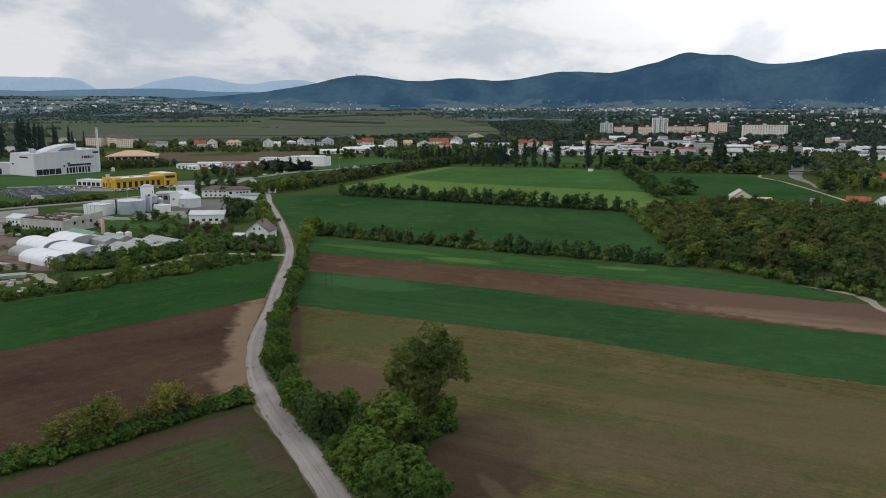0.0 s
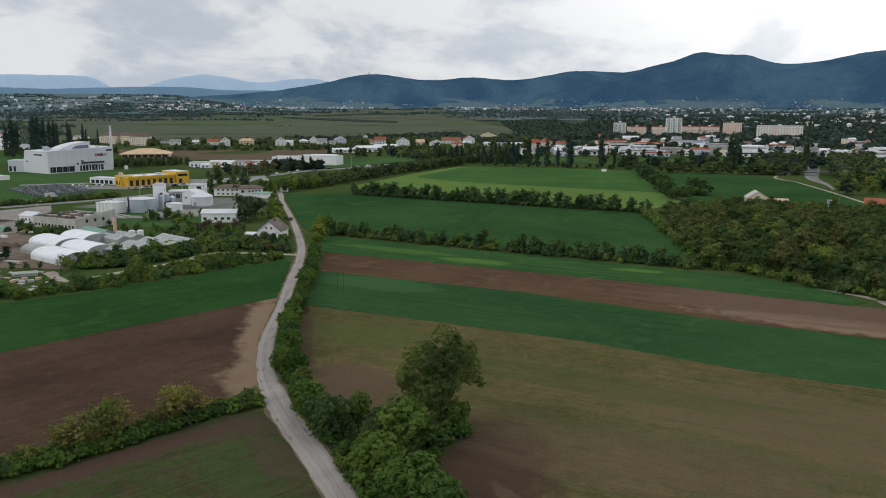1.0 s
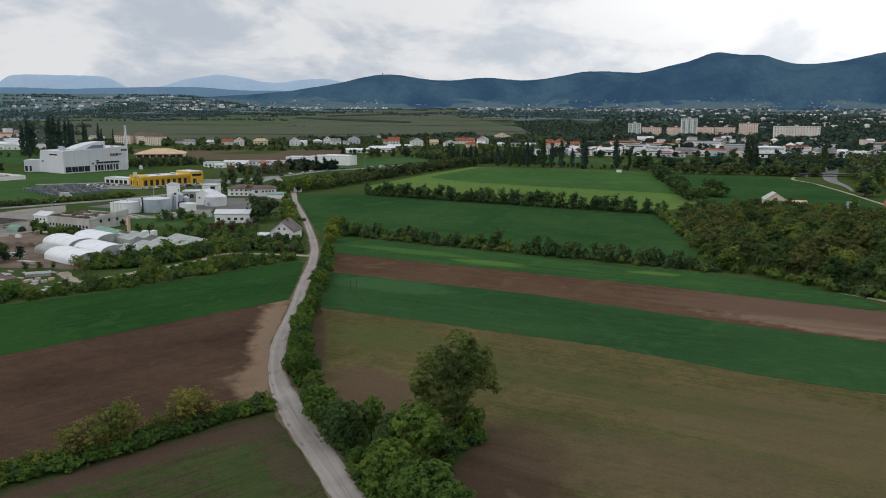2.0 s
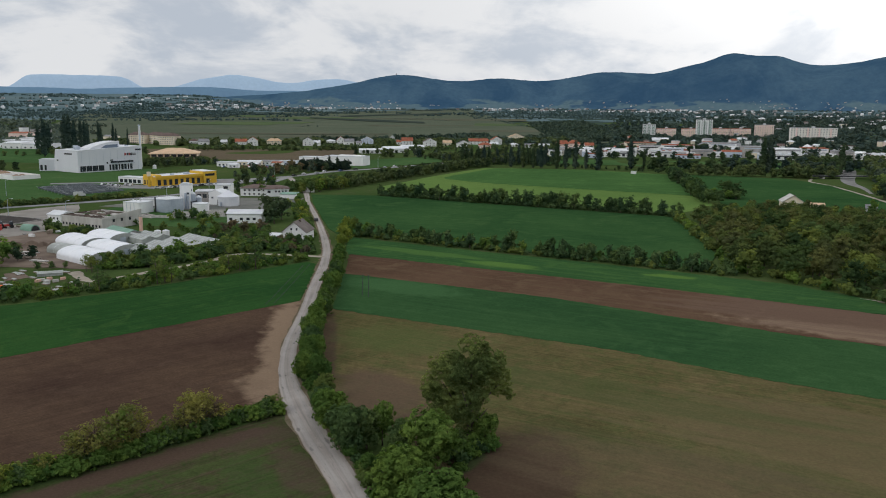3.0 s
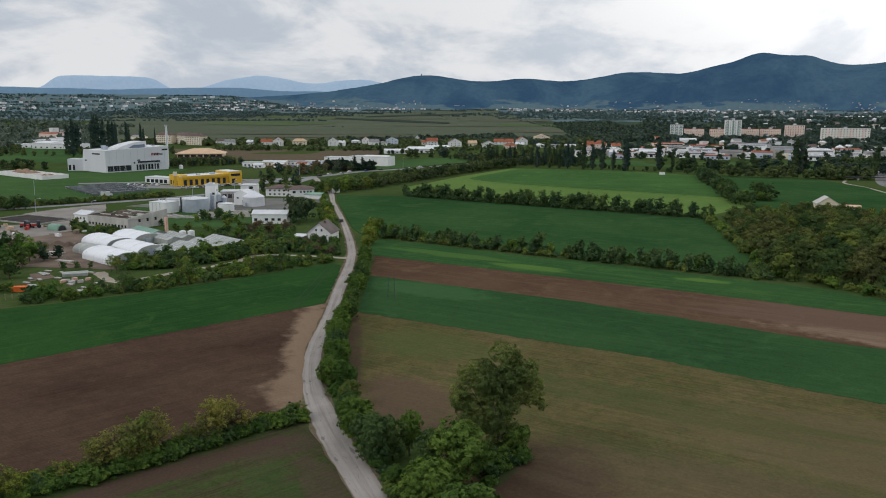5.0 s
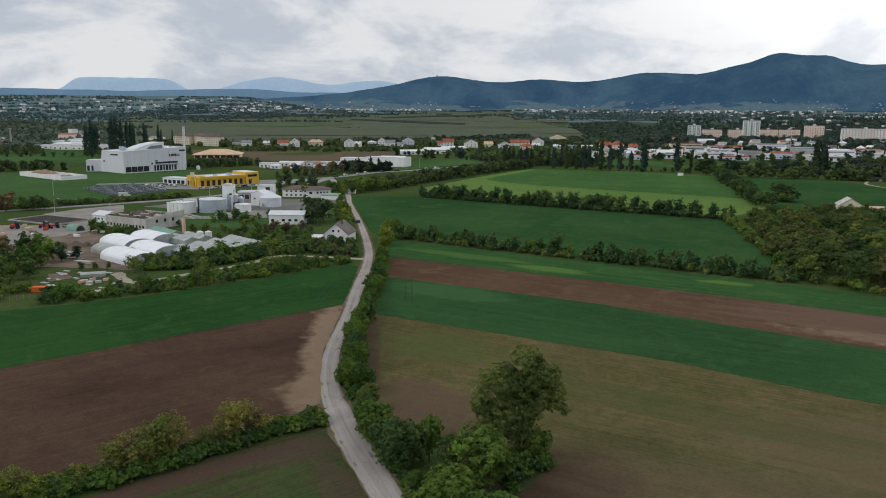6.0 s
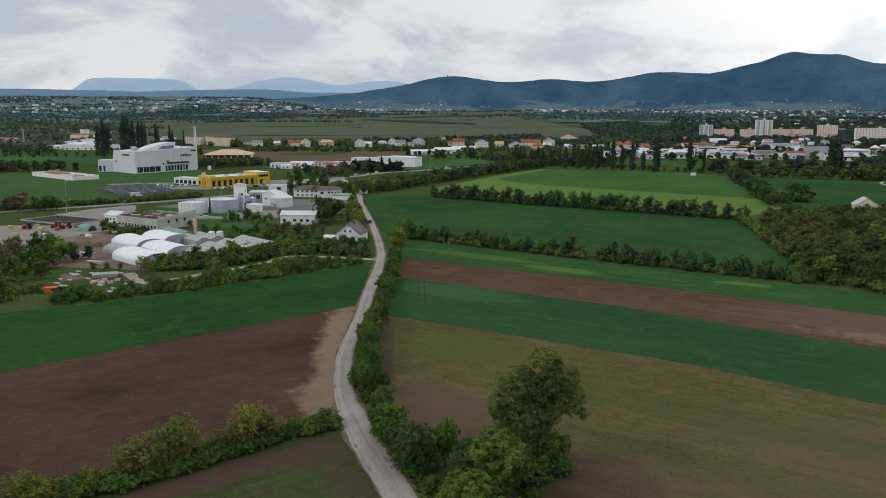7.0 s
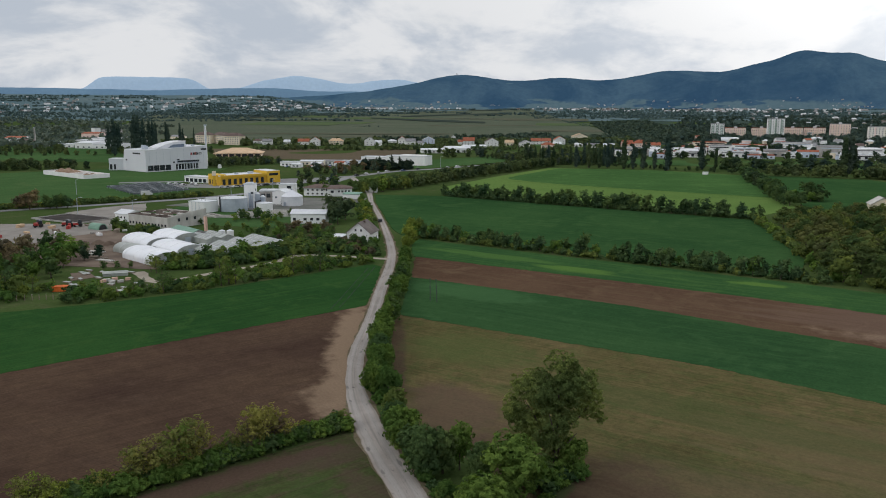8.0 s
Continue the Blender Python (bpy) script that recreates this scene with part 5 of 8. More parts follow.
    for x, y in line_of(rng, [(-82, 318), (-60, 318), (-50, 312), (-34, 296)], 3.4, 3.0):
        plant(rng.choice(BROAD_MID), x, y, rng.uniform(0.32, 0.55), rng.choice((L_DARK, L_MID, L_OLIVE, L_RUST)), "small garden tree near the house", "garden trees", rng, 1.1)
    for x, y, s, m in ((-71, 344, 0.55, L_RUST), (-66, 340, 0.5, L_RUST), (-78, 342, 0.5, L_OLIVE), (-60, 346, 0.5, L_RUST), (-86, 352, 0.5, L_OLIVE)):
        plant(rng.choice(BROAD_MID), x, y, s, m, "reddish-brown budding tree in a garden", "garden trees", rng, 1.3)
    for x, y, s in ((-60.5, 372, 1.2), (-55.5, 378, 1.1), (-61, 382, 0.95), (-57, 365, 0.95)):
        plant(rng.choice(BROAD_MID), x, y, s * 1.1, L_FARDARK, "large dark tree beside the white works building", "", rng, 0.95)
    for x, y in line_of(rng, [(-49, 410), (-56, 450), (-62, 480)], 6, 1.5):
        plant(rng.choice(BROAD_MID), x, y, rng.uniform(0.3, 0.5), rng.choice((L_MID, L_OLIVE)), "small tree beside the lane", "lane side trees", rng)
    for x, y in line_of(rng, [(-33, 318), (-38, 340), (-47, 390), (-56, 440)], 4.0, 0.8):
        plant(rng.choice(SHRUB_MID), x - 3.2, y, rng.uniform(0.4, 0.8), rng.choice((L_MID, L_DARK, L_FRESH)), "green shrub beside the lane", "lane side shrubs", rng)
    for x, y, s, m in ((-140, 262, 0.95, L_RUST), (-146, 270, 0.9, L_RUST), (-150, 260, 0.8, L_OLIVE), (-127, 248, 0.85, L_DARK), (-131, 252, 0.8, L_DARK), (-134, 288, 0.8, L_MID), (-140, 292, 0.9, L_MID), (-128, 284, 0.7, L_DARK), (-124, 276, 0.62, L_NEEDLE),
                       (-121, 281, 0.6, L_NEEDLE), (-150, 245, 0.7, L_OLIVE), (-158, 256, 0.8, L_OLIVE), (-146, 236, 0.6, L_MID), (-135, 233, 0.5, L_OLIVE), (-160, 280, 0.7, L_RUST), (-166, 262, 0.8, L_RUST), (-117, 262, 0.35, L_DARK), (-113, 263, 0.32, L_DARK), (-109, 264, 0.3, L_DARK)):
        plant(rng.choice(BROAD_MID), x - (6 if y > 250 and s > 0.4 else 0), y, s * 0.85, m, "garden tree beside the greenhouses", "garden trees", rng, 1.1)
    for x, y in ((-100, 258), (-97.5, 256)):
        plant(rng.choice(BARE), x, y, 0.85, L_OLIVE, "half-bare young tree at the greenhouse corner", "", rng, 1.2)
    for x, y, s in ((-124, 232, 0.72), (-107, 226, 0.6), (-93, 227, 0.72), (-128, 222, 0.75), (-104, 231, 0.5), (-135, 216, 0.8), (-70, 241, 0.6), (-52, 257, 0.6)):
        plant(rng.choice(BARE), x, y, s, rng.choice((L_FRESH, L_MID, L_MID)), "young tree among the garden plots", "garden saplings", rng, 1.1)
    track = smooth_path([(-25.5, 282), (-40, 286), (-58.4, 288), (-65.8, 273.2), (-79.9, 257), (-92.5, 243.5), (-104, 258)], 1.5) + [(-115, 229), (-114.2, 225.5), (-113.5, 222), (-112.8, 218.5), (-112, 215), (-117, 226), (-118, 222), (-113, 226), (-111, 221), (-115.5, 219)]
    for ring, gap, kinds, low, high, mats in (
            ([(-99, 258), (-80, 266), (-60, 286), (-54, 292), (-50, 310), (-68, 298), (-86, 277), (-94, 270)], 1.9, SHRUB_MID, 0.7, 1.5, (L_DARK, L_DARK, L_MID, L_OLIVE)),
            ([(-98, 223), (-79, 231.5), (-60, 249.5), (-40, 268), (-30, 277), (-36, 283), (-54, 284), (-64, 268), (-80, 250), (-95, 236)], 2.4, SHRUB_MID, 0.35, 0.95, (L_DARK, L_MID, L_OLIVE, L_MID, L_FRESH)),
            ([(-56, 294), (-31, 288), (-35, 312), (-47, 315), (-60, 314), (-82, 322), (-72, 302)], 2.3, SHRUB_MID, 0.6, 1.4, (L_DARK, L_MID, L_OLIVE, L_DARK, L_RUST)),
            ([(-88, 332), (-60, 327), (-50, 333), (-56, 348), (-86, 346)], 5.5, BROAD_MID, 0.28, 0.5, (L_OLIVE, L_RUST, L_MID, L_RUST, L_DARK)),
            ([(-34, 322), (-38, 330), (-52, 400), (-66, 452), (-57, 452), (-45, 400)], 3.4, SHRUB_MID, 0.45, 0.95, (L_MID, L_OLIVE, L_DARK, L_FRESH)),
            ([(-172, 292), (-146, 294), (-136, 280), (-128, 258), (-130, 238), (-120, 222), (-160, 196), (-200, 250)], 5.0, BROAD_MID, 0.4, 0.9, (L_OLIVE, L_DARK, L_MID, L_RUST)),
            ([(-175, 205), (-100, 222), (-108, 232), (-135, 232), (-180, 230)], 3.2, SHRUB_MID, 0.6, 1.4, (L_OLIVE, L_DARK, L_MID, L_FRESH)),
            ([(-140, 336), (-128, 331), (-124, 337), (-146, 352), (-152, 346)], 3.4, SHRUB_MID, 0.7, 1.3, (L_DARK, L_OLIVE)),
            ([(-110, 345), (-88, 330), (-84, 345), (-104, 356)], 6.5, BROAD_MID, 0.28, 0.45, (L_DARK, L_OLIVE, L_MID)),
            ([(-110, 372), (-84, 366), (-84, 384), (-104, 388)], 6.0, BROAD_MID, 0.35, 0.55, (L_DARK, L_DARK, L_MID)),
            ([(-100, 490), (-82, 484), (-80, 540), (-104, 560), (-112, 600), (-124, 598)], 9.0, BROAD_MID, 0.35, 0.75, (L_DARK, L_NEEDLE, L_MID)),
            ([(-130, 612), (-84, 634), (-56, 684), (-78, 690), (-130, 652)], 9.0, BROAD_MID, 0.35, 0.75, (L_DARK, L_OLIVE, L_RUST, L_DARK, L_NEEDLE)),
            ([(-300, 700), (-210, 716), (-170, 760), (-190, 790), (-220, 760)], 6.0, BROAD_MID, 0.5, 0.85, (L_DARK, L_MID, L_DARK)),
            ([(-460, 640), (-345, 672), (-322, 664), (-330, 690), (-400, 720)], 6.5, BROAD_LOW, 0.5, 0.85, (L_DARK, L_MID, L_DARK)),
            ([(-600, 850), (-380, 880), (-280, 900), (-300, 960), (-600, 1000)], 11, BROAD_LOW, 0.5, 0.95, (L_DARK, L_MID, L_DARK)),
            ([(20, 850), (60, 830), (112, 850), (150, 775), (90, 758), (50, 800)], 6.0, BROAD_LOW, 0.5, 1.0, (L_DARK, L_NEEDLE, L_DARK, L_MID))):
        done = []
        x0, x1 = min(q[0] for q in ring), max(q[0] for q in ring)
        y0, y1 = min(q[1] for q in ring), max(q[1] for q in ring)
        for _ in range(int((x1 - x0) * (y1 - y0) / gap ** 2 * 4)):
            x, y = rng.uniform(x0, x1), rng.uniform(y0, y1)
            if inside(x, y, ring) and all((x - a) ** 2 + (y - b) ** 2 > gap * gap for a, b in done) and all(math.hypot(x - a, y - b) > 3.2 for a, b in track) and not (x < -280 and y > 780 and hides(x, y)):
                done.append((x, y))
                join(rng.choice(kinds), x, y, rng.uniform(low, high), rng.choice(mats), "works_thicket" if y > 360 else "garden_thicket", rng, rng.uniform(0.9, 1.25))
    # works and town trees
    for x, y, s in ((-104, 378, 0.55), (-97, 380, 0.6), (-90, 372, 0.55), (-82, 385, 0.5), (-152, 352, 0.5), (-146, 346, 0.45), (-118, 362, 0.3)):
        plant(rng.choice(BROAD_MID), x, y, s, L_DARK, "green tree among the works", "works trees", rng, 1.2)
    for x, y in line_of(rng, [(-262, 384), (-240, 400), (-200, 430), (-165, 460), (-150, 472)], 1.5, 0.6):
        plant(rng.choice(SHRUB_MID), x, y + 7, rng.uniform(0.9, 1.5), rng.choice((L_DARK, L_DARK, L_OLIVE)), "dark green hedge shrub along the yard road", "yard road hedge", rng)
    for x, y, s, m in ((-218, 420, 0.7, L_DARK), (-212, 424, 0.7, L_DARK), (-235, 440, 0.8, L_RUST), (-247, 410, 0.6, L_OLIVE), (-262, 405, 0.6, L_DARK), (-222, 411, 1.0, L_RUST), (-229, 414, 0.8, L_RUST), (-210, 415, 0.8, L_DARK), (-206, 418, 0.75, L_ROW), (-214, 416, 0.62, L_DARK)):
        plant(rng.choice(BROAD_MID), x, y, s, m, "tree beside the yard road", "yard road trees", rng, 1.15)
    for x, y in line_of(rng, [(-215, 720), (-196, 742), (-165, 760)], 6, 3):
        plant(rng.choice(BROAD_MID), x, y, rng.uniform(0.55, 0.85), rng.choice((L_DARK, L_NEEDLE)), "dark tree beside the large hall", "hall trees", rng, 1.2)
    for x, y in line_of(rng, [(-430, 640), (-345, 690), (-322, 676)], 7, 4):
        plant(rng.choice(BROAD_LOW), x, y, rng.uniform(0.7, 1.1), rng.choice((L_DARK, L_MID)), "dark tree behind the lawn", "lawn trees", rng, 1.2)
    for x, y in line_of(rng, [(-108, 575), (-96, 560), (-84, 545), (-82, 500)], 11, 2.0):
        plant(rng.choice(BROAD_MID), x, y, rng.uniform(0.6, 0.9), rng.choice((L_DARK, L_NEEDLE, L_MID)), "dark tree between the yellow building and the tanks", "works trees", rng, 1.0)
    for x, y in line_of(rng, [(-124, 640), (-96, 652), (-72, 682)], 5, 5.0):
        plant(rng.choice(BROAD_MID), x, y, rng.uniform(0.7, 1.05), rng.choice((L_DARK, L_NEEDLE, L_OLIVE, L_RUST)), "dark tree beside the main road", "main road trees", rng, 1.0)
    for x, y in line_of(rng, [(-90, 700), (-66, 694), (-42, 699)], 1.5, 2.2):
        plant(rng.choice(SPRUCES[:1] + BROAD_LOW[:3]), x, y - 6, rng.uniform(0.6, 0.95), L_CONIFER, "dark conifer before the white hall", "hall conifers", rng, 1.5)
    for x, y in line_of(rng, [(-12, 868), (30, 872), (70, 850), (110, 860)], 8, 8):
        plant(rng.choice(BROAD_LOW + SPRUCES[:1]), x, y, rng.uniform(0.8, 1.2), rng.choice((L_DARK, L_NEEDLE, L_MID)), "dark tree beside the main road", "main road trees", rng, 1.1)
    for x, y in line_of(rng, [(-52, 930), (-22, 936), (12, 952)], 5, 3):
        plant(rng.choice(BROAD_LOW), x, y, rng.uniform(0.35, 0.7), rng.choice((L_DARK, L_CONIFER)), "dark tree before the pale halls", "hall front trees", rng, 1.2)
    # trees round the river and the houses on the right
    for _ in range(250):
        u, side = rng.random(), rng.choice((-1, 1, 1))
        y = 455 + 330 * u
        x = 262 + 0.575 * (y - 450) + side * rng.uniform(15, 62)
        if side < 0 and y < 610:
            continue
        plant(rng.choice(BROAD_MID), x, y, rng.uniform(0.6, 1.2), rng.choice((L_DARK, L_DARK, L_NEEDLE, L_OLIVE)), "dark green tree near the river channel", "river trees", rng, 1.1)
    for x, y in line_of(rng, [(236, 640), (300, 615), (345, 608)], 3.6, 4):
        plant(rng.choice(BROAD_MID), x, y, rng.uniform(0.7, 1.1), rng.choice((L_DARK, L_OLIVE)), "dark tree behind the meadow", "meadow trees", rng, 1.2)
    for x, y in [*line_of(rng, [(225, 700), (320, 672), (400, 680)], 3.4, 14), *line_of(rng, [(250, 930), (330, 935), (420, 910), (500, 830)], 7, 20), *line_of(rng, [(240, 990), (420, 970), (520, 880)], 6, 26)]:
        plant(rng.choice(BROAD_MID), x, y, rng.uniform(0.8, 1.2), rng.choice((L_DARK, L_OLIVE, L_NEEDLE)), "dark tree before the retail park", "retail park trees", rng, 1.2)
    for x, y in [*line_of(rng, [(150, 858), (260, 846), (330, 842), (430, 806), (520, 712)], 13, 7), *line_of(rng, [(180, 890), (300, 868), (400, 852), (470, 826)], 17, 8), *line_of(rng, [(150, 930), (260, 960), (420, 940), (560, 840)], 12, 12)]:
        plant(rng.choice(BROAD_LOW), x, y, rng.uniform(0.45, 1.0), rng.choice((L_DARK, L_OLIVE, L_DARK, L_NEEDLE)), "dark tree before the retail park", "retail park trees", rng, rng.uniform(0.9, 1.4))
    for x, y in line_of(rng, [(238, 404), (248, 394), (262, 384), (290, 372)], 5, 2):
        plant(rng.choice(SHRUB_MID + BROAD_MID[:1]), x, y, rng.uniform(0.6, 0.9), rng.choice((L_RUST, L_OLIVE, L_MID)), "garden tree near the farmhouse", "farm trees", rng, 1.0)


def forest(name, label, places, mats_seed, mat, size=(7, 12)):
    """Far woods: small crowns of leaf clumps, far past counting, in one mesh."""
    rng = np.random.default_rng(mats_seed)
    verts, faces = [], []
    for x, y in places:
        h, z0 = rng.uniform(*size), ground_z(x, y)
        w = h * rng.uniform(0.35, 0.62)
        n = 12 if size[1] < 9.5 else 18
        d = rng.normal(size=(n, 3))
        d /= np.linalg.norm(d, axis=1)[:, None]
        pos = d * (w, w, h * 0.46) * rng.uniform(0.55, 1.0, n)[:, None] + (x, y, z0 + h * 0.5)
        t = np.cross(d + rng.normal(size=(n, 3)) * 0.4, rng.normal(size=(n, 3)))
        t /= np.linalg.norm(t, axis=1)[:, None]
        u = np.cross(d, t)
        s = w * rng.uniform(0.5, 0.85, n)[:, None]
        q = np.stack([pos - t * s - u * s * 0.5, pos + u * s, pos + t * s - u * s * 0.5], 1).reshape(-1, 3)
        k = len(verts)
        verts += q.tolist()
        faces += [(k + 3 * i, k + 3 * i + 1, k + 3 * i + 2) for i in range(n)]
    m = bpy.data.meshes.new(name)
    m.from_pydata(verts, [], faces)
    m.update()
    return solo(name, m, mat, label, "woods", kind="stuff")


# village houses: front line from the left to the right end, height to the ridge, kind of roof
VILLAGE = (((-237, 1161), (-221, 1162), 8.6, "red", "gable"), ((-214, 1133), (-200, 1135), 12.4, "red", "cross"), ((-193, 1164), (-172, 1166), 9.4, "cream", "hip"),
           ((-138, 1138), (-124, 1139), 12.0, "grey", "cross"), ((-124, 1142), (-115, 1141), 7.6, "light", "gable"), ((-113, 1220), (-99, 1221), 6.0, "white", "hip"), ((-94, 1184), (-82, 1185), 11.8, "red", "cross"),
           ((-82, 1176), (-68, 1178), 8.6, "grey", "gable"), ((-59, 1206), (-41, 1207), 10.4, "blue", "cross"), ((-64, 1160), (-56, 1160), 6.0, "grey", "gable"), ((2, 1172), (18, 1173), 10.8, "red", "gable"), ((-6, 1190), (4, 1190), 6.5, "red", "gable"),
           ((33, 1132), (51, 1134), 11.4, "brown", "cross"), ((62, 1150), (74, 1152), 8.0, "cream", "gable"), ((78, 1097), (97, 1098), 9.6, "grey", "cross"), ((102, 1190), (131, 1192), 9.0, "red", "gable"), ((106, 1072), (122, 1073), 8.2, "redwall", "hip"),
           ((136, 1190), (152, 1192), 12.1, "red", "cross"), ((184, 1350), (210, 1352), 11.3, "cream", "cross"), ((128, 1130), (139, 1131), 6.4, "light", "gable"), ((152, 1120), (166, 1118), 5.6, "light", "hip"), ((170, 1100), (186, 1098), 5.4, "grey", "gable"),
           ((190, 1090), (204, 1088), 5.8, "light", "gable"), ((214, 1078), (228, 1080), 10.6, "redwall", "gable"), ((229, 1080), (245, 1080), 11.4, "redwall", "hip"), ((250, 1072), (262, 1072), 8.2, "red", "gable"), ((-262, 1180), (-252, 1180), 6.4, "white", "gable"),
           ((-290, 1165), (-276, 1166), 8.2, "grey", "gable"), ((-312, 1200), (-300, 1200), 7.0, "brown", "hip"), ((-18, 1386), (-11, 1386), 6.2, "white", "cross"))
HALLS = (((-48, 948), (10, 972)), ((-392, 1190), (-362, 1180)), ((-340, 1160), (-322, 1148)), ((2, 1036), (31, 1041)), ((-553, 1139), (-500, 1139)), ((-506, 1030), (-446, 1022)), ((-545, 1176), (-512, 1176)), ((-667, 1400), (-634, 1394)))


def hides(x, y):
    """Whether a tree here would stand before a village house, seen from the lane."""
    for p0, p1 in [(r[0], r[1]) for r in VILLAGE] + list(HALLS):
        yh = (p0[1] + p1[1]) / 2
        if yh - 130 < y < yh + 14 and p0[0] * y / yh - 5 < x < p1[0] * y / yh + 5:
            return True
    return False


def make_woods():
    rng = random.Random(5)
    town, plain, lines, right, slope, hedges, gardens = [], [], [], [], [], [], []
    for _ in range(1250):                                      # among the village houses
        x = rng.uniform(-420, 260)
        town.append((x, 1132 + abs(rng.gauss(0, 36)) + 0.02 * x + max(0, x - 80) * 0.4))
    for _ in range(1100):                                      # wood behind the village
        u = rng.random()
        lines.append((90 + 380 * u + rng.gauss(0, 14), 1190 + 330 * u + rng.gauss(0, 60)))
    for _ in range(160):
        u = rng.random()
        lines.append((-140 + 300 * u + rng.gauss(0, 6), 1250 + 260 * u + rng.gauss(0, 25)))
    def streaks(out, count, r0, r1, a0, a1, size, bend=1.0, keep=lambda r, a: True):
        """Belts of trees that lie across the view, as hedges, gardens and small woods do."""
        for _ in range(count):
            r, a = r0 + (r1 - r0) * rng.random() ** bend, rng.uniform(a0, a1)
            if not keep(r, a):
                continue
            half = rng.uniform(0.3, 1.0) * size
            for _ in range(int(half / 3.0)):
                q = r + rng.gauss(0, 9)
                w = a + math.degrees(rng.uniform(-half, half) / q)
                out.append((q * math.sin(radians(w)), q * math.cos(radians(w))))

    streaks(right, 300, 1050, 3100, 14.5, 44, 55, 1.3, lambda r, a: not (r * math.cos(radians(a)) < 1330 and a < 26 and rng.random() < 0.7))
    for _ in range(1500):
        r, a = 1380 + 1500 * rng.random() ** 1.4, rng.uniform(15, 44)
        right.append((r * math.sin(radians(a)), r * math.cos(radians(a))))
    for _ in range(900):                                       # gardens and copses before the hills
        r, a = rng.uniform(2750, 3600), rng.uniform(5, 24)
        slope.append((r * math.sin(radians(a)), r * math.cos(radians(a))))
    streaks(plain, 60, 1150, 2500, -44, -21, 70)
    streaks(slope, 380, 2500, 4380, -44, -6, 120, 0.8)
    streaks(slope, 110, 2950, 4050, 3, 34, 90, 0.8)
    streaks(slope, 110, 2950, 3950, -44, 44, 110)
    for _ in range(620):                                       # before and between the village houses
        gardens.append((rng.uniform(-260, 225), rng.uniform(1000, 1110)))
    for pts, gap, wide in (([(-10, 2730), (91, 2743)], 3.0, 16), ([(252, 3130), (319, 2515), (335, 2189)], 5.0, 8), ([(305, 3461), (388, 3065), (575, 2852)], 2.2, 40), ([(-108, 2753), (-60, 2804)], 6, 8), ([(294, 2185), (378, 2116)], 3, 14), ([(101, 2553), (167, 2559)], 5, 6), ([(-280, 2050), (-225, 2075)], 4, 10)):
        hedges += list(line_of(rng, pts, gap, wide))
    for _ in range(2600):                                      # closed woods on the left of the plain, with clearings
        r, a = 1180 + 1700 * rng.random(), rng.uniform(-44, -22.5)
        x, y = r * math.sin(radians(a)), r * math.cos(radians(a))
        if noise.noise((x * 0.004, y * 0.0022, 2.0)) > -0.12 and not hides(x, y):
            plain.append((x, y))
    for _ in range(900):
        u, v = rng.random(), rng.random()
        lines.append((250 + 190 * u + 120 * v, 1230 + 1100 * v + 120 * u))
    town, gardens = [q for q in town if not hides(*q)], [q for q in gardens if not hides(*q) or rng.random() < 0.24]
    lines = [q for q in lines if not hides(*q)]
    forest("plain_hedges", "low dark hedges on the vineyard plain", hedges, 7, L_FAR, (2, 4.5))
    forest("garden_trees", "green trees between the village houses", gardens, 8, L_FARDARK, (4, 8))
    forest("village_trees", "dark green trees among the village houses", town, 1, L_FARDARK, (5, 11))
    forest("woodland_belt", "dark belt of woodland behind the village", lines, 2, L_HAZY, (6, 10))
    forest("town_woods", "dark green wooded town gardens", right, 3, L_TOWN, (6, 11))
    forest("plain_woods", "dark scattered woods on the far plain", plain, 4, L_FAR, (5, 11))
    forest("foothill_woods", "dark woods at the foot of the hills, blued for haze", slope, 6, L_FOOT, (5, 9))


make_plants()
build_heaps(HEAP_WORDS)
make_woods()

# ---- buildings ----
BOXES = {}


def box_mesh(name, w, d, h):
    """A box standing on z = 0, centred in x, its front at y = -d / 2; alike boxes share one mesh."""
    key = (name, round(w, 2), round(d, 2), round(h, 2))
    if key not in BOXES:
        BOXES[key] = Shape().box(-w / 2, -d / 2, 0, w / 2, d / 2, h).mesh(name)
    return BOXES[key]


def window_on(parent, face, u, z, w, h, length, depth, mat=None, frame_mat=None, name="window"):
    """A window set in a wall: a frame 6 cm proud and a dark pane within it."""
    key = ("frame", round(w, 2), round(h, 2))
    if key not in BOXES:
        s, t = Shape(), min(0.12, w * 0.1)
        s.box(-w / 2, -0.06, 0, -w / 2 + t, 0.05, h).box(w / 2 - t, -0.06, 0, w / 2, 0.05, h).box(-w / 2 + t, -0.06, 0, w / 2 - t, 0.05, t).box(-w / 2 + t, -0.06, h - t, w / 2 - t, 0.05, h)
        BOXES[key] = s.mesh("window")
        BOXES[("pane",) + key[1:]] = Shape().box(-w / 2 + t, -0.03, t, w / 2 - t, 0.02, h - t).mesh("pane")
    place = {"front": pose(u, 0, z), "back": pose(u, depth, z, 0, 0, 180), "left": pose(-length / 2, u, z, 0, 0, -90), "right": pose(length / 2, u, z, 0, 0, 90)}[face]
    f = part(name, BOXES[key], frame_mat or M_WHITE, parent)
    f.matrix_basis = place
    part("pane", BOXES[("pane",) + key[1:]], mat or M_GLASS, f)
    return f


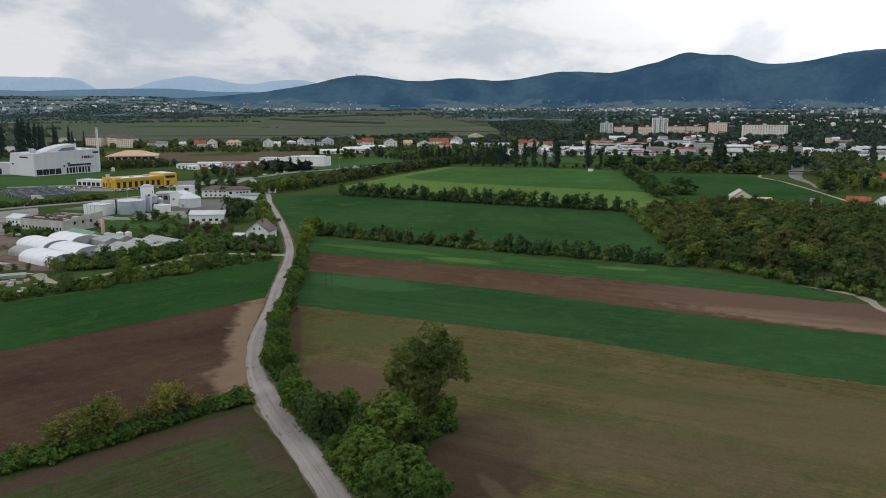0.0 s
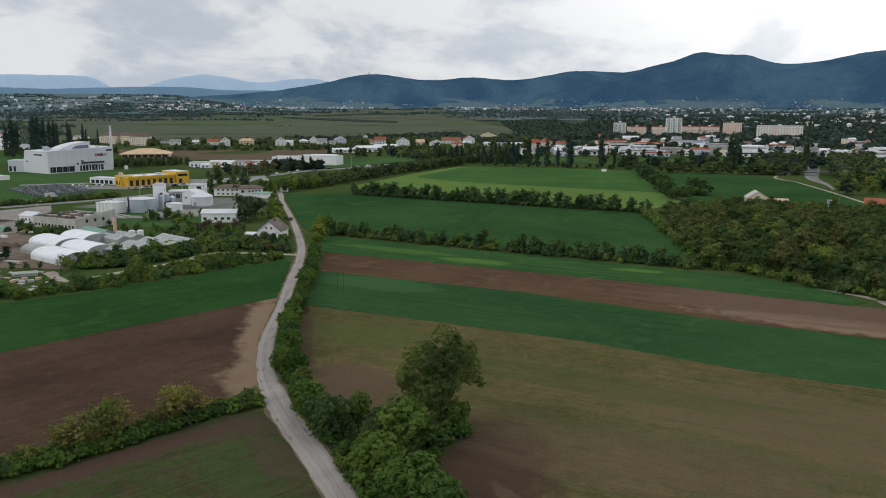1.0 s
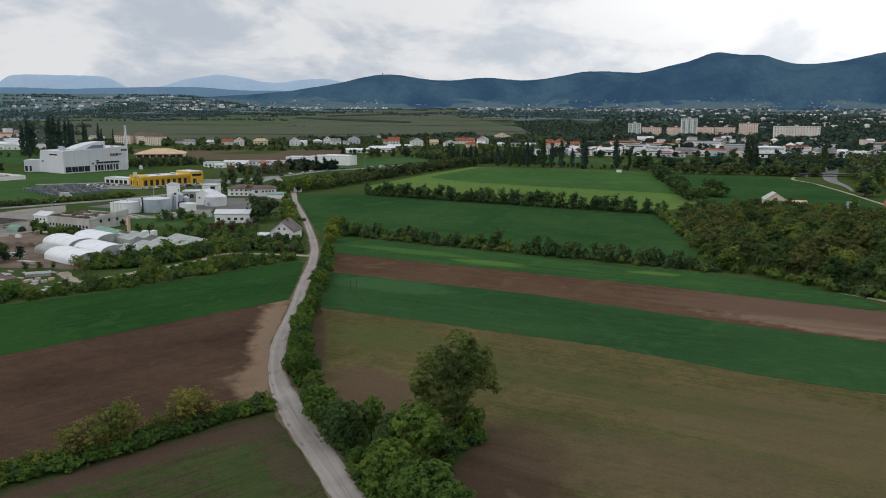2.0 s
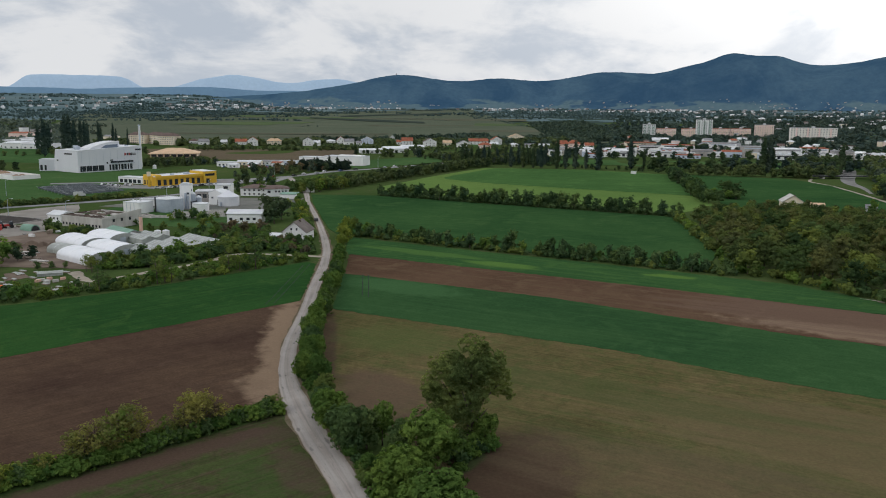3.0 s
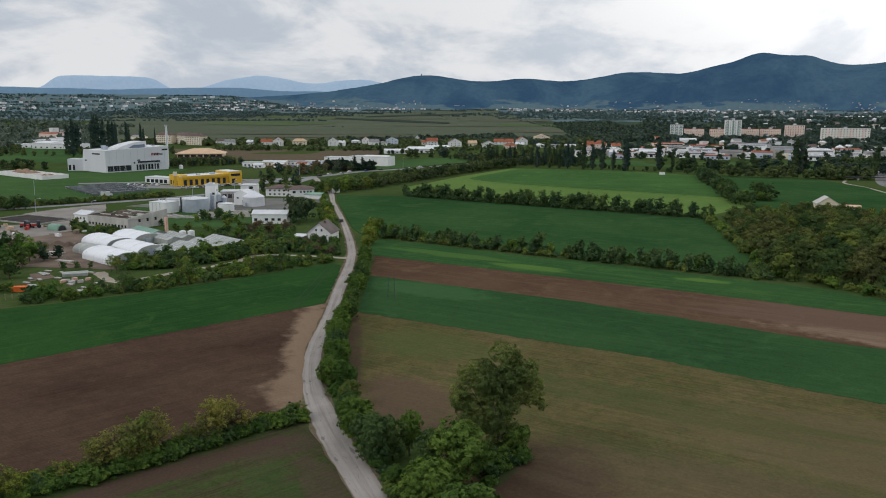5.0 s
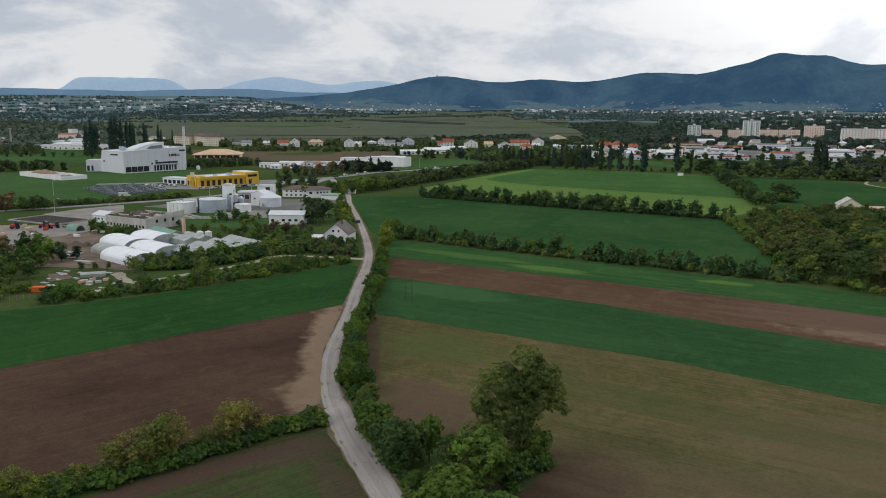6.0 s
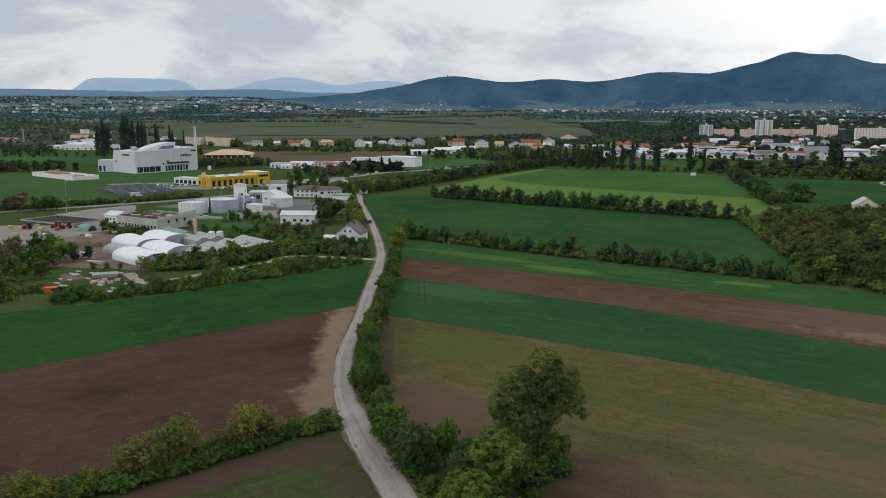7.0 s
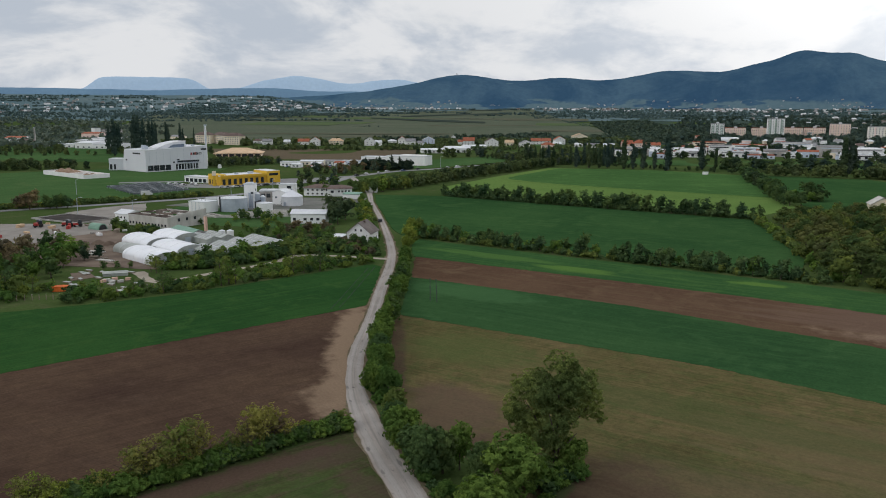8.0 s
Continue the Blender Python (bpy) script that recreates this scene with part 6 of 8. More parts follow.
def building(name, label, category, p0, p1, depth, height, wall, roof_mat, roof="flat", ridge=2.5, eave=0.4, group="", z=None):
    """A building on the front line p0 to p1 (its left and right end from the lane's side), reaching depth metres back.
    roof: flat (parapet), gable (ridge along the front), cross (gable faces front), hip, mono."""
    length, yaw = math.hypot(p1[0] - p0[0], p1[1] - p0[1]), math.degrees(math.atan2(p1[1] - p0[1], p1[0] - p0[0]))
    cx, cy = (p0[0] + p1[0]) / 2, (p0[1] + p1[1]) / 2
    t = thing(name, label, category, pose(cx, cy, ground_z(cx, cy) if z is None else z, 0, 0, yaw), group)
    a, e, h = length / 2, eave, height
    w = Shape()
    if roof == "gable":
        w.prism([(-a, 0), (a, 0), (a, depth), (-a, depth)], -0.3, h)
        for x0, x1 in ((-a, -a + 0.3), (a - 0.3, a)):
            k = len(w.v)
            w.v += [(x0, 0, h), (x1, 0, h), (x1, depth, h), (x0, depth, h), (x0, depth / 2, h + ridge), (x1, depth / 2, h + ridge)]
            w.f += [(k, k + 1, k + 5, k + 4), (k + 2, k + 3, k + 4, k + 5), (k + 3, k, k + 4), (k + 1, k + 2, k + 5)]
    elif roof == "cross":
        w.prism([(-a, 0), (a, 0), (a, depth), (-a, depth)], -0.3, h)
        w.along([(-a, h), (a, h), (0, h + ridge)], 0, 0.3).along([(-a, h), (a, h), (0, h + ridge)], depth - 0.3, depth)
    else:
        w.prism([(-a, 0), (a, 0), (a, depth), (-a, depth)], -0.3, h)
    part("wall", w, wall, t)
    r = Shape()
    if roof == "flat":
        r.box(-a - 0.1, -0.1, h, a + 0.1, depth + 0.1, h + 0.25)
        r.box(-a - 0.1, -0.1, h + 0.25, a + 0.1, 0.25, h + 0.7).box(-a - 0.1, depth - 0.25, h + 0.25, a + 0.1, depth + 0.1, h + 0.7)
        r.box(-a - 0.1, 0.25, h + 0.25, -a + 0.25, depth - 0.25, h + 0.7).box(a - 0.25, 0.25, h + 0.25, a + 0.1, depth - 0.25, h + 0.7)
    elif roof == "gable":
        k = ridge / (depth / 2)
        for sgn in (-1, 1):
            y0, ym = (-e, depth / 2) if sgn < 0 else (depth + e, depth / 2)
            z0 = h - e * k
            q = [(-a - e, y0, z0), (a + e, y0, z0), (a + e, ym, h + ridge), (-a - e, ym, h + ridge)]
            q = q if sgn < 0 else q[::-1]
            n = len(r.v)
            r.v += [(x, y, zz + 0.02) for x, y, zz in q] + [(x, y, zz + 0.24) for x, y, zz in q]
            r.f += [(n + 3, n + 2, n + 1, n), (n + 4, n + 5, n + 6, n + 7)] + [(n + i, n + (i + 1) % 4, n + 4 + (i + 1) % 4, n + 4 + i) for i in range(4)]
    elif roof == "cross":
        k = ridge / a
        for sgn in (-1, 1):
            z0 = h - e * k
            q = [(sgn * (a + e), -e, z0), (0, -e, h + ridge), (0, depth + e, h + ridge), (sgn * (a + e), depth + e, z0)]
            q = q[::-1] if sgn > 0 else q
            q = q[::-1]
            n = len(r.v)
            r.v += [(x, y, zz + 0.02) for x, y, zz in q] + [(x, y, zz + 0.24) for x, y, zz in q]
            r.f += [(n + 3, n + 2, n + 1, n), (n + 4, n + 5, n + 6, n + 7)] + [(n + i, n + (i + 1) % 4, n + 4 + (i + 1) % 4, n + 4 + i) for i in range(4)]
    elif roof == "hip":
        i = min(a, depth / 2) * 0.95
        r.prism([(-a - e, -e), (a + e, -e), (a + e, depth + e), (-a - e, depth + e)], h, h + 0.2)
        r.prism([(-a - e, -e), (a + e, -e), (a + e, depth + e), (-a - e, depth + e)], h + 0.2, h + ridge, [(-a + i, depth / 2 - 0.1), (a - i, depth / 2 - 0.1), (a - i, depth / 2 + 0.1), (-a + i, depth / 2 + 0.1)])
    elif roof == "mono":
        n = len(r.v)
        q = [(-a - e, -e, h), (a + e, -e, h), (a + e, depth + e, h + ridge), (-a - e, depth + e, h + ridge)]
        r.v += q + [(x, y, zz + 0.25) for x, y, zz in q]
        r.f += [(n + 3, n + 2, n + 1, n), (n + 4, n + 5, n + 6, n + 7)] + [(n + j, n + (j + 1) % 4, n + 4 + (j + 1) % 4, n + 4 + j) for j in range(4)]
        r.along([(-a, h - 0.1), (a, h - 0.1), (a, h + ridge), (-a, h + ridge)], depth - 0.3, depth)
    part("roof", r, roof_mat, t)
    t["length"], t["depth"] = length, depth
    return t


def row_windows(t, face, z, w, h, count, margin=1.0, mat=None, frame_mat=None):
    span = t["length"] if face in ("front", "back") else t["depth"]
    for i in range(count):
        u = margin + (span - 2 * margin) * (i + 0.5) / count
        window_on(t, face, u - span / 2 if face in ("front", "back") else u, z, w, h, t["length"], t["depth"], mat, frame_mat)


def chimney_on(t, x, y, z, h=1.4, mat=None):
    part("chimney", Shape().box(x - 0.35, y - 0.35, z, x + 0.35, y + 0.35, z + h).box(x - 0.42, y - 0.42, z + h, x + 0.42, y + 0.42, z + h + 0.12), mat or M_BROWNROOF, t)


def lane_house():
    t = building("house", "white rendered house with a weathered grey-brown gable roof beside the lane", "house", (-45.8, 315.0), (-36.6, 313.0), 10, 4.2, M_WHITE, M_LANEROOF, "cross", 3.8, 0.5)
    for u, z, w, h in ((-2.6, 1.0, 1.1, 1.3), (2.6, 1.0, 1.1, 1.3), (-1.1, 4.6, 0.9, 1.1), (1.1, 4.6, 0.9, 1.1)):
        window_on(t, "front", u, z, w, h, t["length"], t["depth"])
    row_windows(t, "right", 1.0, 1.1, 1.3, 3)
    chimney_on(t, 0.8, 5, 6.8)
    part("door", Shape().box(-0.5, -0.08, 0, 0.5, 0.02, 2.05), M_WOOD, t, "weathered wooden door")
    shed = building("garden_shed", "low garden shed with a pale sheet roof beside the house", "shed", (-53.6, 316.0), (-47.4, 314.6), 4, 2.2, M_WOOD, M_LIGHTROOF, "mono", 0.6, 0.2)
    part("door", Shape().box(-0.5, -0.06, 0, 0.5, 0.02, 1.9), M_BROWNROOF, shed)
    building("red_shed", "small reddish shed under the garden trees", "shed", (-55.5, 308.0), (-51.6, 307.0), 3, 2.0, M_PINK, M_BROWNROOF, "gable", 0.7, 0.2)


def works():
    t = building("works_building", "long white works building with a pale metal roof", "building", (-78.6, 366.8), (-62.8, 366.6), 8.5, 4.4, M_WHITE, M_LIGHTROOF, "gable", 1.4, 0.35)
    for u in (-6.2, -1.4, 1.6, 4.4):
        window_on(t, "front", u, 1.5, 1.4, 1.1, t["length"], t["depth"], frame_mat=M_DARK)
    part("door", Shape().box(6.6, -0.06, 0, 7.7, 0.02, 2.3), M_STEEL, t, "grey steel door")
    # steel tank with shallow cone roof and rail
    t = thing("steel_tank", "large grey steel tank with a shallow roof", "tank", pose(-117.4, 412.4, 0))
    part("shell", Shape().round(0, 0, -0.2, 6.5, 6.9, n=40), M_STEEL, t)
    part("roof", Shape().round(0, 0, 6.5, 6.7, 7.05, n=40).round(0, 0, 6.7, 7.5, 7.0, 0.6, 40), M_LIGHTROOF, t)
    rail = Shape()
    for i in range(20):
        a = i * math.pi / 10
        rail.round(6.7 * math.cos(a), 6.7 * math.sin(a), 6.7, 7.7, 0.04, n=5)
    part("railing", rail, M_STEEL, t)
    for z in (1.6, 3.2, 4.9):
        part("hoop", Shape().round(0, 0, z, z + 0.15, 6.96, n=40), M_STEEL, t)
    part("ladder", Shape().box(-6.0, -4.6, 0, -5.4, -4.0, 7.6), M_DARK, t, "caged steel ladder")
    # square tower beside it
    t = building("works_tower", "square white works tower with a stepped top", "tower", (-114.4, 421.5), (-109.0, 421.5), 5.5, 12.2, M_WHITE, M_LIGHTROOF, "flat")
    window_on(t, "front", 1.5, 7.4, 1.4, 1.2, t["length"], t["depth"], frame_mat=M_STEEL)
    window_on(t, "right", 2.6, 8.8, 1.8, 1.4, t["length"], t["depth"], frame_mat=M_STEEL)
    part("duct", Shape().box(-0.2, -0.9, 0, 0.7, -0.02, 8.2).box(1.1, -0.7, 0, 1.8, -0.02, 6.8), M_STEEL, t)
    part("top_step", Shape().box(-1.9, 1.0, 12.4, 1.4, 4.4, 13.4), M_LIGHTROOF, t)
    # digester tank with conical hood and the gabled block beside it
    t = thing("digester_tank", "pale grey digester tank with a conical roof", "tank", pose(-92.6, 436.2, 0))
    part("shell", Shape().round(0, 0, -0.2, 4.8, 5.7, n=36), M_LIGHTROOF, t)
    part("roof", Shape().round(0, 0, 4.8, 5.0, 5.9, n=36).round(0, 0, 5.0, 8.2, 5.8, 0.4, 36), M_PANEL, t)
    part("door", Shape().box(-3.4, -5.6, 0, -2.4, -4.4, 2.2), M_STEEL, t)
    part("vent", Shape().round(0, 0, 8.1, 8.9, 0.35, n=10), M_STEEL, t)
    t = building("pump_house", "white gabled pump house beside the tank", "building", (-104.0, 439.5), (-96.6, 437.8), 9, 6.4, M_WHITE, M_LIGHTROOF, "cross", 1.6, 0.2)
    window_on(t, "front", -1.6, 3.4, 1.2, 1.0, t["length"], t["depth"], frame_mat=M_STEEL)
    part("door", Shape().box(1.2, -0.06, 0, 2.8, 0.02, 2.8), M_DARK, t, "dark steel door")
    t = thing("round_basin", "low round white basin among the tanks", "tank", pose(-102.4, 414.2, 0))
    part("shell", Shape().round(0, 0, -0.2, 3.6, 4.4, n=32), M_WHITE, t)
    part("roof", Shape().round(0, 0, 3.6, 3.8, 4.5, n=32).round(0, 0, 3.8, 4.4, 4.2, 0.3, 32), M_LIGHTROOF, t)
    part("duct", Shape().tube([(-3.6, -2.6, 0), (-3.6, -2.6, 4.6), (-1.2, -1.0, 5.0)], [0.45, 0.45, 0.4], 10), M_DARK, t)
    for x, y, h in ((-108.4, 424.0, 7.4), (-105.8, 425.4, 5.6)):
        t = thing("small_silo", "slim pale silo among the tanks", "silo", pose(x, y, 0), "silos")
        part("shell", Shape().round(0, 0, -0.2, h, 1.5, n=20), M_STEEL, t)
        part("roof", Shape().round(0, 0, h, h + 1.1, 1.6, 0.3, 20), M_LIGHTROOF, t)
    t = building("works_annexe", "low grey works annexe with dark bays", "building", (-113.5, 449), (-100.5, 449.5), 9, 6.0, M_GREYWALL, M_LIGHTROOF, "flat")
    row_windows(t, "front", 2.6, 2.2, 2.2, 4, 0.6, frame_mat=M_DARK)
    t = building("works_shed", "white works shed with a flat roof behind the tanks", "building", (-112, 490), (-102.5, 490), 8, 5.6, M_WHITE, M_LIGHTROOF, "flat")
    window_on(t, "front", 1.5, 3.6, 2.6, 1.6, t["length"], t["depth"], frame_mat=M_DARK)
    # white shed with one rounded end, and the hut behind it
    t = thing("white_shed", "white works shed with a rounded end and steel cladding", "building", pose(-138.2, 405.6, 0, 0, 0, -26))
    plan = [(0, 0), (8.6, 0)] + [(8.6 + 2.4 * math.sin(i * math.pi / 12), 2.4 - 2.4 * math.cos(i * math.pi / 12)) for i in range(1, 7)] + [(11.0, 9.0), (0, 9.0)]
    part("wall", Shape().prism(plan, -0.3, 5.3), M_WHITE, t)
    part("roof", Shape().prism([(x + (0.12 if x > 5 else -0.12), y + (0.12 if y > 4 else -0.12)) for x, y in plan], 5.3, 5.6), M_LIGHTROOF, t)
    for x in (2.2, 4.6, 7.0):
        part("cladding_rib", Shape().box(x - 0.1, -0.1, 0, x + 0.1, 0, 5.3), M_STEEL, t)
        part("roof_vent", Shape().round(x, 4.5, 5.6, 6.3, 0.35, n=10), M_LIGHTROOF, t)
    t = building("white_hut", "small white hut with one dark window behind the shed", "hut", (-137.6, 429.0), (-131.2, 429.4), 5, 3.6, M_WHITE, M_LIGHTROOF, "flat")
    window_on(t, "front", 1.2, 1.0, 1.3, 1.5, t["length"], t["depth"], frame_mat=M_DARK)
    # office block with brown hipped roof, in two wings
    t = building("office_block", "white two-storey office block with a flat brown hipped roof", "building", (-95.6, 483.6), (-79.0, 481.8), 13, 4.6, M_WHITE, M_BROWNROOF, "hip", 2.0, 0.8)
    for z in (0.7, 2.9):
        row_windows(t, "front", z, 1.4, 1.2, 5, 1.2)
    chimney_on(t, 2, 6, 6.0, 1.2)
    t = building("office_wing", "white office wing with a brown hipped roof", "building", (-80.4, 478.6), (-66.4, 482.0), 12, 4.5, M_WHITE, M_BROWNROOF, "hip", 1.9, 0.8)
    for u in (-0.6, 1.4, 3.4, 5.2):
        window_on(t, "front", u, 2.3, 1.4, 1.3, t["length"], t["depth"])
    window_on(t, "front", -4.6, 2.1, 2.0, 1.6, t["length"], t["depth"])
    building("car_port", "low teal-roofed carport beside the office", "shed", (-70, 468), (-60.5, 466), 6, 2.6, M_WHITE, M_TEAL, "mono", 0.6, 0.3)
    t = building("white_hut", "small white hut at the field's corner", "hut", (-58.4, 503.4), (-54.0, 503.1), 3, 2.7, M_WHITE, M_LIGHTROOF, "flat")
    window_on(t, "front", 0, 1.2, 1.0, 1.0, t["length"], t["depth"])
    # concrete walls, pipe beds and sludge basins between the tanks and the works building
    rng = random.Random(19)
    for x0, y0, x1, y1, h in ((-112, 398, -84, 396, 1.1), (-108, 391, -82, 389.5, 0.9), (-124, 386, -96, 384, 0.8), (-126, 392, -118, 384, 1.0), (-96, 404, -80, 403, 1.2)):
        l, yaw = math.hypot(x1 - x0, y1 - y0), math.degrees(math.atan2(y1 - y0, x1 - x0))
        t = thing("settling_tank", "long concrete settling tank with dark water", "basin", pose(x0, y0, 0, 0, 0, yaw), "settling tanks")
        part("front_wall", Shape().box(0, 0, -0.2, l, 0.35, h), M_PALECONC, t)
        part("back_wall", Shape().box(0, 3.6, -0.2, l, 3.95, h), M_PALECONC, t)
        part("end_wall", Shape().box(0, 0.35, -0.2, 0.35, 3.6, h), M_PALECONC, t)
        part("end_wall", Shape().box(l - 0.35, 0.35, -0.2, l, 3.6, h), M_PALECONC, t)
        part("water", Shape().box(0.35, 0.35, -0.2, l - 0.35, 3.6, h - 0.4), M_WATER, t, "dark still water")


def derelict_hall():
    p0, p1 = (-150.0, 361.0), (-127.6, 347.4)
    t = building("derelict_hall", "derelict grey hall with a collapsed mossy roof", "building", p0, p1, 21, 4.4, M_PALECONC, M_RUIN, "flat")
    rng = random.Random(3)
    rubble = Shape()
    for _ in range(26):
        x, y, s = rng.uniform(-11, 11), rng.uniform(2, 18), rng.uniform(0.6, 2.2)
        rubble.prism([(x - s, y - s * 0.7), (x + s * rng.uniform(0.6, 1.2), y - s * 0.6), (x + s, y + s * 0.8), (x - s * 0.7, y + s)], 4.7, 4.8 + rng.uniform(0.2, 0.8), [(x - s * 0.5, y - s * 0.3), (x + s * 0.5, y - s * 0.3), (x + s * 0.4, y + s * 0.4), (x - s * 0.4, y + s * 0.4)])
    part("parapet", Shape().box(-13.4, -0.15, 4.4, 13.2, 0.35, 5.0).box(-13.4, 0.35, 4.4, -12.9, 20.6, 5.0).box(-13.4, 20.6, 4.4, 13.2, 21.1, 5.1), M_PALECONC, t)
    part("rubble", rubble, M_RUIN, t, "broken roof rubble")
    part("light_roof", Shape().box(2, 10, 4.6, 10, 17, 4.85).box(-12, 12, 4.6, -5, 19, 4.8), M_CONCRETE, t, "pale patch of old roofing felt")
    for i in range(12):
        window_on(t, "front", -12 + i * 2.15, 0.7, 1.3, 1.3, t["length"], t["depth"], frame_mat=M_PALECONC)
    row_windows(t, "right", 2.6, 1.4, 1.6, 3, 4, frame_mat=M_PALECONC)
    gable = Shape()
    gable.prism([(13.0, -0.1), (13.4, -0.1), (13.4, 21.1), (13.0, 21.1)], 4.3, 5.0)
    k = len(gable.v)
    gable.v += [(x, y, z) for x in (13.0, 13.4) for y, z in ((-0.1, 5.0), (21.1, 5.0), (21.1, 7.0), (8.0, 6.0))]
    gable.f += [(k, k + 3, k + 2, k + 1), (k + 4, k + 5, k + 6, k + 7), (k, k + 4, k + 7, k + 3), (k + 3, k + 7, k + 6, k + 2), (k + 1, k + 2, k + 6, k + 5)]
    part("raised_gable", gable, M_PALECONC, t)
    for _ in range(16):
        x, y, q = rng.uniform(-10, 10), rng.uniform(3, 17), rng.uniform(0.5, 1.8)
        part("moss", Shape().prism([(x - q, y), (x, y - q * 0.7), (x + q, y), (x, y + q * 0.8)], 4.65, 4.9 + q * 0.2, [(x - q * 0.4, y), (x, y - q * 0.3), (x + q * 0.4, y), (x, y + q * 0.3)]), M_MEADOW_FAR, t, "green moss on the ruin's roof")
    for y in (6, 13):
        part("beam", Shape().box(-12.6, y, 4.66, 12.8, y + 0.4, 5.05), M_PALECONC, t, "bare concrete roof beam")
    t = thing("brick_pillar", "tall salmon-coloured brick pillar beside the ruin", "pillar", pose(-107.2, 335.5, 0, 0, 0, -34))
    part("shaft", Shape().box(-0.55, -0.5, -0.3, 0.55, 0.5, 7.4), M_SALMON, t)
    part("cap", Shape().box(-0.65, -0.6, 7.4, 0.65, 0.6, 7.7), M_CONCRETE, t)
    building("sheet_shed", "shed with a faded green sheet roof against the ruin", "shed", (-120.5, 331.5), (-108.0, 318.5), 7.0, 2.6, M_GREYWALL, M_TEAL, "gable", 1.3, 0.4)
    t = building("gate_house", "small white gate house with a pale roof", "building", (-162.0, 374.4), (-154.2, 369.8), 8, 3.4, M_WHITE, M_LIGHTROOF, "gable", 1.4, 0.4)
    row_windows(t, "front", 1.2, 1.2, 1.2, 3)
    row_windows(t, "right", 1.2, 1.2, 1.2, 2)


def tunnel(label, x, y, yaw, width, height, length, film):
    """A polytunnel: arched film, ribs, end walls; its front end at (x, y), running back along +y of its own axes."""
    t = thing("polytunnel", label, "greenhouse", pose(x, y, 0, 0, 0, yaw), "polytunnels")
    n, a = 14, width / 2
    arc = [(a, 0.0)] + [(a * math.cos(math.pi * i / (n - 2)), 0.36 * height + 0.64 * height * math.sin(math.pi * i / (n - 2))) for i in range(n - 1)] + [(-a, 0.0)]
    s = Shape()
    m = int(length / 2)
    for j in range(m + 1):
        s.v += [(px, length * j / m, pz + 0.05 * math.sin(j * 2.1)) for px, pz in arc]
    s.f = [(j * (n + 1) + i, (j + 1) * (n + 1) + i, (j + 1) * (n + 1) + i + 1, j * (n + 1) + i + 1) for j in range(m) for i in range(n)]
    c = part("cover", s, film, t, "milky white plastic film" if film == M_FILM else "")
    for p in c.data.polygons:
        p.use_smooth = True
    part("end_wall", Shape().face(*[(px, 0.05, pz) for px, pz in arc]), M_GLASSHOUSE, t)
    part("end_wall", Shape().face(*[(px, length - 0.05, pz) for px, pz in arc[::-1]]), M_GLASSHOUSE, t)
    for j in range(0, m + 1, 3):
        part("rib", Shape().tube([(px * 1.01, length * j / m, pz * 1.01 + 0.02) for px, pz in arc], [0.035] * (n + 1), 4), M_LIGHTROOF, t)
    part("door", Shape().box(-1.2, -0.06, 0, 1.2, 0.04, 2.2), M_STEEL, t)
    return t


def greenhouses():
    for x, y, w, h, l in ((-99.6, 271.6, 11.6, 3.9, 21), (-97.0, 288.0, 11.4, 3.7, 19), (-113.0, 301.5, 11.6, 3.9, 20), (-107.2, 313.5, 11.4, 3.8, 18)):
        tunnel("white film-covered polytunnel greenhouse", x, y, 48, w, h, l, M_FILM)
    tunnel("old grey polytunnel with a dusty cover", -111.5, 287.0, 56, 7.4, 3.2, 17, M_GLASSHOUSE)
    # ridge-and-furrow glasshouse
    for k in range(4):
        x, y, l = -98.0 + 4.2 * k, 290.0 + 7.4 * k, 14 + 3.6 * k
        t = building("glasshouse", "low ridged glasshouse with dusty panes", "greenhouse", (x, y), (x + 0.707 * l, y - 0.707 * l), 8.0, 2.0, M_GLASSHOUSE, M_GLASSHOUSE, "gable", 1.3, 0.1, "glasshouses")
        for j in range(int(l / 2.4)):
            u = -l / 2 + 1.2 + j * 2.4
            part("glazing_bar", Shape().tube([(u, 0, 2.3), (u, 4.0, 3.6), (u, 8.0, 2.3)], [0.05] * 3, 4), M_LIGHTROOF, t)
    for x, y, l in ((-108.5, 318.0, 15.0), (-104.6, 322.6, 15.0)):
        t = building("glasshouse", "low ridged glasshouse with greenish dusty panes", "greenhouse", (x, y), (x + 0.707 * l, y - 0.707 * l), 6.0, 2.0, M_GLASSHOUSE, M_GLASSHOUSE, "gable", 1.1, 0.1, "glasshouses")
        for j in range(int(l / 2.4)):
            u = -l / 2 + 1.2 + j * 2.4
            part("glazing_bar", Shape().tube([(u, 0, 2.3), (u, 3.0, 3.4), (u, 6.0, 2.3)], [0.05] * 3, 4), M_LIGHTROOF, t)
    for x, y in ((-98.6, 329), (-95.4, 329.6)):
        t = thing("water_tank", "small white round water tank behind the glasshouses", "tank", pose(x, y, 0), "water tanks")
        part("shell", Shape().round(0, 0, -0.1, 2.4, 1.4, n=20), M_WHITE, t)
        part("lid", Shape().round(0, 0, 2.4, 2.8, 1.45, 0.4, 20), M_LIGHTROOF, t)


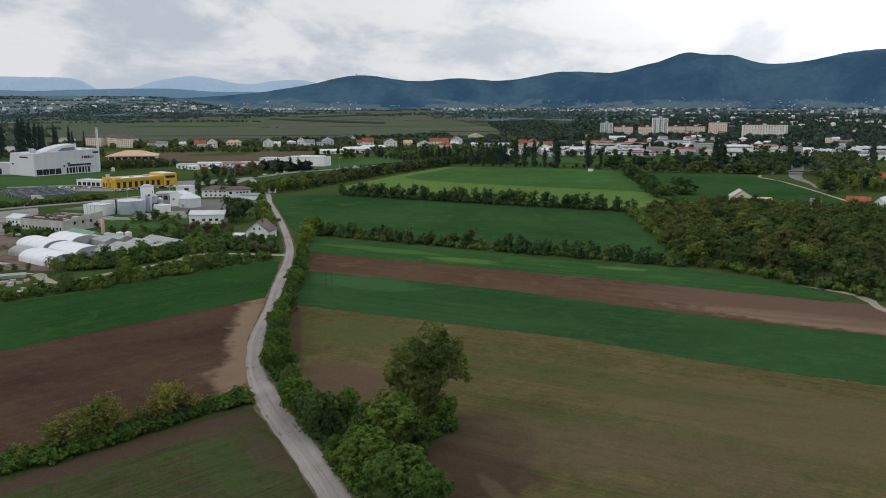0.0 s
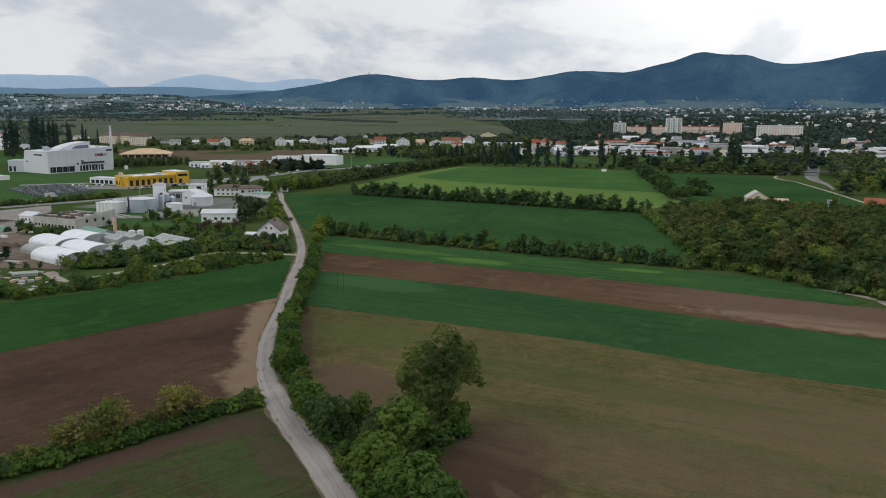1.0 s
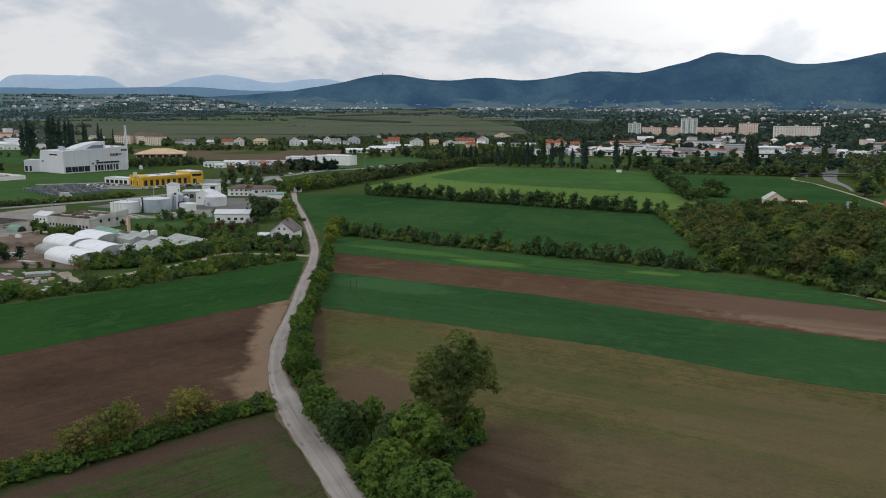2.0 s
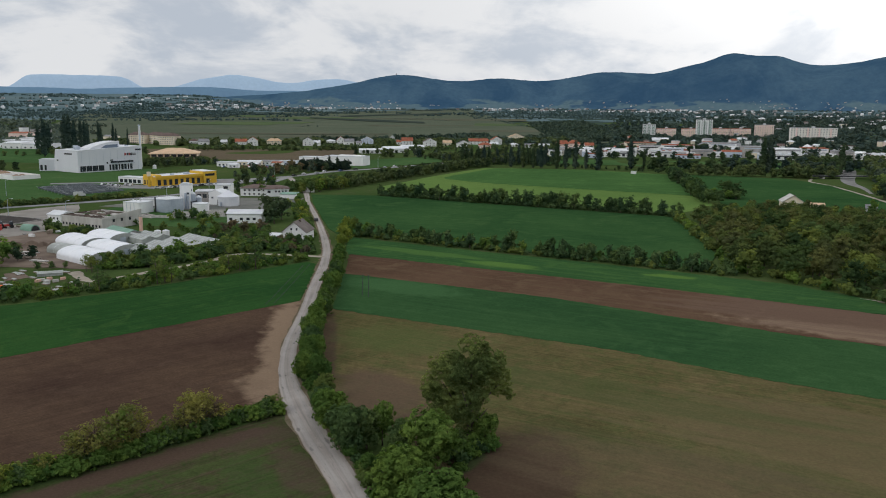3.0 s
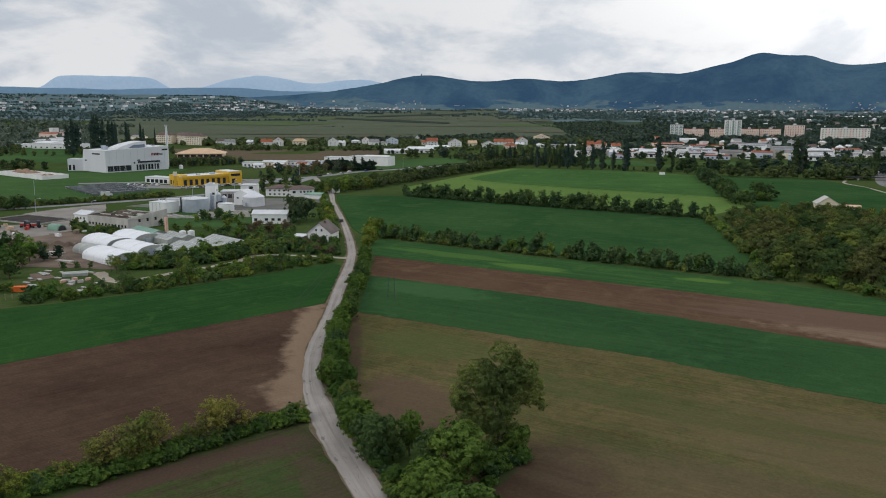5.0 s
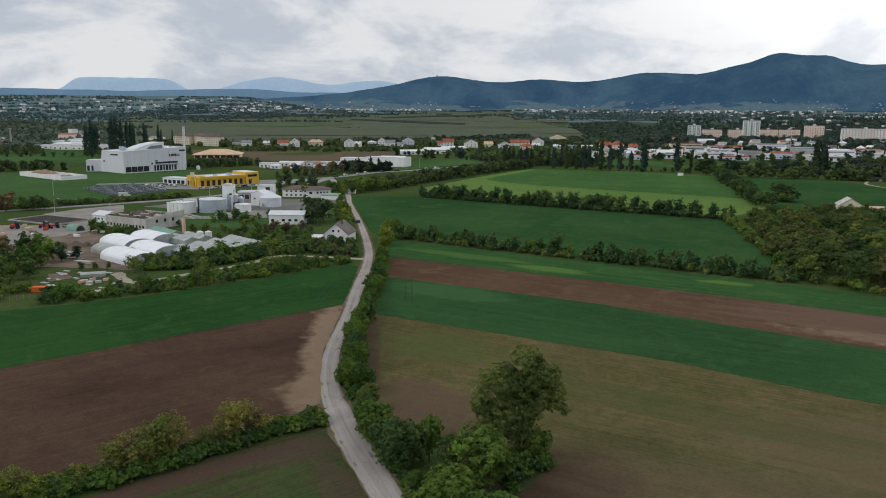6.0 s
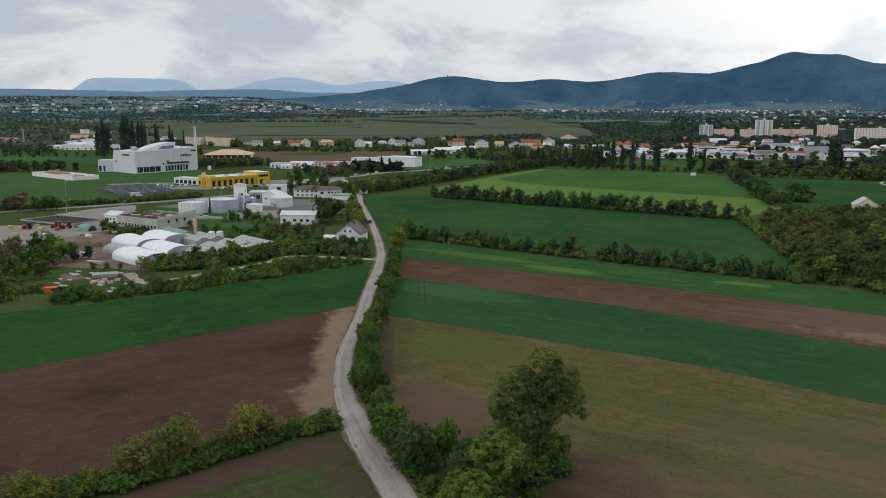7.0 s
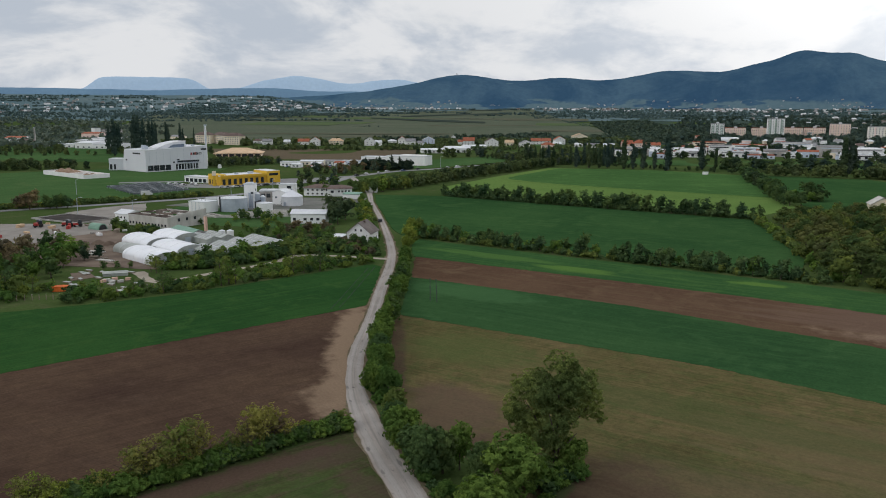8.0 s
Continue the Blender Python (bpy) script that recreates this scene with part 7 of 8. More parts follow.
def large_hall():
    """The pale clad hall with slanted end, glazed roof hood and stack."""
    p0, p1 = (-257.5, 653.5), (-221.5, 698.0)
    t = building("industrial_hall", "large pale grey clad industrial hall with a slanted end", "building", p0, p1, 33, 18.2, M_PANEL, M_LIGHTROOF, "flat")
    a = t["length"] / 2
    for part_ in t.children:                                   # the eaves rise a little towards the stack
        for v in part_.data.vertices:
            if v.co.z > 17:
                v.co.z += 1.1 * v.co.x / a
    part("slanted_end", Shape().prism([(-a, 33.1), (a, 33.1), (a, 38.0), (-a, 38.0)], -0.3, 18.0, [(-a, 33.1), (a, 33.1), (a, 33.6), (-a, 33.6)]), M_PANEL, t)
    n = 12
    crown = [(-13 + 27 * i / n, 18.4 + 5.6 * math.sin(0.5 * math.pi * (i / n) ** 0.85)) for i in range(n + 1)]
    part("roof_hood", Shape().along([(-13, 18.2), (14, 18.2)] + crown[::-1], 9, 24), M_LIGHTROOF, t, "pale curved roof hood")
    part("hood_glass", Shape().along([(-3, 18.7), (12.4, 18.7), (12.4, 21.6), (2, 21.2)], 8.85, 9.0), M_BLUEGLASS, t)
    part("hood_edge", Shape().tube([(x, 8.9, z + 0.1) for x, z in crown], [0.25] * (n + 1), 5), M_WHITE, t)
    for x, y, w, d, h in ((-22, 14, 4, 3, 1.4), (-18, 22, 3, 3, 1.8), (18, 20, 3, 4, 1.6), (22, 12, 2, 2, 1.2)):
        part("roof_unit", Shape().box(x, y, 18.0, x + w, y + d, 19.2 + h), M_STEEL, t)
    for i in range(4):
        window_on(t, "front", -a + 4 + i * 5.3, 0.8, 4.9, 4.4, t["length"], 33, frame_mat=M_DARK)
    for i in range(8):
        window_on(t, "front", a - 29.5 + i * 2.75, 0.8, (1.6, 2.3, 2.3, 1.2, 2.3, 2.3, 1.2, 2.3)[i], 4.6, t["length"], 33, frame_mat=M_STEEL if i % 3 else M_DARK)
    window_on(t, "front", a - 18.5, 6.6, 21, 1.5, t["length"], 33, frame_mat=M_DARK)
    window_on(t, "front", a - 28.0, 8.4, 2.6, 1.1, t["length"], 33, frame_mat=M_DARK)
    window_on(t, "front", a - 3.2, 16.2, 5.4, 1.4, t["length"], 33, frame_mat=M_DARK)
    window_on(t, "front", -3.4, 6.2, 1.4, 1.4, t["length"], 33, frame_mat=M_DARK)
    part("awning", Shape().box(a - 29, -1.6, 6.0, a - 7.5, 0, 6.3), M_STEEL, t)
    # sign: plain red and dark shapes, not lettered
    for x, w, m in ((a - 15.4, 1.3, M_REDPAINT), (a - 13.2, 1.5, M_DARK), (a - 11.5, 1.2, M_REDPAINT), (a - 9.9, 1.4, M_DARK)):
        part("sign_bar", Shape().prism([(x - w / 2, -0.25), (x + w / 2, -0.25), (x + w / 2, -0.02), (x - w / 2, -0.02)], 12.4, 14.4), m, t)
    for z in (12.6, 13.6):
        part("sign_bar", Shape().box(a - 8.8, -0.2, z, a - 5.4, -0.02, z + 0.5), M_DARK, t)
    part("end_slot", Shape().box(-a - 0.1, 8, 14.2, -a + 0.3, 20, 15.4), M_DARK, t)
    part("end_slot", Shape().box(-a - 0.1, 29.5, 8.4, -a + 0.3, 32, 9.6), M_DARK, t)
    for i in range(9):                                         # cladding joints
        x = -a + 6.3 * (i + 1) - 3
        part("cladding_joint", Shape().box(x - 0.06, -0.05, 0.2, x + 0.06, -0.005, 17.6 + 1.1 * x / a), M_STEEL, t)
    t = thing("stack", "slim pale steel chimney stack", "chimney", pose(-229.5, 721.3, 0))
    part("shaft", Shape().round(0, 0, -0.2, 36.6, 1.05, 0.9, 20), M_WHITE, t)
    part("collar", Shape().round(0, 0, 36.2, 37.2, 1.15, n=20), M_STEEL, t)
    part("ladder", Shape().box(-0.25, -1.2, 0, 0.25, -1.0, 36), M_STEEL, t)
    t = building("hall_annexe", "low pale annexe of the large hall", "building", (-297.5, 675.0), (-282.0, 677.0), 14, 9.0, M_PANEL, M_LIGHTROOF, "flat")
    for u, w in ((-6.2, 2.0), (-3.0, 1.6), (6.2, 1.6)):
        window_on(t, "front", u, 0.6, w, 4.4, t["length"], t["depth"], frame_mat=M_DARK)
    t = thing("gas_tank", "small white gas tank beside the hall", "tank", pose(-212.5, 703.0, 0, 0, 0, 40))
    part("body", Shape().round(0, 0, 0, 2.8, 1.7, 1.5, 16), M_WHITE, t)
    part("lid", Shape().round(0, 0, 2.8, 3.4, 1.5, 0.3, 16), M_LIGHTROOF, t)


def yellow_market():
    p0, p1 = (-162.6, 541.0), (-131.0, 571.5)
    t = building("yellow_building", "yellow flat-roofed commercial building with dark bays", "building", p0, p1, 17, 6.2, M_YELLOW, M_LIGHTROOF, "flat")
    a = t["length"] / 2
    for i in range(8):
        window_on(t, "front", -a + 2.2 + i * 4.15, 0.4, 2.5, 4.0, t["length"], t["depth"], frame_mat=M_YELLOW)
    part("raised_end", Shape().box(a - 9.5, -1.6, -0.2, a + 0.6, 17.2, 8.3), M_YELLOW, t)
    part("raised_roof", Shape().box(a - 9.3, -1.4, 8.3, a + 0.4, 17.0, 8.5), M_LIGHTROOF, t)
    part("end_window", Shape().box(a - 8.2, -1.75, 5.2, a - 1.0, -1.6, 6.8), M_GLASS, t)
    part("end_window", Shape().box(a - 7.6, -1.75, 0.3, a - 5.0, -1.6, 3.4), M_GLASS, t)
    part("fascia", Shape().box(-a - 0.3, -1.0, 5.2, a - 9.5, -0.02, 6.9), M_YELLOW, t)
    part("left_block", Shape().box(-a - 0.4, 4, -0.2, -a + 6, 17.2, 7.2), M_YELLOW, t)
    for y in (6, 10, 14):
        part("side_window", Shape().box(-a - 0.5, y, 0.6, -a - 0.4, y + 1.8, 3.6), M_GLASS, t)
    part("roof_unit", Shape().box(4, 8, 6.4, 7, 11, 7.8).box(-6, 9, 6.4, -4, 11, 7.4), M_STEEL, t)
    t = thing("sign_pylon", "yellow sign pylon with a plain pale panel", "sign", pose(-167.0, 540.5, 0, 0, 0, 30))
    part("mast", Shape().box(-0.9, -0.4, 0, 0.9, 0.4, 7.0), M_YELLOW, t)
    part("panel", Shape().box(-1.2, -0.5, 7.0, 1.2, 0.5, 10.0), M_CREAM, t)
    t = building("low_shed", "low white shed with dark openings beside the yellow building", "shed", (-197.5, 570.5), (-177.6, 559.5), 9, 3.7, M_WHITE, M_LIGHTROOF, "flat")
    row_windows(t, "front", 0.3, 3.2, 2.6, 5, 0.8, frame_mat=M_STEEL)


def solar_field():
    """Rows of tilted panels on posts: eight long rows that run from the road's side towards the hall."""
    a, b = Vector((-197.0, 479.5)), Vector((-231.0, 521.0))   # front ends of the first and the last row
    c, d = Vector((-170.5, 512.0)), Vector((-208.5, 554.0))   # their far ends
    for j in range(9):
        p, q = a.lerp(b, j / 8), c.lerp(d, j / 8)
        way = q - p
        t = thing("solar_row", "long row of dark solar panels on steel posts", "solar panels", pose(p.x, p.y, 0, 0, 0, math.degrees(math.atan2(way.y, way.x))), "solar rows")
        n = int(way.length / 4.2)
        for i in range(n):
            x0, x1 = i * 4.2 + 0.05, i * 4.2 + 4.1
            key = ("solar", i)
            if key not in BOXES:
                m = Shape()
                ring = [(x0, -1.0, 0.7), (x1, -1.0, 0.7), (x1, 1.0, 1.6), (x0, 1.0, 1.6)]
                m.v = ring + [(x, y, z + 0.06) for x, y, z in ring]
                m.f = [(3, 2, 1, 0), (4, 5, 6, 7)] + [(k, (k + 1) % 4, 4 + (k + 1) % 4, 4 + k) for k in range(4)]
                BOXES[key] = m.mesh("panel")
                BOXES[("post", i)] = Shape().box(x0, -0.05, -0.1, x0 + 0.1, 0.05, 1.28).mesh("post")
            part("panel", BOXES[key], M_SOLAR, t)
            part("post", BOXES[("post", i)], M_STEEL, t)
        part("rail", Shape().box(0, 0.98, 1.56, n * 4.2, 1.12, 1.70), M_LIGHTROOF, t, "bright aluminium rail")


def storage_yard():
    # bunker silos on the lawn: low white walls with heaps
    t = thing("bunker_store", "low white-walled storage bunker with brown heaps", "storage", pose(-330.5, 631, 0, 0, 0, -39))
    part("front_wall", Shape().box(0, 0, -0.2, 67, 0.5, 3.2), M_WHITE, t)
    part("side_wall", Shape().box(0, 0.5, -0.2, 0.5, 20, 3.2), M_WHITE, t)
    part("side_wall", Shape().box(66.5, 0.5, -0.2, 67, 20, 3.0), M_WHITE, t)
    part("back_wall", Shape().box(0.5, 19.5, -0.2, 66.5, 20, 3.0), M_WHITE, t)
    part("dividing_wall", Shape().box(40, 0.5, -0.2, 40.5, 19.5, 3.0), M_WHITE, t)
    part("floor", Shape().box(0.5, 0.5, -0.2, 66.5, 19.5, 0.3), M_CHIPS, t, "brown littered floor")
    rng, heap = random.Random(2), Shape()
    for x, y, r, h in ((10, 10, 8, 4.6), (20, 11, 8.5, 5.4), (31, 11, 8, 4.4), (47, 12, 6, 2.4), (58, 11, 7, 3.2)):
        ring = [(x + r * math.cos(i * math.pi / 6) * rng.uniform(0.85, 1.15), y + r * 0.9 * math.sin(i * math.pi / 6) * rng.uniform(0.85, 1.15)) for i in range(12)]
        heap.prism(ring, 0, h * 0.6, [(x + (a - x) * 0.6, y + (b - y) * 0.6) for a, b in ring]).prism([(x + (a - x) * 0.6, y + (b - y) * 0.6) for a, b in ring], h * 0.6, h, [(x + (a - x) * 0.12, y + (b - y) * 0.12) for a, b in ring])
    part("heaps", heap, M_CHIPS, t, "brown wood-chip heaps")
    # rain basin
    t = thing("settling_basin", "dark square settling basin with concrete rim", "basin", pose(-183.5, 378.5, 0, 0, 0, -28))
    for k, (x0, y0, x1, y1) in enumerate(((-17, -10, 17, -9.4), (-17, 9.4, 17, 10), (-17, -9.4, -16.4, 9.4), (16.4, -9.4, 17, 9.4))):
        part("rim", Shape().box(x0, y0, -0.2, x1, y1, 0.6), M_CONCRETE, t)
    part("water", Shape().box(-16.4, -9.4, -0.1, 16.4, 9.4, 0.25), M_WATER, t, "dark still water")
    t = thing("quonset_hut", "small green arched metal hut on the yard", "hut", pose(-154.8, 345.6, 0, 0, 0, 60))
    arc = [(2.3 * math.cos(math.pi * i / 10), 2.6 * math.sin(math.pi * i / 10)) for i in range(11)]
    part("shell", Shape().along(arc, 0, 7), M_TEAL, t)
    # the doorway's shade is a dark sheet on the hut's closed end
    part("door", Shape().along([(1.9 * math.cos(math.pi * i / 8), 2.2 * math.sin(math.pi * i / 8)) for i in range(9)], -0.05, 0.02), M_DARK, t, "dark sheet standing for the shaded doorway")
    for k, (x, y) in enumerate([(-140.4, 309.9), (-135.2, 307.3), (-131.3, 307.4), (-131.9, 315.6), (-144.2, 307.1), (-132.6, 324.1)]):
        t = thing("earth_mound", "brown heap of dug earth on the yard", "heap", pose(x, y, 0, 0, 0, k * 50), "earth mounds")
        heap_rng, q = random.Random(k), (3.4, 2.6, 3.8, 3.0, 2.4, 2.8)[k]
        ring = [(q * math.cos(j * math.pi / 6) * heap_rng.uniform(0.8, 1.25), 0.7 * q * math.sin(j * math.pi / 6) * heap_rng.uniform(0.8, 1.25)) for j in range(12)]
        part("earth", Shape().prism(ring, -0.2, 0.9, [(u * 0.6, v * 0.6) for u, v in ring]).prism([(u * 0.6, v * 0.6) for u, v in ring], 0.9, 1.7, [(u * 0.16, v * 0.2) for u, v in ring]), M_DIRT, t)
    for k, (x, y) in enumerate([(-131.3, 286.5), (-127.2, 280.9), (-123.0, 276.1), (-118.7, 271.0), (-133.4, 292.3)]):
        t = thing("beam_stack", "long stack of grey timber beams on bare earth", "stack", pose(x, y, 0.05, 0, 0, -28 + 3 * k), "beam stacks")
        for j in range(3):
            part("beam", box_mesh("beam", 6.5, 0.5, 0.4), M_WOOD if k % 2 else M_PALECONC, t).matrix_basis = pose(0.2 * j, -0.6 + 0.6 * j, 0.0)
    for k, (x, y) in enumerate([(-107.6, 243.6), (-106.3, 245.7), (-103.1, 242.4), (-102.2, 245.7), (-105.0, 240.8), (-108.3, 242.3)]):
        t = thing("brick_pile", "pallet of pale red bricks among the garden plots", "stack", pose(x, y, 0.02, 0, 0, 20 + 9 * k), "brick piles")
        part("pallet", box_mesh("pallet", 1.8, 1.0, 0.14), M_WOOD, t)
        part("bricks", box_mesh("bricks", 1.6, 0.9, 0.7), M_SALMON if k % 2 else M_PALECONC, t).matrix_basis = pose(0, 0, 0.14)
    rng = random.Random(8)
    for k in range(18):                                        # lumber, pallets and crates
        x, y, l = rng.uniform(-200, -140), rng.uniform(322, 362), rng.uniform(1.4, 4.2)
        m = rng.choice((M_WOOD, M_WOOD, M_REDPAINT, M_CONCRETE, M_WHITE, M_TANROOF))
        t = thing("pallet_stack", "stack of timber and building material on the yard", "stack", pose(x, y, 0.1, 0, 0, rng.uniform(0, 180)), "yard stacks")
        for j in range(rng.randint(2, 4)):
            part("layer", box_mesh("layer", l, l * 0.55, 0.32), m, t).matrix_basis = pose(rng.uniform(-0.1, 0.1), rng.uniform(-0.1, 0.1), j * 0.36)
    for k in range(34):
        x, y = rng.uniform(-122, -96), rng.uniform(230, 262)
        if x > -104 and y > 246:
            continue
        t = thing("cold_frame", "low pale cold frame among garden plots", "cold frame", pose(x, y, 0.02, 0, 0, rng.uniform(-50, -20)), "cold frames")
        part("frame", box_mesh("frame", 2.6, 1.0, 0.35), M_WOOD, t)
        part("lid", box_mesh("lid", 2.5, 0.95, 0.05), M_GLASSHOUSE, t).matrix_basis = pose(0, 0, 0.36, 4, 0, 0)
    t = thing("long_greenhouse", "low pale greenhouse bench in the gardens", "greenhouse", pose(-109, 252.5, 0, 0, 0, 20))
    part("frame", Shape().box(-3.6, -1.2, -0.1, 3.6, 1.2, 0.9), M_GLASSHOUSE, t)
    part("roof", Shape().along([(-1.3, 0.9), (1.3, 0.9), (0, 1.5)], -3.7, 3.7), M_GLASSHOUSE, t).matrix_basis = pose(0, 0, 0, 0, 0, 90)
    t = thing("orange_container", "orange metal skip container in the gardens", "container", pose(-115.4, 230.6, 0, 0, 0, 8))
    part("body", Shape().prism([(-1.8, -0.9), (1.8, -0.9), (1.8, 0.9), (-1.8, 0.9)], 0.1, 1.5, [(-2.1, -1.0), (2.1, -1.0), (2.1, 1.0), (-2.1, 1.0)]), M_ORANGE, t)
    part("rim", Shape().box(-2.15, -1.05, 1.5, 2.15, -0.9, 1.6).box(-2.15, 0.9, 1.5, 2.15, 1.05, 1.6), M_ORANGE, t)
    for k in range(24):                                        # fence posts along the plots
        u = k / 23
        t = thing("fence_post", "pale wooden fence post beside the plots", "post", pose(-128 + 40 * u, 213.5 + 20 * u + 1.5 * math.sin(9 * u), 0), "fence posts")
        part("post", box_mesh("post", 0.14, 0.14, 1.5), M_WOOD, t)
        part("cap", box_mesh("cap", 0.2, 0.2, 0.08), M_CONCRETE, t).matrix_basis = pose(0, 0, 1.5)


def mast(x, y, h, arm=True, label="grey steel street lamp"):
    t = thing("street_lamp" if arm else "utility_pole", label, "lamp" if arm else "pole", pose(x, y, 0, 0, 0, (x * 7) % 90), "lamps" if arm else "poles")
    part("pole", Shape().round(0, 0, -0.3, h, 0.16, 0.09, 8), M_STEEL, t)
    if arm:
        part("arm", Shape().tube([(0, 0, h - 0.1), (0.7, 0, h + 0.25), (1.8, 0, h + 0.3)], [0.07, 0.06, 0.05], 6), M_STEEL, t)
        part("lamp_head", Shape().box(1.6, -0.18, h + 0.2, 2.5, 0.18, h + 0.38), M_LIGHTROOF, t)
    else:
        part("crossbar", Shape().box(-0.9, -0.06, h - 0.5, 0.9, 0.06, h - 0.38), M_WOOD, t)


def car(x, y, yaw, paint, label, group="cars on the main road"):
    t = thing("car", label, "car", pose(x, y, 0.16, 0, 0, yaw), group)
    side = [(-2.1, 0.3), (2.1, 0.3), (2.15, 0.75), (1.2, 0.95), (0.5, 1.45), (-1.2, 1.48), (-2.0, 0.98)]
    b = part("body", Shape().along(side, -0.86, 0.86), paint, t, soft=0.06)
    part("glass", Shape().along([(-1.75, 0.98), (1.05, 0.96), (0.45, 1.38), (-1.15, 1.40)], -0.875, 0.875), M_GLASS, t)
    for wx in (-1.3, 1.3):
        for wy in (-0.8, 0.8):
            w = part("wheel", wheel_mesh(), M_BLACK, t)
            w.matrix_basis = pose(wx, wy, 0.32)
    return t


def wheel_mesh():
    if "wheel" not in BOXES:
        s = Shape()
        n = 12
        s.along([(0.32 * math.cos(2 * math.pi * i / n), 0.32 * math.sin(2 * math.pi * i / n)) for i in range(n)], -0.1, 0.1)
        BOXES["wheel"] = s.mesh("wheel")
    return BOXES["wheel"]


def tractor(x, y, yaw):
    t = thing("farm_machine", "red farm machine parked on the yard", "tractor", pose(x, y, 0.1, 0, 0, yaw), "farm machines")
    part("body", Shape().prism([(-1.8, -0.5), (1.2, -0.5), (1.2, 0.5), (-1.8, 0.5)], 0.8, 1.7), M_REDPAINT, t)
    part("cab", Shape().prism([(0.0, -0.75), (1.6, -0.75), (1.6, 0.75), (0.0, 0.75)], 1.4, 2.9, [(0.2, -0.65), (1.5, -0.65), (1.5, 0.65), (0.2, 0.65)]), M_GLASS, t)
    for wx, wy, s in ((-1.3, -0.8, 1.4), (-1.3, 0.8, 1.4), (1.0, -0.95, 2.4), (1.0, 0.95, 2.4)):
        w = part("wheel", wheel_mesh(), M_BLACK, t)
        w.matrix_basis = Matrix.LocRotScale((wx, wy, 0.32 * s), None, (s, s * 1.3, s))


def house(x, y, yaw, l, d, h, ridge, wall, roof, label, group="village houses", roof_kind="gable", windows=True):
    c, s = math.cos(radians(yaw)), math.sin(radians(yaw))
    t = building("house", label, "house", (x - c * l / 2, y - s * l / 2), (x + c * l / 2, y + s * l / 2), d, h, wall, roof, roof_kind, ridge, 0.5, group)
    if windows:
        k = max(2, int(l / 3.5))
        for z in ((1.0, 3.6) if h > 5 else (1.0,)):
            row_windows(t, "front", z, 1.3, 1.4, k)
    return t


def block(name, label, x, y, yaw, length, depth, storeys, wall, per_floor, group="", balconies=0, roof=None):
    """A block of flats with a window for every room on its front."""
    c, s = math.cos(radians(yaw)), math.sin(radians(yaw))
    h = storeys * 2.9
    t = building(name, label, "apartment building", (x - c * length / 2, y - s * length / 2), (x + c * length / 2, y + s * length / 2), depth, h, wall, roof or M_GREYROOF, "flat", group=group)
    for f in range(storeys):
        for i in range(per_floor):
            u = -length / 2 + length * (i + 0.5) / per_floor
            window_on(t, "front", u, f * 2.9 + 0.9, length / per_floor * 0.38, 1.25, length, depth)
    for i in range(balconies):
        u = -length / 2 + length * (i + 0.5) / balconies
        for f in range(1, storeys):
            part("balcony", box_mesh("balcony", 3.6, 1.2, 1.1), M_TEAL if wall == M_WHITE else M_CREAM, t).matrix_basis = pose(u, -0.62, f * 2.9)
    part("lift_house", Shape().box(-2.5, depth * 0.3, h + 0.25, 2.5, depth * 0.7, h + 3), M_LIGHTROOF, t)
    return t


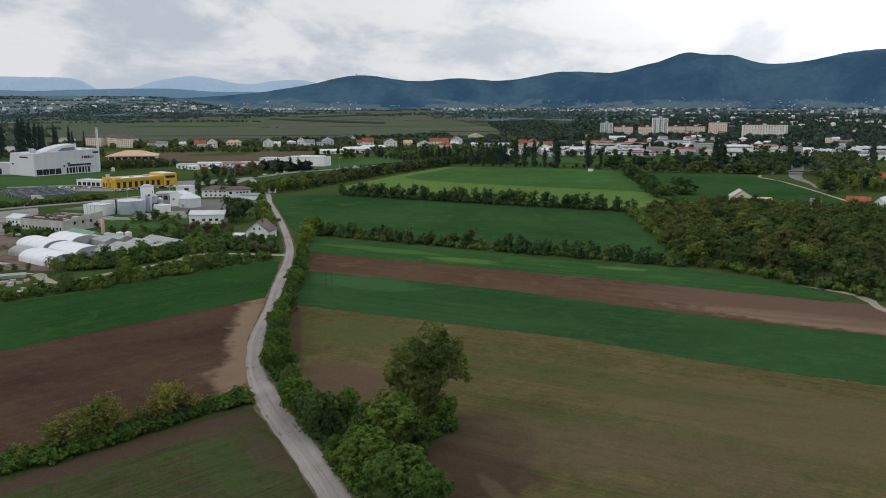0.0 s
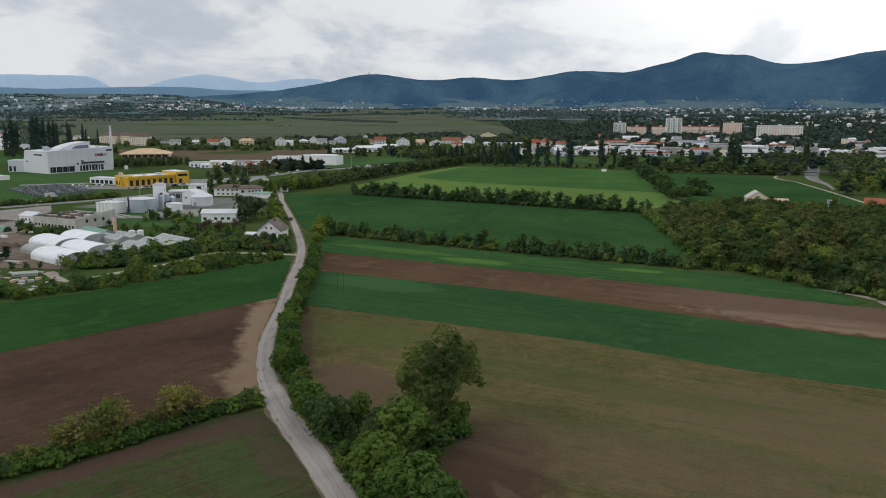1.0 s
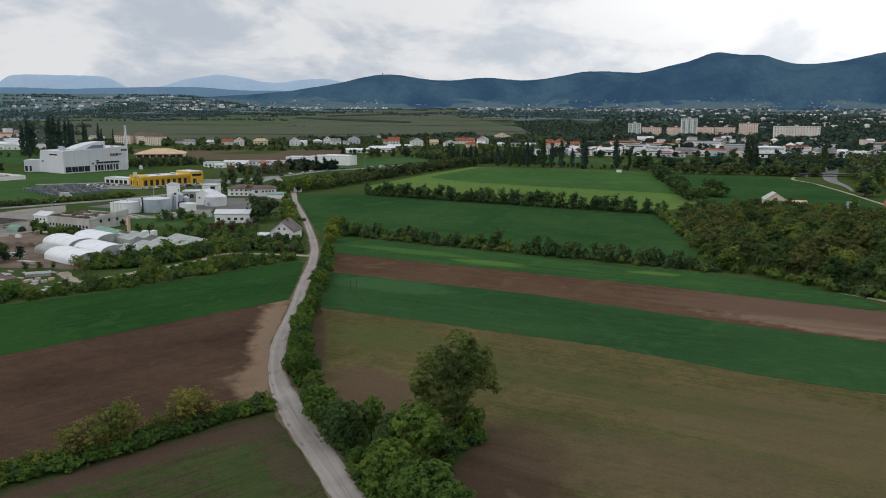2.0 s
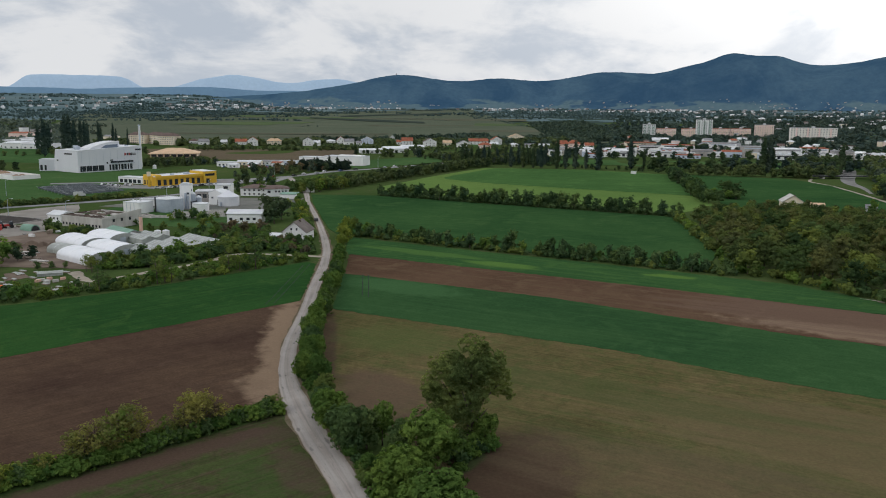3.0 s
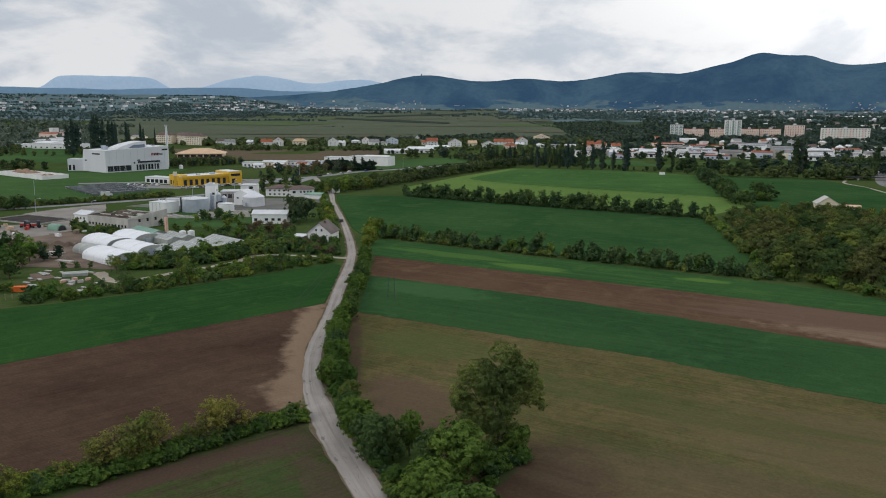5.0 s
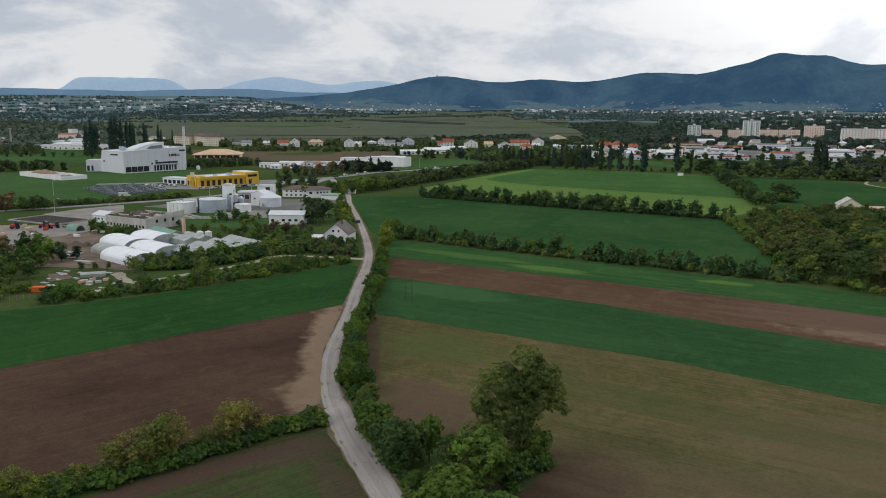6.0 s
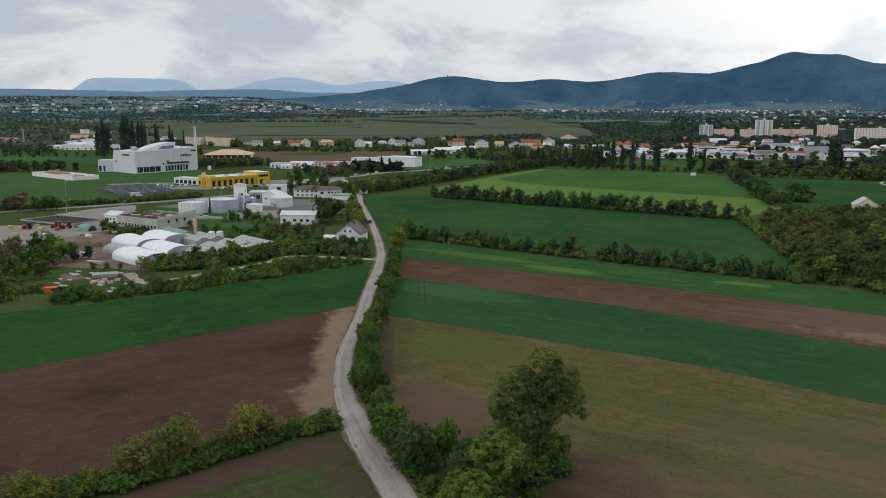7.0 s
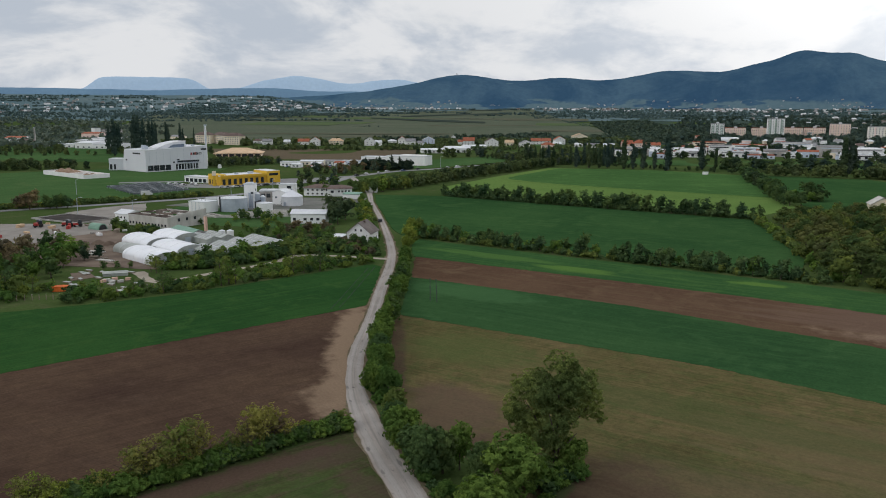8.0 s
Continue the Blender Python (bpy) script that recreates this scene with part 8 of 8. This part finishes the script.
def village():
    rng = random.Random(21)
    # bearing in degrees from the plan's origin, distance in metres, kind of roof
    for p0, p1, high, kind, shape in VILLAGE:
        wall = {"blue": M_BLUEWALL, "redwall": M_PINK, "cream": M_CREAM}.get(kind, M_WHITE)
        roof = {"red": M_REDROOF, "redwall": M_REDROOF, "brown": M_BROWNROOF, "grey": M_GREYROOF, "light": M_LIGHTROOF, "blue": M_LIGHTROOF, "white": M_LIGHTROOF, "cream": M_TANROOF}[kind]
        words = {M_REDROOF: "red tiled", M_BROWNROOF: "brown tiled", M_GREYROOF: "grey", M_LIGHTROOF: "pale metal", M_TANROOF: "sandy tiled"}[roof]
        ridge = min(4.6, high * 0.42)
        t = building("house", "village house with a " + words + " roof among trees", "house", p0, p1, rng.uniform(9, 12), high - ridge, wall, roof, shape, ridge, 0.5, "village houses")
        k = max(2, int(t["length"] / 5.0))
        for z in ((0.9, 3.6) if high - ridge > 5 else (0.9,)):
            row_windows(t, "front", z, 1.3, 1.4, k)
        if shape == "cross" and ridge > 3.4:
            window_on(t, "front", 0, high - ridge + 0.4, 1.3, 1.3, t["length"], t["depth"])
        chimney_on(t, 1.0, 3.5, high - 1.2, 1.6)
    for (x0, y0), (x1, y1), d, h, r in (((-48, 948), (-19, 951), 22, 3.6, 1.6), ((-19, 966), (10, 972), 24, 4.6, 2.4), ((2, 1036), (31, 1041), 22, 3.8, 1.8)):
        t = building("farm_hall", "long white hall with a pale low roof at the village", "building", (x0, y0), (x1, y1), d, h, M_WHITE, M_LIGHTROOF, "gable", r, 0.4, "farm halls")
        row_windows(t, "front", 0.8, 2.4, 1.6, 5)
    # white hall behind conifers
    t = building("white_hall", "large white hall with a flat roof beside the main road", "building", (-71, 752), (-34.5, 737), 16, 8.0, M_WHITE, M_LIGHTROOF, "flat")
    part("upper_floor", Shape().box(-8, 3, 8.2, 16, 13, 9.4), M_WHITE, t)
    t = building("white_hall_wing", "low white wing of the hall with a dark band", "building", (-96, 764), (-71.5, 756), 14, 6.4, M_WHITE, M_LIGHTROOF, "flat")
    row_windows(t, "front", 0.6, 5.0, 4.0, 4, frame_mat=M_DARK)
    # timber-roofed hall by the big works, and the salmon block
    t = building("timber_hall", "open hall with a wide tan roof", "building", (-264, 858), (-217, 866), 34, 4.0, M_CREAM, M_TANROOF, "hip", 5.4, 2.0)
    for i in range(8):
        part("post", Shape().box(-23.6 + i * 6.66, -1.7, -0.2, -23.0 + i * 6.66, -1.1, 4.1), M_TANROOF, t)
        if i < 7:
            # a dark sheet on the closed wall stands for each bay's shade
            part("bay", Shape().box(-22.6 + i * 6.66, -0.06, 0.4, -17.4 + i * 6.66, -0.01, 3.3), M_DARK, t, "dark sheet standing for the shade of an open bay")
    for p0, p1 in (((-400, 1200), (-374, 1190)), ((-374, 1205), (-346, 1170)), ((-344, 1160), (-319, 1148))):
        t = building("cream_block", "cream four-storey block with a brown hipped roof", "apartment building", p0, p1, 14, 12.6, M_CREAM, M_BROWNROOF, "hip", 4.6, 0.7, "cream blocks")
        for z in (1, 3.9, 6.8, 9.6):
            row_windows(t, "front", z, 1.5, 1.6, int(t["length"] / 3.2), 1)
        chimney_on(t, 4, 6, 15.5, 2.0)
    # trade yard by the main road: low roofs, sheds and parked vehicles
    for x, y, l, d, h, wall, roof, shape in ((-158, 730, 16, 9, 3.4, M_WHITE, M_LIGHTROOF, "flat"), (-140, 745, 22, 10, 3.2, M_CREAM, M_LIGHTROOF, "gable"), (-122, 752, 18, 9, 3.0, M_WHITE, M_GREYROOF, "gable"), (-104, 745, 16, 9, 3.6, M_BLUEWALL, M_LIGHTROOF, "flat"),
                                             (-132, 722, 10, 7, 2.8, M_GREYWALL, M_LIGHTROOF, "gable"), (-112, 728, 9, 7, 3.2, M_WHITE, M_REDROOF, "gable"), (-96, 728, 10, 6, 2.6, M_CREAM, M_LIGHTROOF, "flat"), (-148, 712, 9, 6, 2.8, M_WHITE, M_LIGHTROOF, "gable")):
        t = building("trade_shed", "low pale trade shed beside the main road", "shed", (x - l / 2, y + 2), (x + l / 2, y), d, h, wall, roof, shape, 1.1, 0.3, "trade sheds")
        row_windows(t, "front", 0.6, 1.8, 1.5, max(2, int(l / 4)), frame_mat=M_STEEL)
    for k in range(46):
        x, y = rng.uniform(-160, -92), rng.uniform(700, 742)
        car(x, y + (x + 126) * -0.15, rng.choice((10, 12, 100, 104)), M_CARS[rng.choice((0, 0, 1, 0, 4, 3, 2, 0))], "parked car or van in the trade yard", "trade yard cars")
    # works far left
    for x0, x1, y, d, h, wall, roof, shape in ((-553, -500, 1139, 30, 6.5, M_WHITE, M_LIGHTROOF, "flat"), (-502, -476, 1036, 46, 7.0, M_WHITE, M_LIGHTROOF, "gable"), (-475, -449, 1030, 40, 5.6, M_WHITE, M_LIGHTROOF, "flat"), (-548, -506, 1060, 24, 4.2, M_WHITE, M_LIGHTROOF, "flat"), (-545, -512, 1176, 26, 8.0, M_WHITE, M_LIGHTROOF, "flat"), (-667, -634, 1400, 24, 8, M_PINK, M_REDROOF, "gable"), (-686, -677, 1480, 12, 15, M_WHITE, M_GREYROOF, "flat"), (-676, -646, 1500, 20, 11, M_GREYWALL, M_GREYROOF, "flat"),
                                              (-550, -527, 1300, 22, 6, M_WHITE, M_LIGHTROOF, "flat"), (-500, -470, 1200, 20, 5.6, M_GREYWALL, M_LIGHTROOF, "flat"), (-620, -590, 1120, 22, 6.5, M_CREAM, M_BROWNROOF, "gable"), (-585, -562, 1100, 18, 5.5, M_BLUEWALL, M_LIGHTROOF, "flat"), (-660, -625, 1160, 20, 6.5, M_WHITE, M_GREYROOF, "flat"),
                                              (-470, -452, 1290, 18, 7, M_CREAM, M_GREYROOF, "gable"), (-505, -485, 1120, 16, 4.6, M_WHITE, M_LIGHTROOF, "gable"), (-700, -668, 1220, 20, 7, M_WHITE, M_REDROOF, "gable")):
        t = building("factory_hall", "pale factory hall among trees", "building", (x0, y), (x1, y - 6), d, h, wall, roof, shape, 2.2, 0.3, "factory halls")
        row_windows(t, "front", 1.2, 2.6, 1.8, max(2, int((x1 - x0) / 8)), frame_mat=M_STEEL)
    t = thing("stack", "slim pale concrete chimney stack", "chimney", pose(-566, 1060, 0))
    part("shaft", Shape().round(0, 0, -0.2, 26, 1.3, 1.0, 16), M_CONCRETE, t)
    part("collar", Shape().round(0, 0, 25.4, 26.3, 1.25, n=16), M_STEEL, t)


def town():
    block("tower_block", "pale green-white ten-storey tower block", 458, 1459, -18, 23, 16, 9, M_WHITE, 6, "tower blocks", 3)
    block("tower_block", "pale green-white twelve-storey tower block", 563, 1462, -18, 29, 16, 12, M_WHITE, 7, "tower blocks", 3)
    for x, y, l, st, bal in ((512, 1500, 36, 6, 4), (556, 1490, 34, 6, 4), (617, 1500, 34, 6, 4), (655, 1495, 36, 6, 4)):
        t = block("apartment_block", "long salmon-coloured block of flats", x - 8, y, -20, l, 13, st, M_PINK, 10, "salmon blocks", bal, M_REDROOF)
    block("apartment_block", "salmon and white nine-storey block of flats", 664, 1434, -24, 33, 15, 9, M_PINK, 8, "salmon blocks", 4)
    t = block("apartment_block", "long ivory eight-storey block of flats with salmon stair towers", 705, 1335, -20, 74, 14, 8, M_IVORY, 16, "", 0)
    for u in (-27, -9, 9, 27):
        part("stair_tower", Shape().box(u - 1.3, -0.9, -0.3, u + 1.3, -0.02, 23.1), M_PINK, t, "salmon stair tower")
    part("roof_edge", Shape().box(-37.6, -0.5, 23.2, 37.6, -0.11, 24.0), M_WHITE, t)
    # retail park
    rng = random.Random(31)
    for x, y, l, d, h, wall, roof in ((262, 905, 30, 26, 8, M_WHITE, M_LIGHTROOF), (292, 905, 26, 26, 10, M_WHITE, M_GREYROOF), (318, 900, 24, 20, 9, M_BLUEWALL, M_LIGHTROOF), (345, 898, 28, 20, 8, M_GREYWALL, M_GREYROOF), (300, 872, 50, 14, 6, M_WHITE, M_LIGHTROOF),
                                   (250, 880, 26, 14, 5, M_WHITE, M_GREYROOF), (372, 880, 24, 14, 6, M_CREAM, M_LIGHTROOF), (222, 900, 34, 16, 6, M_GREYWALL, M_LIGHTROOF), (190, 930, 30, 18, 6, M_WHITE, M_GREYROOF), (180, 900, 24, 14, 5, M_CREAM, M_GREYROOF),
                                   (398, 870, 34, 30, 11, M_GREYWALL, M_GREYROOF), (432, 868, 46, 34, 9, M_WHITE, M_LIGHTROOF), (415, 832, 60, 16, 6, M_WHITE, M_LIGHTROOF), (455, 838, 26, 14, 8, M_BLUEWALL, M_GREYROOF), (470, 880, 30, 30, 12, M_WHITE, M_REDROOF),
                                   (480, 840, 24, 24, 9, M_GREYWALL, M_GREYROOF), (340, 950, 44, 24, 10, M_WHITE, M_REDROOF), (280, 965, 40, 24, 9, M_PINK, M_REDROOF), (395, 955, 36, 30, 13, M_WHITE, M_GREYROOF), (310, 1010, 46, 20, 12, M_CREAM, M_REDROOF),
                                   (500, 770, 50, 26, 9, M_PINK, M_LIGHTROOF), (528, 748, 44, 24, 8, M_WHITE, M_GREYROOF), (495, 722, 26, 14, 6, M_WHITE, M_LIGHTROOF), (565, 790, 50, 24, 9, M_WHITE, M_LIGHTROOF)):
        t = building("retail_hall", "white flat-roofed retail hall", "building", (x - l * 0.42, y + 6 + (x * 7) % 23), (x + l * 0.42, y - 3 + (x * 7) % 23), d, h * (0.78 + (x % 7) * 0.05), wall, roof, "flat", group="retail halls")
        h, l = h * (0.78 + (x % 7) * 0.05), l * 0.84
        row_windows(t, "front", 0.8, 3.2, 2.6, max(3, int(l / 7)), frame_mat=M_STEEL)
        part("fascia", Shape().box(-l * 0.46, -0.14, h - 1.9, l * 0.46, -0.02, h - 0.7), (M_GREYROOF, M_DARK, M_STEEL)[int(x) % 3], t, "dark band under the roof edge")
        if l > 40:
            s = Shape()
            for i in range(5):
                s.along([(-l / 2 + 3 + i * l / 5.5, h + 0.3), (-l / 2 + 8 + i * l / 5.5, h + 0.3), (-l / 2 + 3.4 + i * l / 5.5, h + 2.0)], 3, d - 3)
            part("saw_tooth_roof", s, M_LIGHTROOF, t)
    for k in range(44):                                        # smaller shops and workshops between
        x, l = rng.uniform(170, 520), rng.uniform(10, 26)
        y, h = rng.uniform(845, 985) - max(0, x - 380) * 0.35, rng.uniform(3.5, 6.5)
        t = building("shop_building", "small pale shop or workshop building", "building", (x - l / 2, y + 3), (x + l / 2, y - 3), rng.uniform(9, 16), h, rng.choice((M_WHITE, M_WHITE, M_CREAM, M_BLUEWALL, M_GREYWALL)), rng.choice((M_LIGHTROOF, M_LIGHTROOF, M_REDROOF, M_GREYROOF)), rng.choice(("flat", "gable", "flat")), 1.6, 0.3, "shop buildings")
        row_windows(t, "front", 0.8, 2.2, 1.8, max(2, int(l / 5)), frame_mat=M_STEEL)
    house(392, 1000, -20, 30, 16, 7, 5.5, M_WHITE, M_GREYROOF, "large white building with a steep grey mansard roof", "", "hip")
    # houses at the wood and the river
    t = house(214.6, 422.6, -14, 10.6, 9, 3.2, 3.4, M_CREAM, M_PALECONC, "cream farmhouse with a pale grey roof behind the wood", "", "cross")
    chimney_on(t, 1.5, 4, 5.4, 1.0)
    building("farm_wing", "low cream farm wing behind the wood", "building", (221, 421), (230, 418), 5, 1.8, M_CREAM, M_TANROOF, "gable", 0.8, 0.3)
    house(263, 390, -35, 11, 8, 2.8, 2.8, M_CREAM, M_REDROOF, "house with a bright red tiled roof near the river", "", "gable")
    house(262, 371, -48, 8, 9, 3.6, 3.8, M_WHITE, M_LIGHTROOF, "white gabled house with a pale roof", "", "cross")
    house(355, 505, -25, 14, 10, 4.6, 3.8, M_WHITE, M_REDROOF, "white house with a red tiled roof near the river", "", "gable")
    house(247, 403, -30, 5, 4, 2.0, 1.6, M_WHITE, M_GREYROOF, "small white house at the wood's edge", "", "gable")
    t = thing("river_bridge", "flat concrete bridge with railing over the channel", "bridge", pose(350, 606, 0, 0, 0, -3))
    part("deck", Shape().box(-34, -3, 1.6, 34, 3, 2.4), M_DARK, t)
    for y in (-2.9, 2.9):
        part("railing", Shape().box(-34, y - 0.06, 3.3, 34, y + 0.06, 3.4).box(-34, y - 0.06, 2.8, 34, y + 0.06, 2.86), M_DARK, t)
    for x in (-20, 20):
        part("pier", Shape().box(x - 1, -2.6, -0.3, x + 1, 2.6, 1.6), M_CONCRETE, t)
    t = thing("field_hut", "small white hut at the upper field's edge", "hut", pose(193, 650, 0, 0, 0, -30))
    part("wall", Shape().box(-2, -1.2, -0.1, 2, 1.2, 2.1), M_WHITE, t)
    part("roof", Shape().box(-2.2, -1.4, 2.1, 2.2, 1.4, 2.3), M_LIGHTROOF, t)
    # scattered far houses, in towns at the foot of the hills
    walls, roofs = (M_WHITE, M_WHITE, M_CREAM, M_WHITE, M_PINK), (M_REDROOF, M_BROWNROOF, M_GREYROOF, M_LIGHTROOF)
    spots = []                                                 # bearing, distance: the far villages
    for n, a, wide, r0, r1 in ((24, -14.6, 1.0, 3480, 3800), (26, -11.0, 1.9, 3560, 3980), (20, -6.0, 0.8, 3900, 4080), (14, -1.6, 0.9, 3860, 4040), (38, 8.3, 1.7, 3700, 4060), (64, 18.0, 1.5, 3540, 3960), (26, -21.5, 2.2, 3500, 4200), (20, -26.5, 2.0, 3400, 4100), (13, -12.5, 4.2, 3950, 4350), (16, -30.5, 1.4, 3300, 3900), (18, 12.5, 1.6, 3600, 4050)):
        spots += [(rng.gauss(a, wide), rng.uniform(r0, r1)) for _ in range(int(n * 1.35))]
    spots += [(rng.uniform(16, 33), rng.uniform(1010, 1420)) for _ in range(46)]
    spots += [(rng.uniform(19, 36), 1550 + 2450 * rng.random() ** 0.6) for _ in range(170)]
    far, slots = Shape(), []                                   # those past telling apart, in one mesh
    paints = (M_WHITE, M_CREAM, M_GREYWALL, M_REDROOF, M_BROWNROOF, M_GREYROOF, M_LIGHTROOF)
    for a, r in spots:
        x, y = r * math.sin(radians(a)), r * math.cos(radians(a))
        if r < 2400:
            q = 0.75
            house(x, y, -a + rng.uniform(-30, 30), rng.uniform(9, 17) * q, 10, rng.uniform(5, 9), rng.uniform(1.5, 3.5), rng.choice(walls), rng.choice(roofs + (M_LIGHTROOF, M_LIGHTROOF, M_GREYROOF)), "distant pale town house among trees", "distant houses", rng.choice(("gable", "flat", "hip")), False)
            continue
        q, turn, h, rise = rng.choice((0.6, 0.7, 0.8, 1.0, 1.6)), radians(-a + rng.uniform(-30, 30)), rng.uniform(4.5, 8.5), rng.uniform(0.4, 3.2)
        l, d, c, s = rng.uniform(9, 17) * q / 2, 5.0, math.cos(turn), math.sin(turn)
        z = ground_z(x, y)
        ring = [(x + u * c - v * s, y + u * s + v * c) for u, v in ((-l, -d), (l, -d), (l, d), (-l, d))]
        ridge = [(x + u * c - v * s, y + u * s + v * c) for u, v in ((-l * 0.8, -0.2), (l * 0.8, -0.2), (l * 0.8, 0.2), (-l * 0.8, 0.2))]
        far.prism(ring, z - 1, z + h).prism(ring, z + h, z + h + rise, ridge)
        # more grey walls than white: haze put into the far houses' colour
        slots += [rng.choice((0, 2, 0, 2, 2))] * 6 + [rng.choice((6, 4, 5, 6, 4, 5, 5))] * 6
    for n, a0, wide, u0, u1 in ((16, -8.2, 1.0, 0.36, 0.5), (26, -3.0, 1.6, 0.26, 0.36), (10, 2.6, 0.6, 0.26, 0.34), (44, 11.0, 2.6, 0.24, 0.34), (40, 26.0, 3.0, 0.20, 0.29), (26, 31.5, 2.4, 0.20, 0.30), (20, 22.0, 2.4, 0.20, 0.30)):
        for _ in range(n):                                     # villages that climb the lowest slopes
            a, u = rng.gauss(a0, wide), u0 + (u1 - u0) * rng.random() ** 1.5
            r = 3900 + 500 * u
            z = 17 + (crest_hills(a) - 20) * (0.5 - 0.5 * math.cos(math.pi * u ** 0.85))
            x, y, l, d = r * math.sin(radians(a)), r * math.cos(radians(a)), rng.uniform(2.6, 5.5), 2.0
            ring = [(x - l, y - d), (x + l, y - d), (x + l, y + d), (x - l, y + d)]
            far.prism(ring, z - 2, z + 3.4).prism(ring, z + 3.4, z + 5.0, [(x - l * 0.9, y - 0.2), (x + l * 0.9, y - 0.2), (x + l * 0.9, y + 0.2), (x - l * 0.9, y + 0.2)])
            # nearly all grey here, haze worked into walls and roofs
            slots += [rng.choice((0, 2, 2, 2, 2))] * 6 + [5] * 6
    ob = solo("distant_houses", far, M_WHITE, "pale distant town houses among trees", "houses", kind="stuff")
    for m in paints[1:]:
        ob.data.materials.append(m)
    for poly, k in zip(ob.data.polygons, slots):
        poly.material_index = k
    t = thing("lookout_tower", "small lookout tower on the hilltop", "tower", pose(-24, 4398, 232))
    part("shaft", Shape().box(-1.8, -1.8, -10, 1.8, 1.8, 7), M_DARK, t)
    part("platform", Shape().box(-3, -3, 7, 3, 3, 9), M_DARK, t)


def traffic():
    way = smooth_path([(-127.9, 595.6), (-86, 622), (-56.6, 672), (-19.2, 706), (45.1, 780)], 4.0)
    rng = random.Random(4)
    for k, i in enumerate((4, 9, 13, 17, 20, 24, 28, 33, 40, 44)):
        (x, y), (x1, y1) = way[i], way[i + 1]
        a = math.atan2(y1 - y, x1 - x)
        side = 1.8 if k % 2 else -1.8
        paint = M_CARS[(0, 3, 2, 0, 1, 0, 4, 2, 1, 0)[k]]
        car(x - math.sin(a) * side, y + math.cos(a) * side, math.degrees(a), paint, ("white", "red", "black", "white", "silver", "white", "blue", "black", "silver", "white")[k] + " car on the main road")
    t = thing("van", "white delivery van on the road by the solar panels", "van", pose(-188.8, 479.9, 0.13, 0, 0, 36))
    part("body", Shape().along([(-3.2, 0.4), (3.2, 0.4), (3.25, 1.2), (2.5, 1.7), (2.0, 2.7), (-3.2, 2.8)], -1.05, 1.05), M_CARS[0], t, soft=0.08)
    part("windscreen", Shape().along([(2.1, 1.75), (2.52, 1.75), (2.08, 2.55), (1.7, 2.55)], -1.06, 1.06), M_GLASS, t)
    for wx in (-2.1, 2.1):
        for wy in (-0.95, 0.95):
            w = part("wheel", wheel_mesh(), M_BLACK, t)
            w.matrix_basis = pose(wx, wy, 0.32)
    car(-38.8, 373, 100, M_CARS[2], "black car on the lane near the house", "")
    for k in range(12):
        u = k / 11
        car(-158 + 30 * u + (k % 3) * 1.5, 529 + 26 * u - (k % 2) * 6, 20 + 30 * (k % 2), M_CARS[(0, 1, 2, 0, 4, 3, 0, 1, 0, 2, 1, 0)[k]], "parked car before the yellow building", "parked cars")
    for k, (x, y) in enumerate(((-197, 543), (-195.5, 549), (-192, 545), (-188.5, 543), (-184.5, 549), (-200, 548), (-187, 537), (-180.5, 545))):
        car(x, y, 25 + k * 9, M_CARS[0 if k % 2 else 1], "pale parked van or car beside the low shed", "parked cars")
    for x, y, w in ((-185.5, 351, 20), (-187.5, 354, 70), (-172.5, 352.5, 110), (-169.5, 353.5, 35), (-175.0, 354.5, 5)):
        tractor(x, y, w)
    for x, y, h in ((-233, 484, 9), (-189, 394, 8), (-158, 385, 8), (-130, 452, 8), (-118, 500, 8)):
        mast(x, y, h)
    for x, y, h in ((-60, 700, 9), (-100, 640, 9), (-20, 722, 9)):
        mast(x, y, h)


lane_house()
works()
derelict_hall()
greenhouses()
large_hall()
yellow_market()
solar_field()
storage_yard()
village()
town()
traffic()
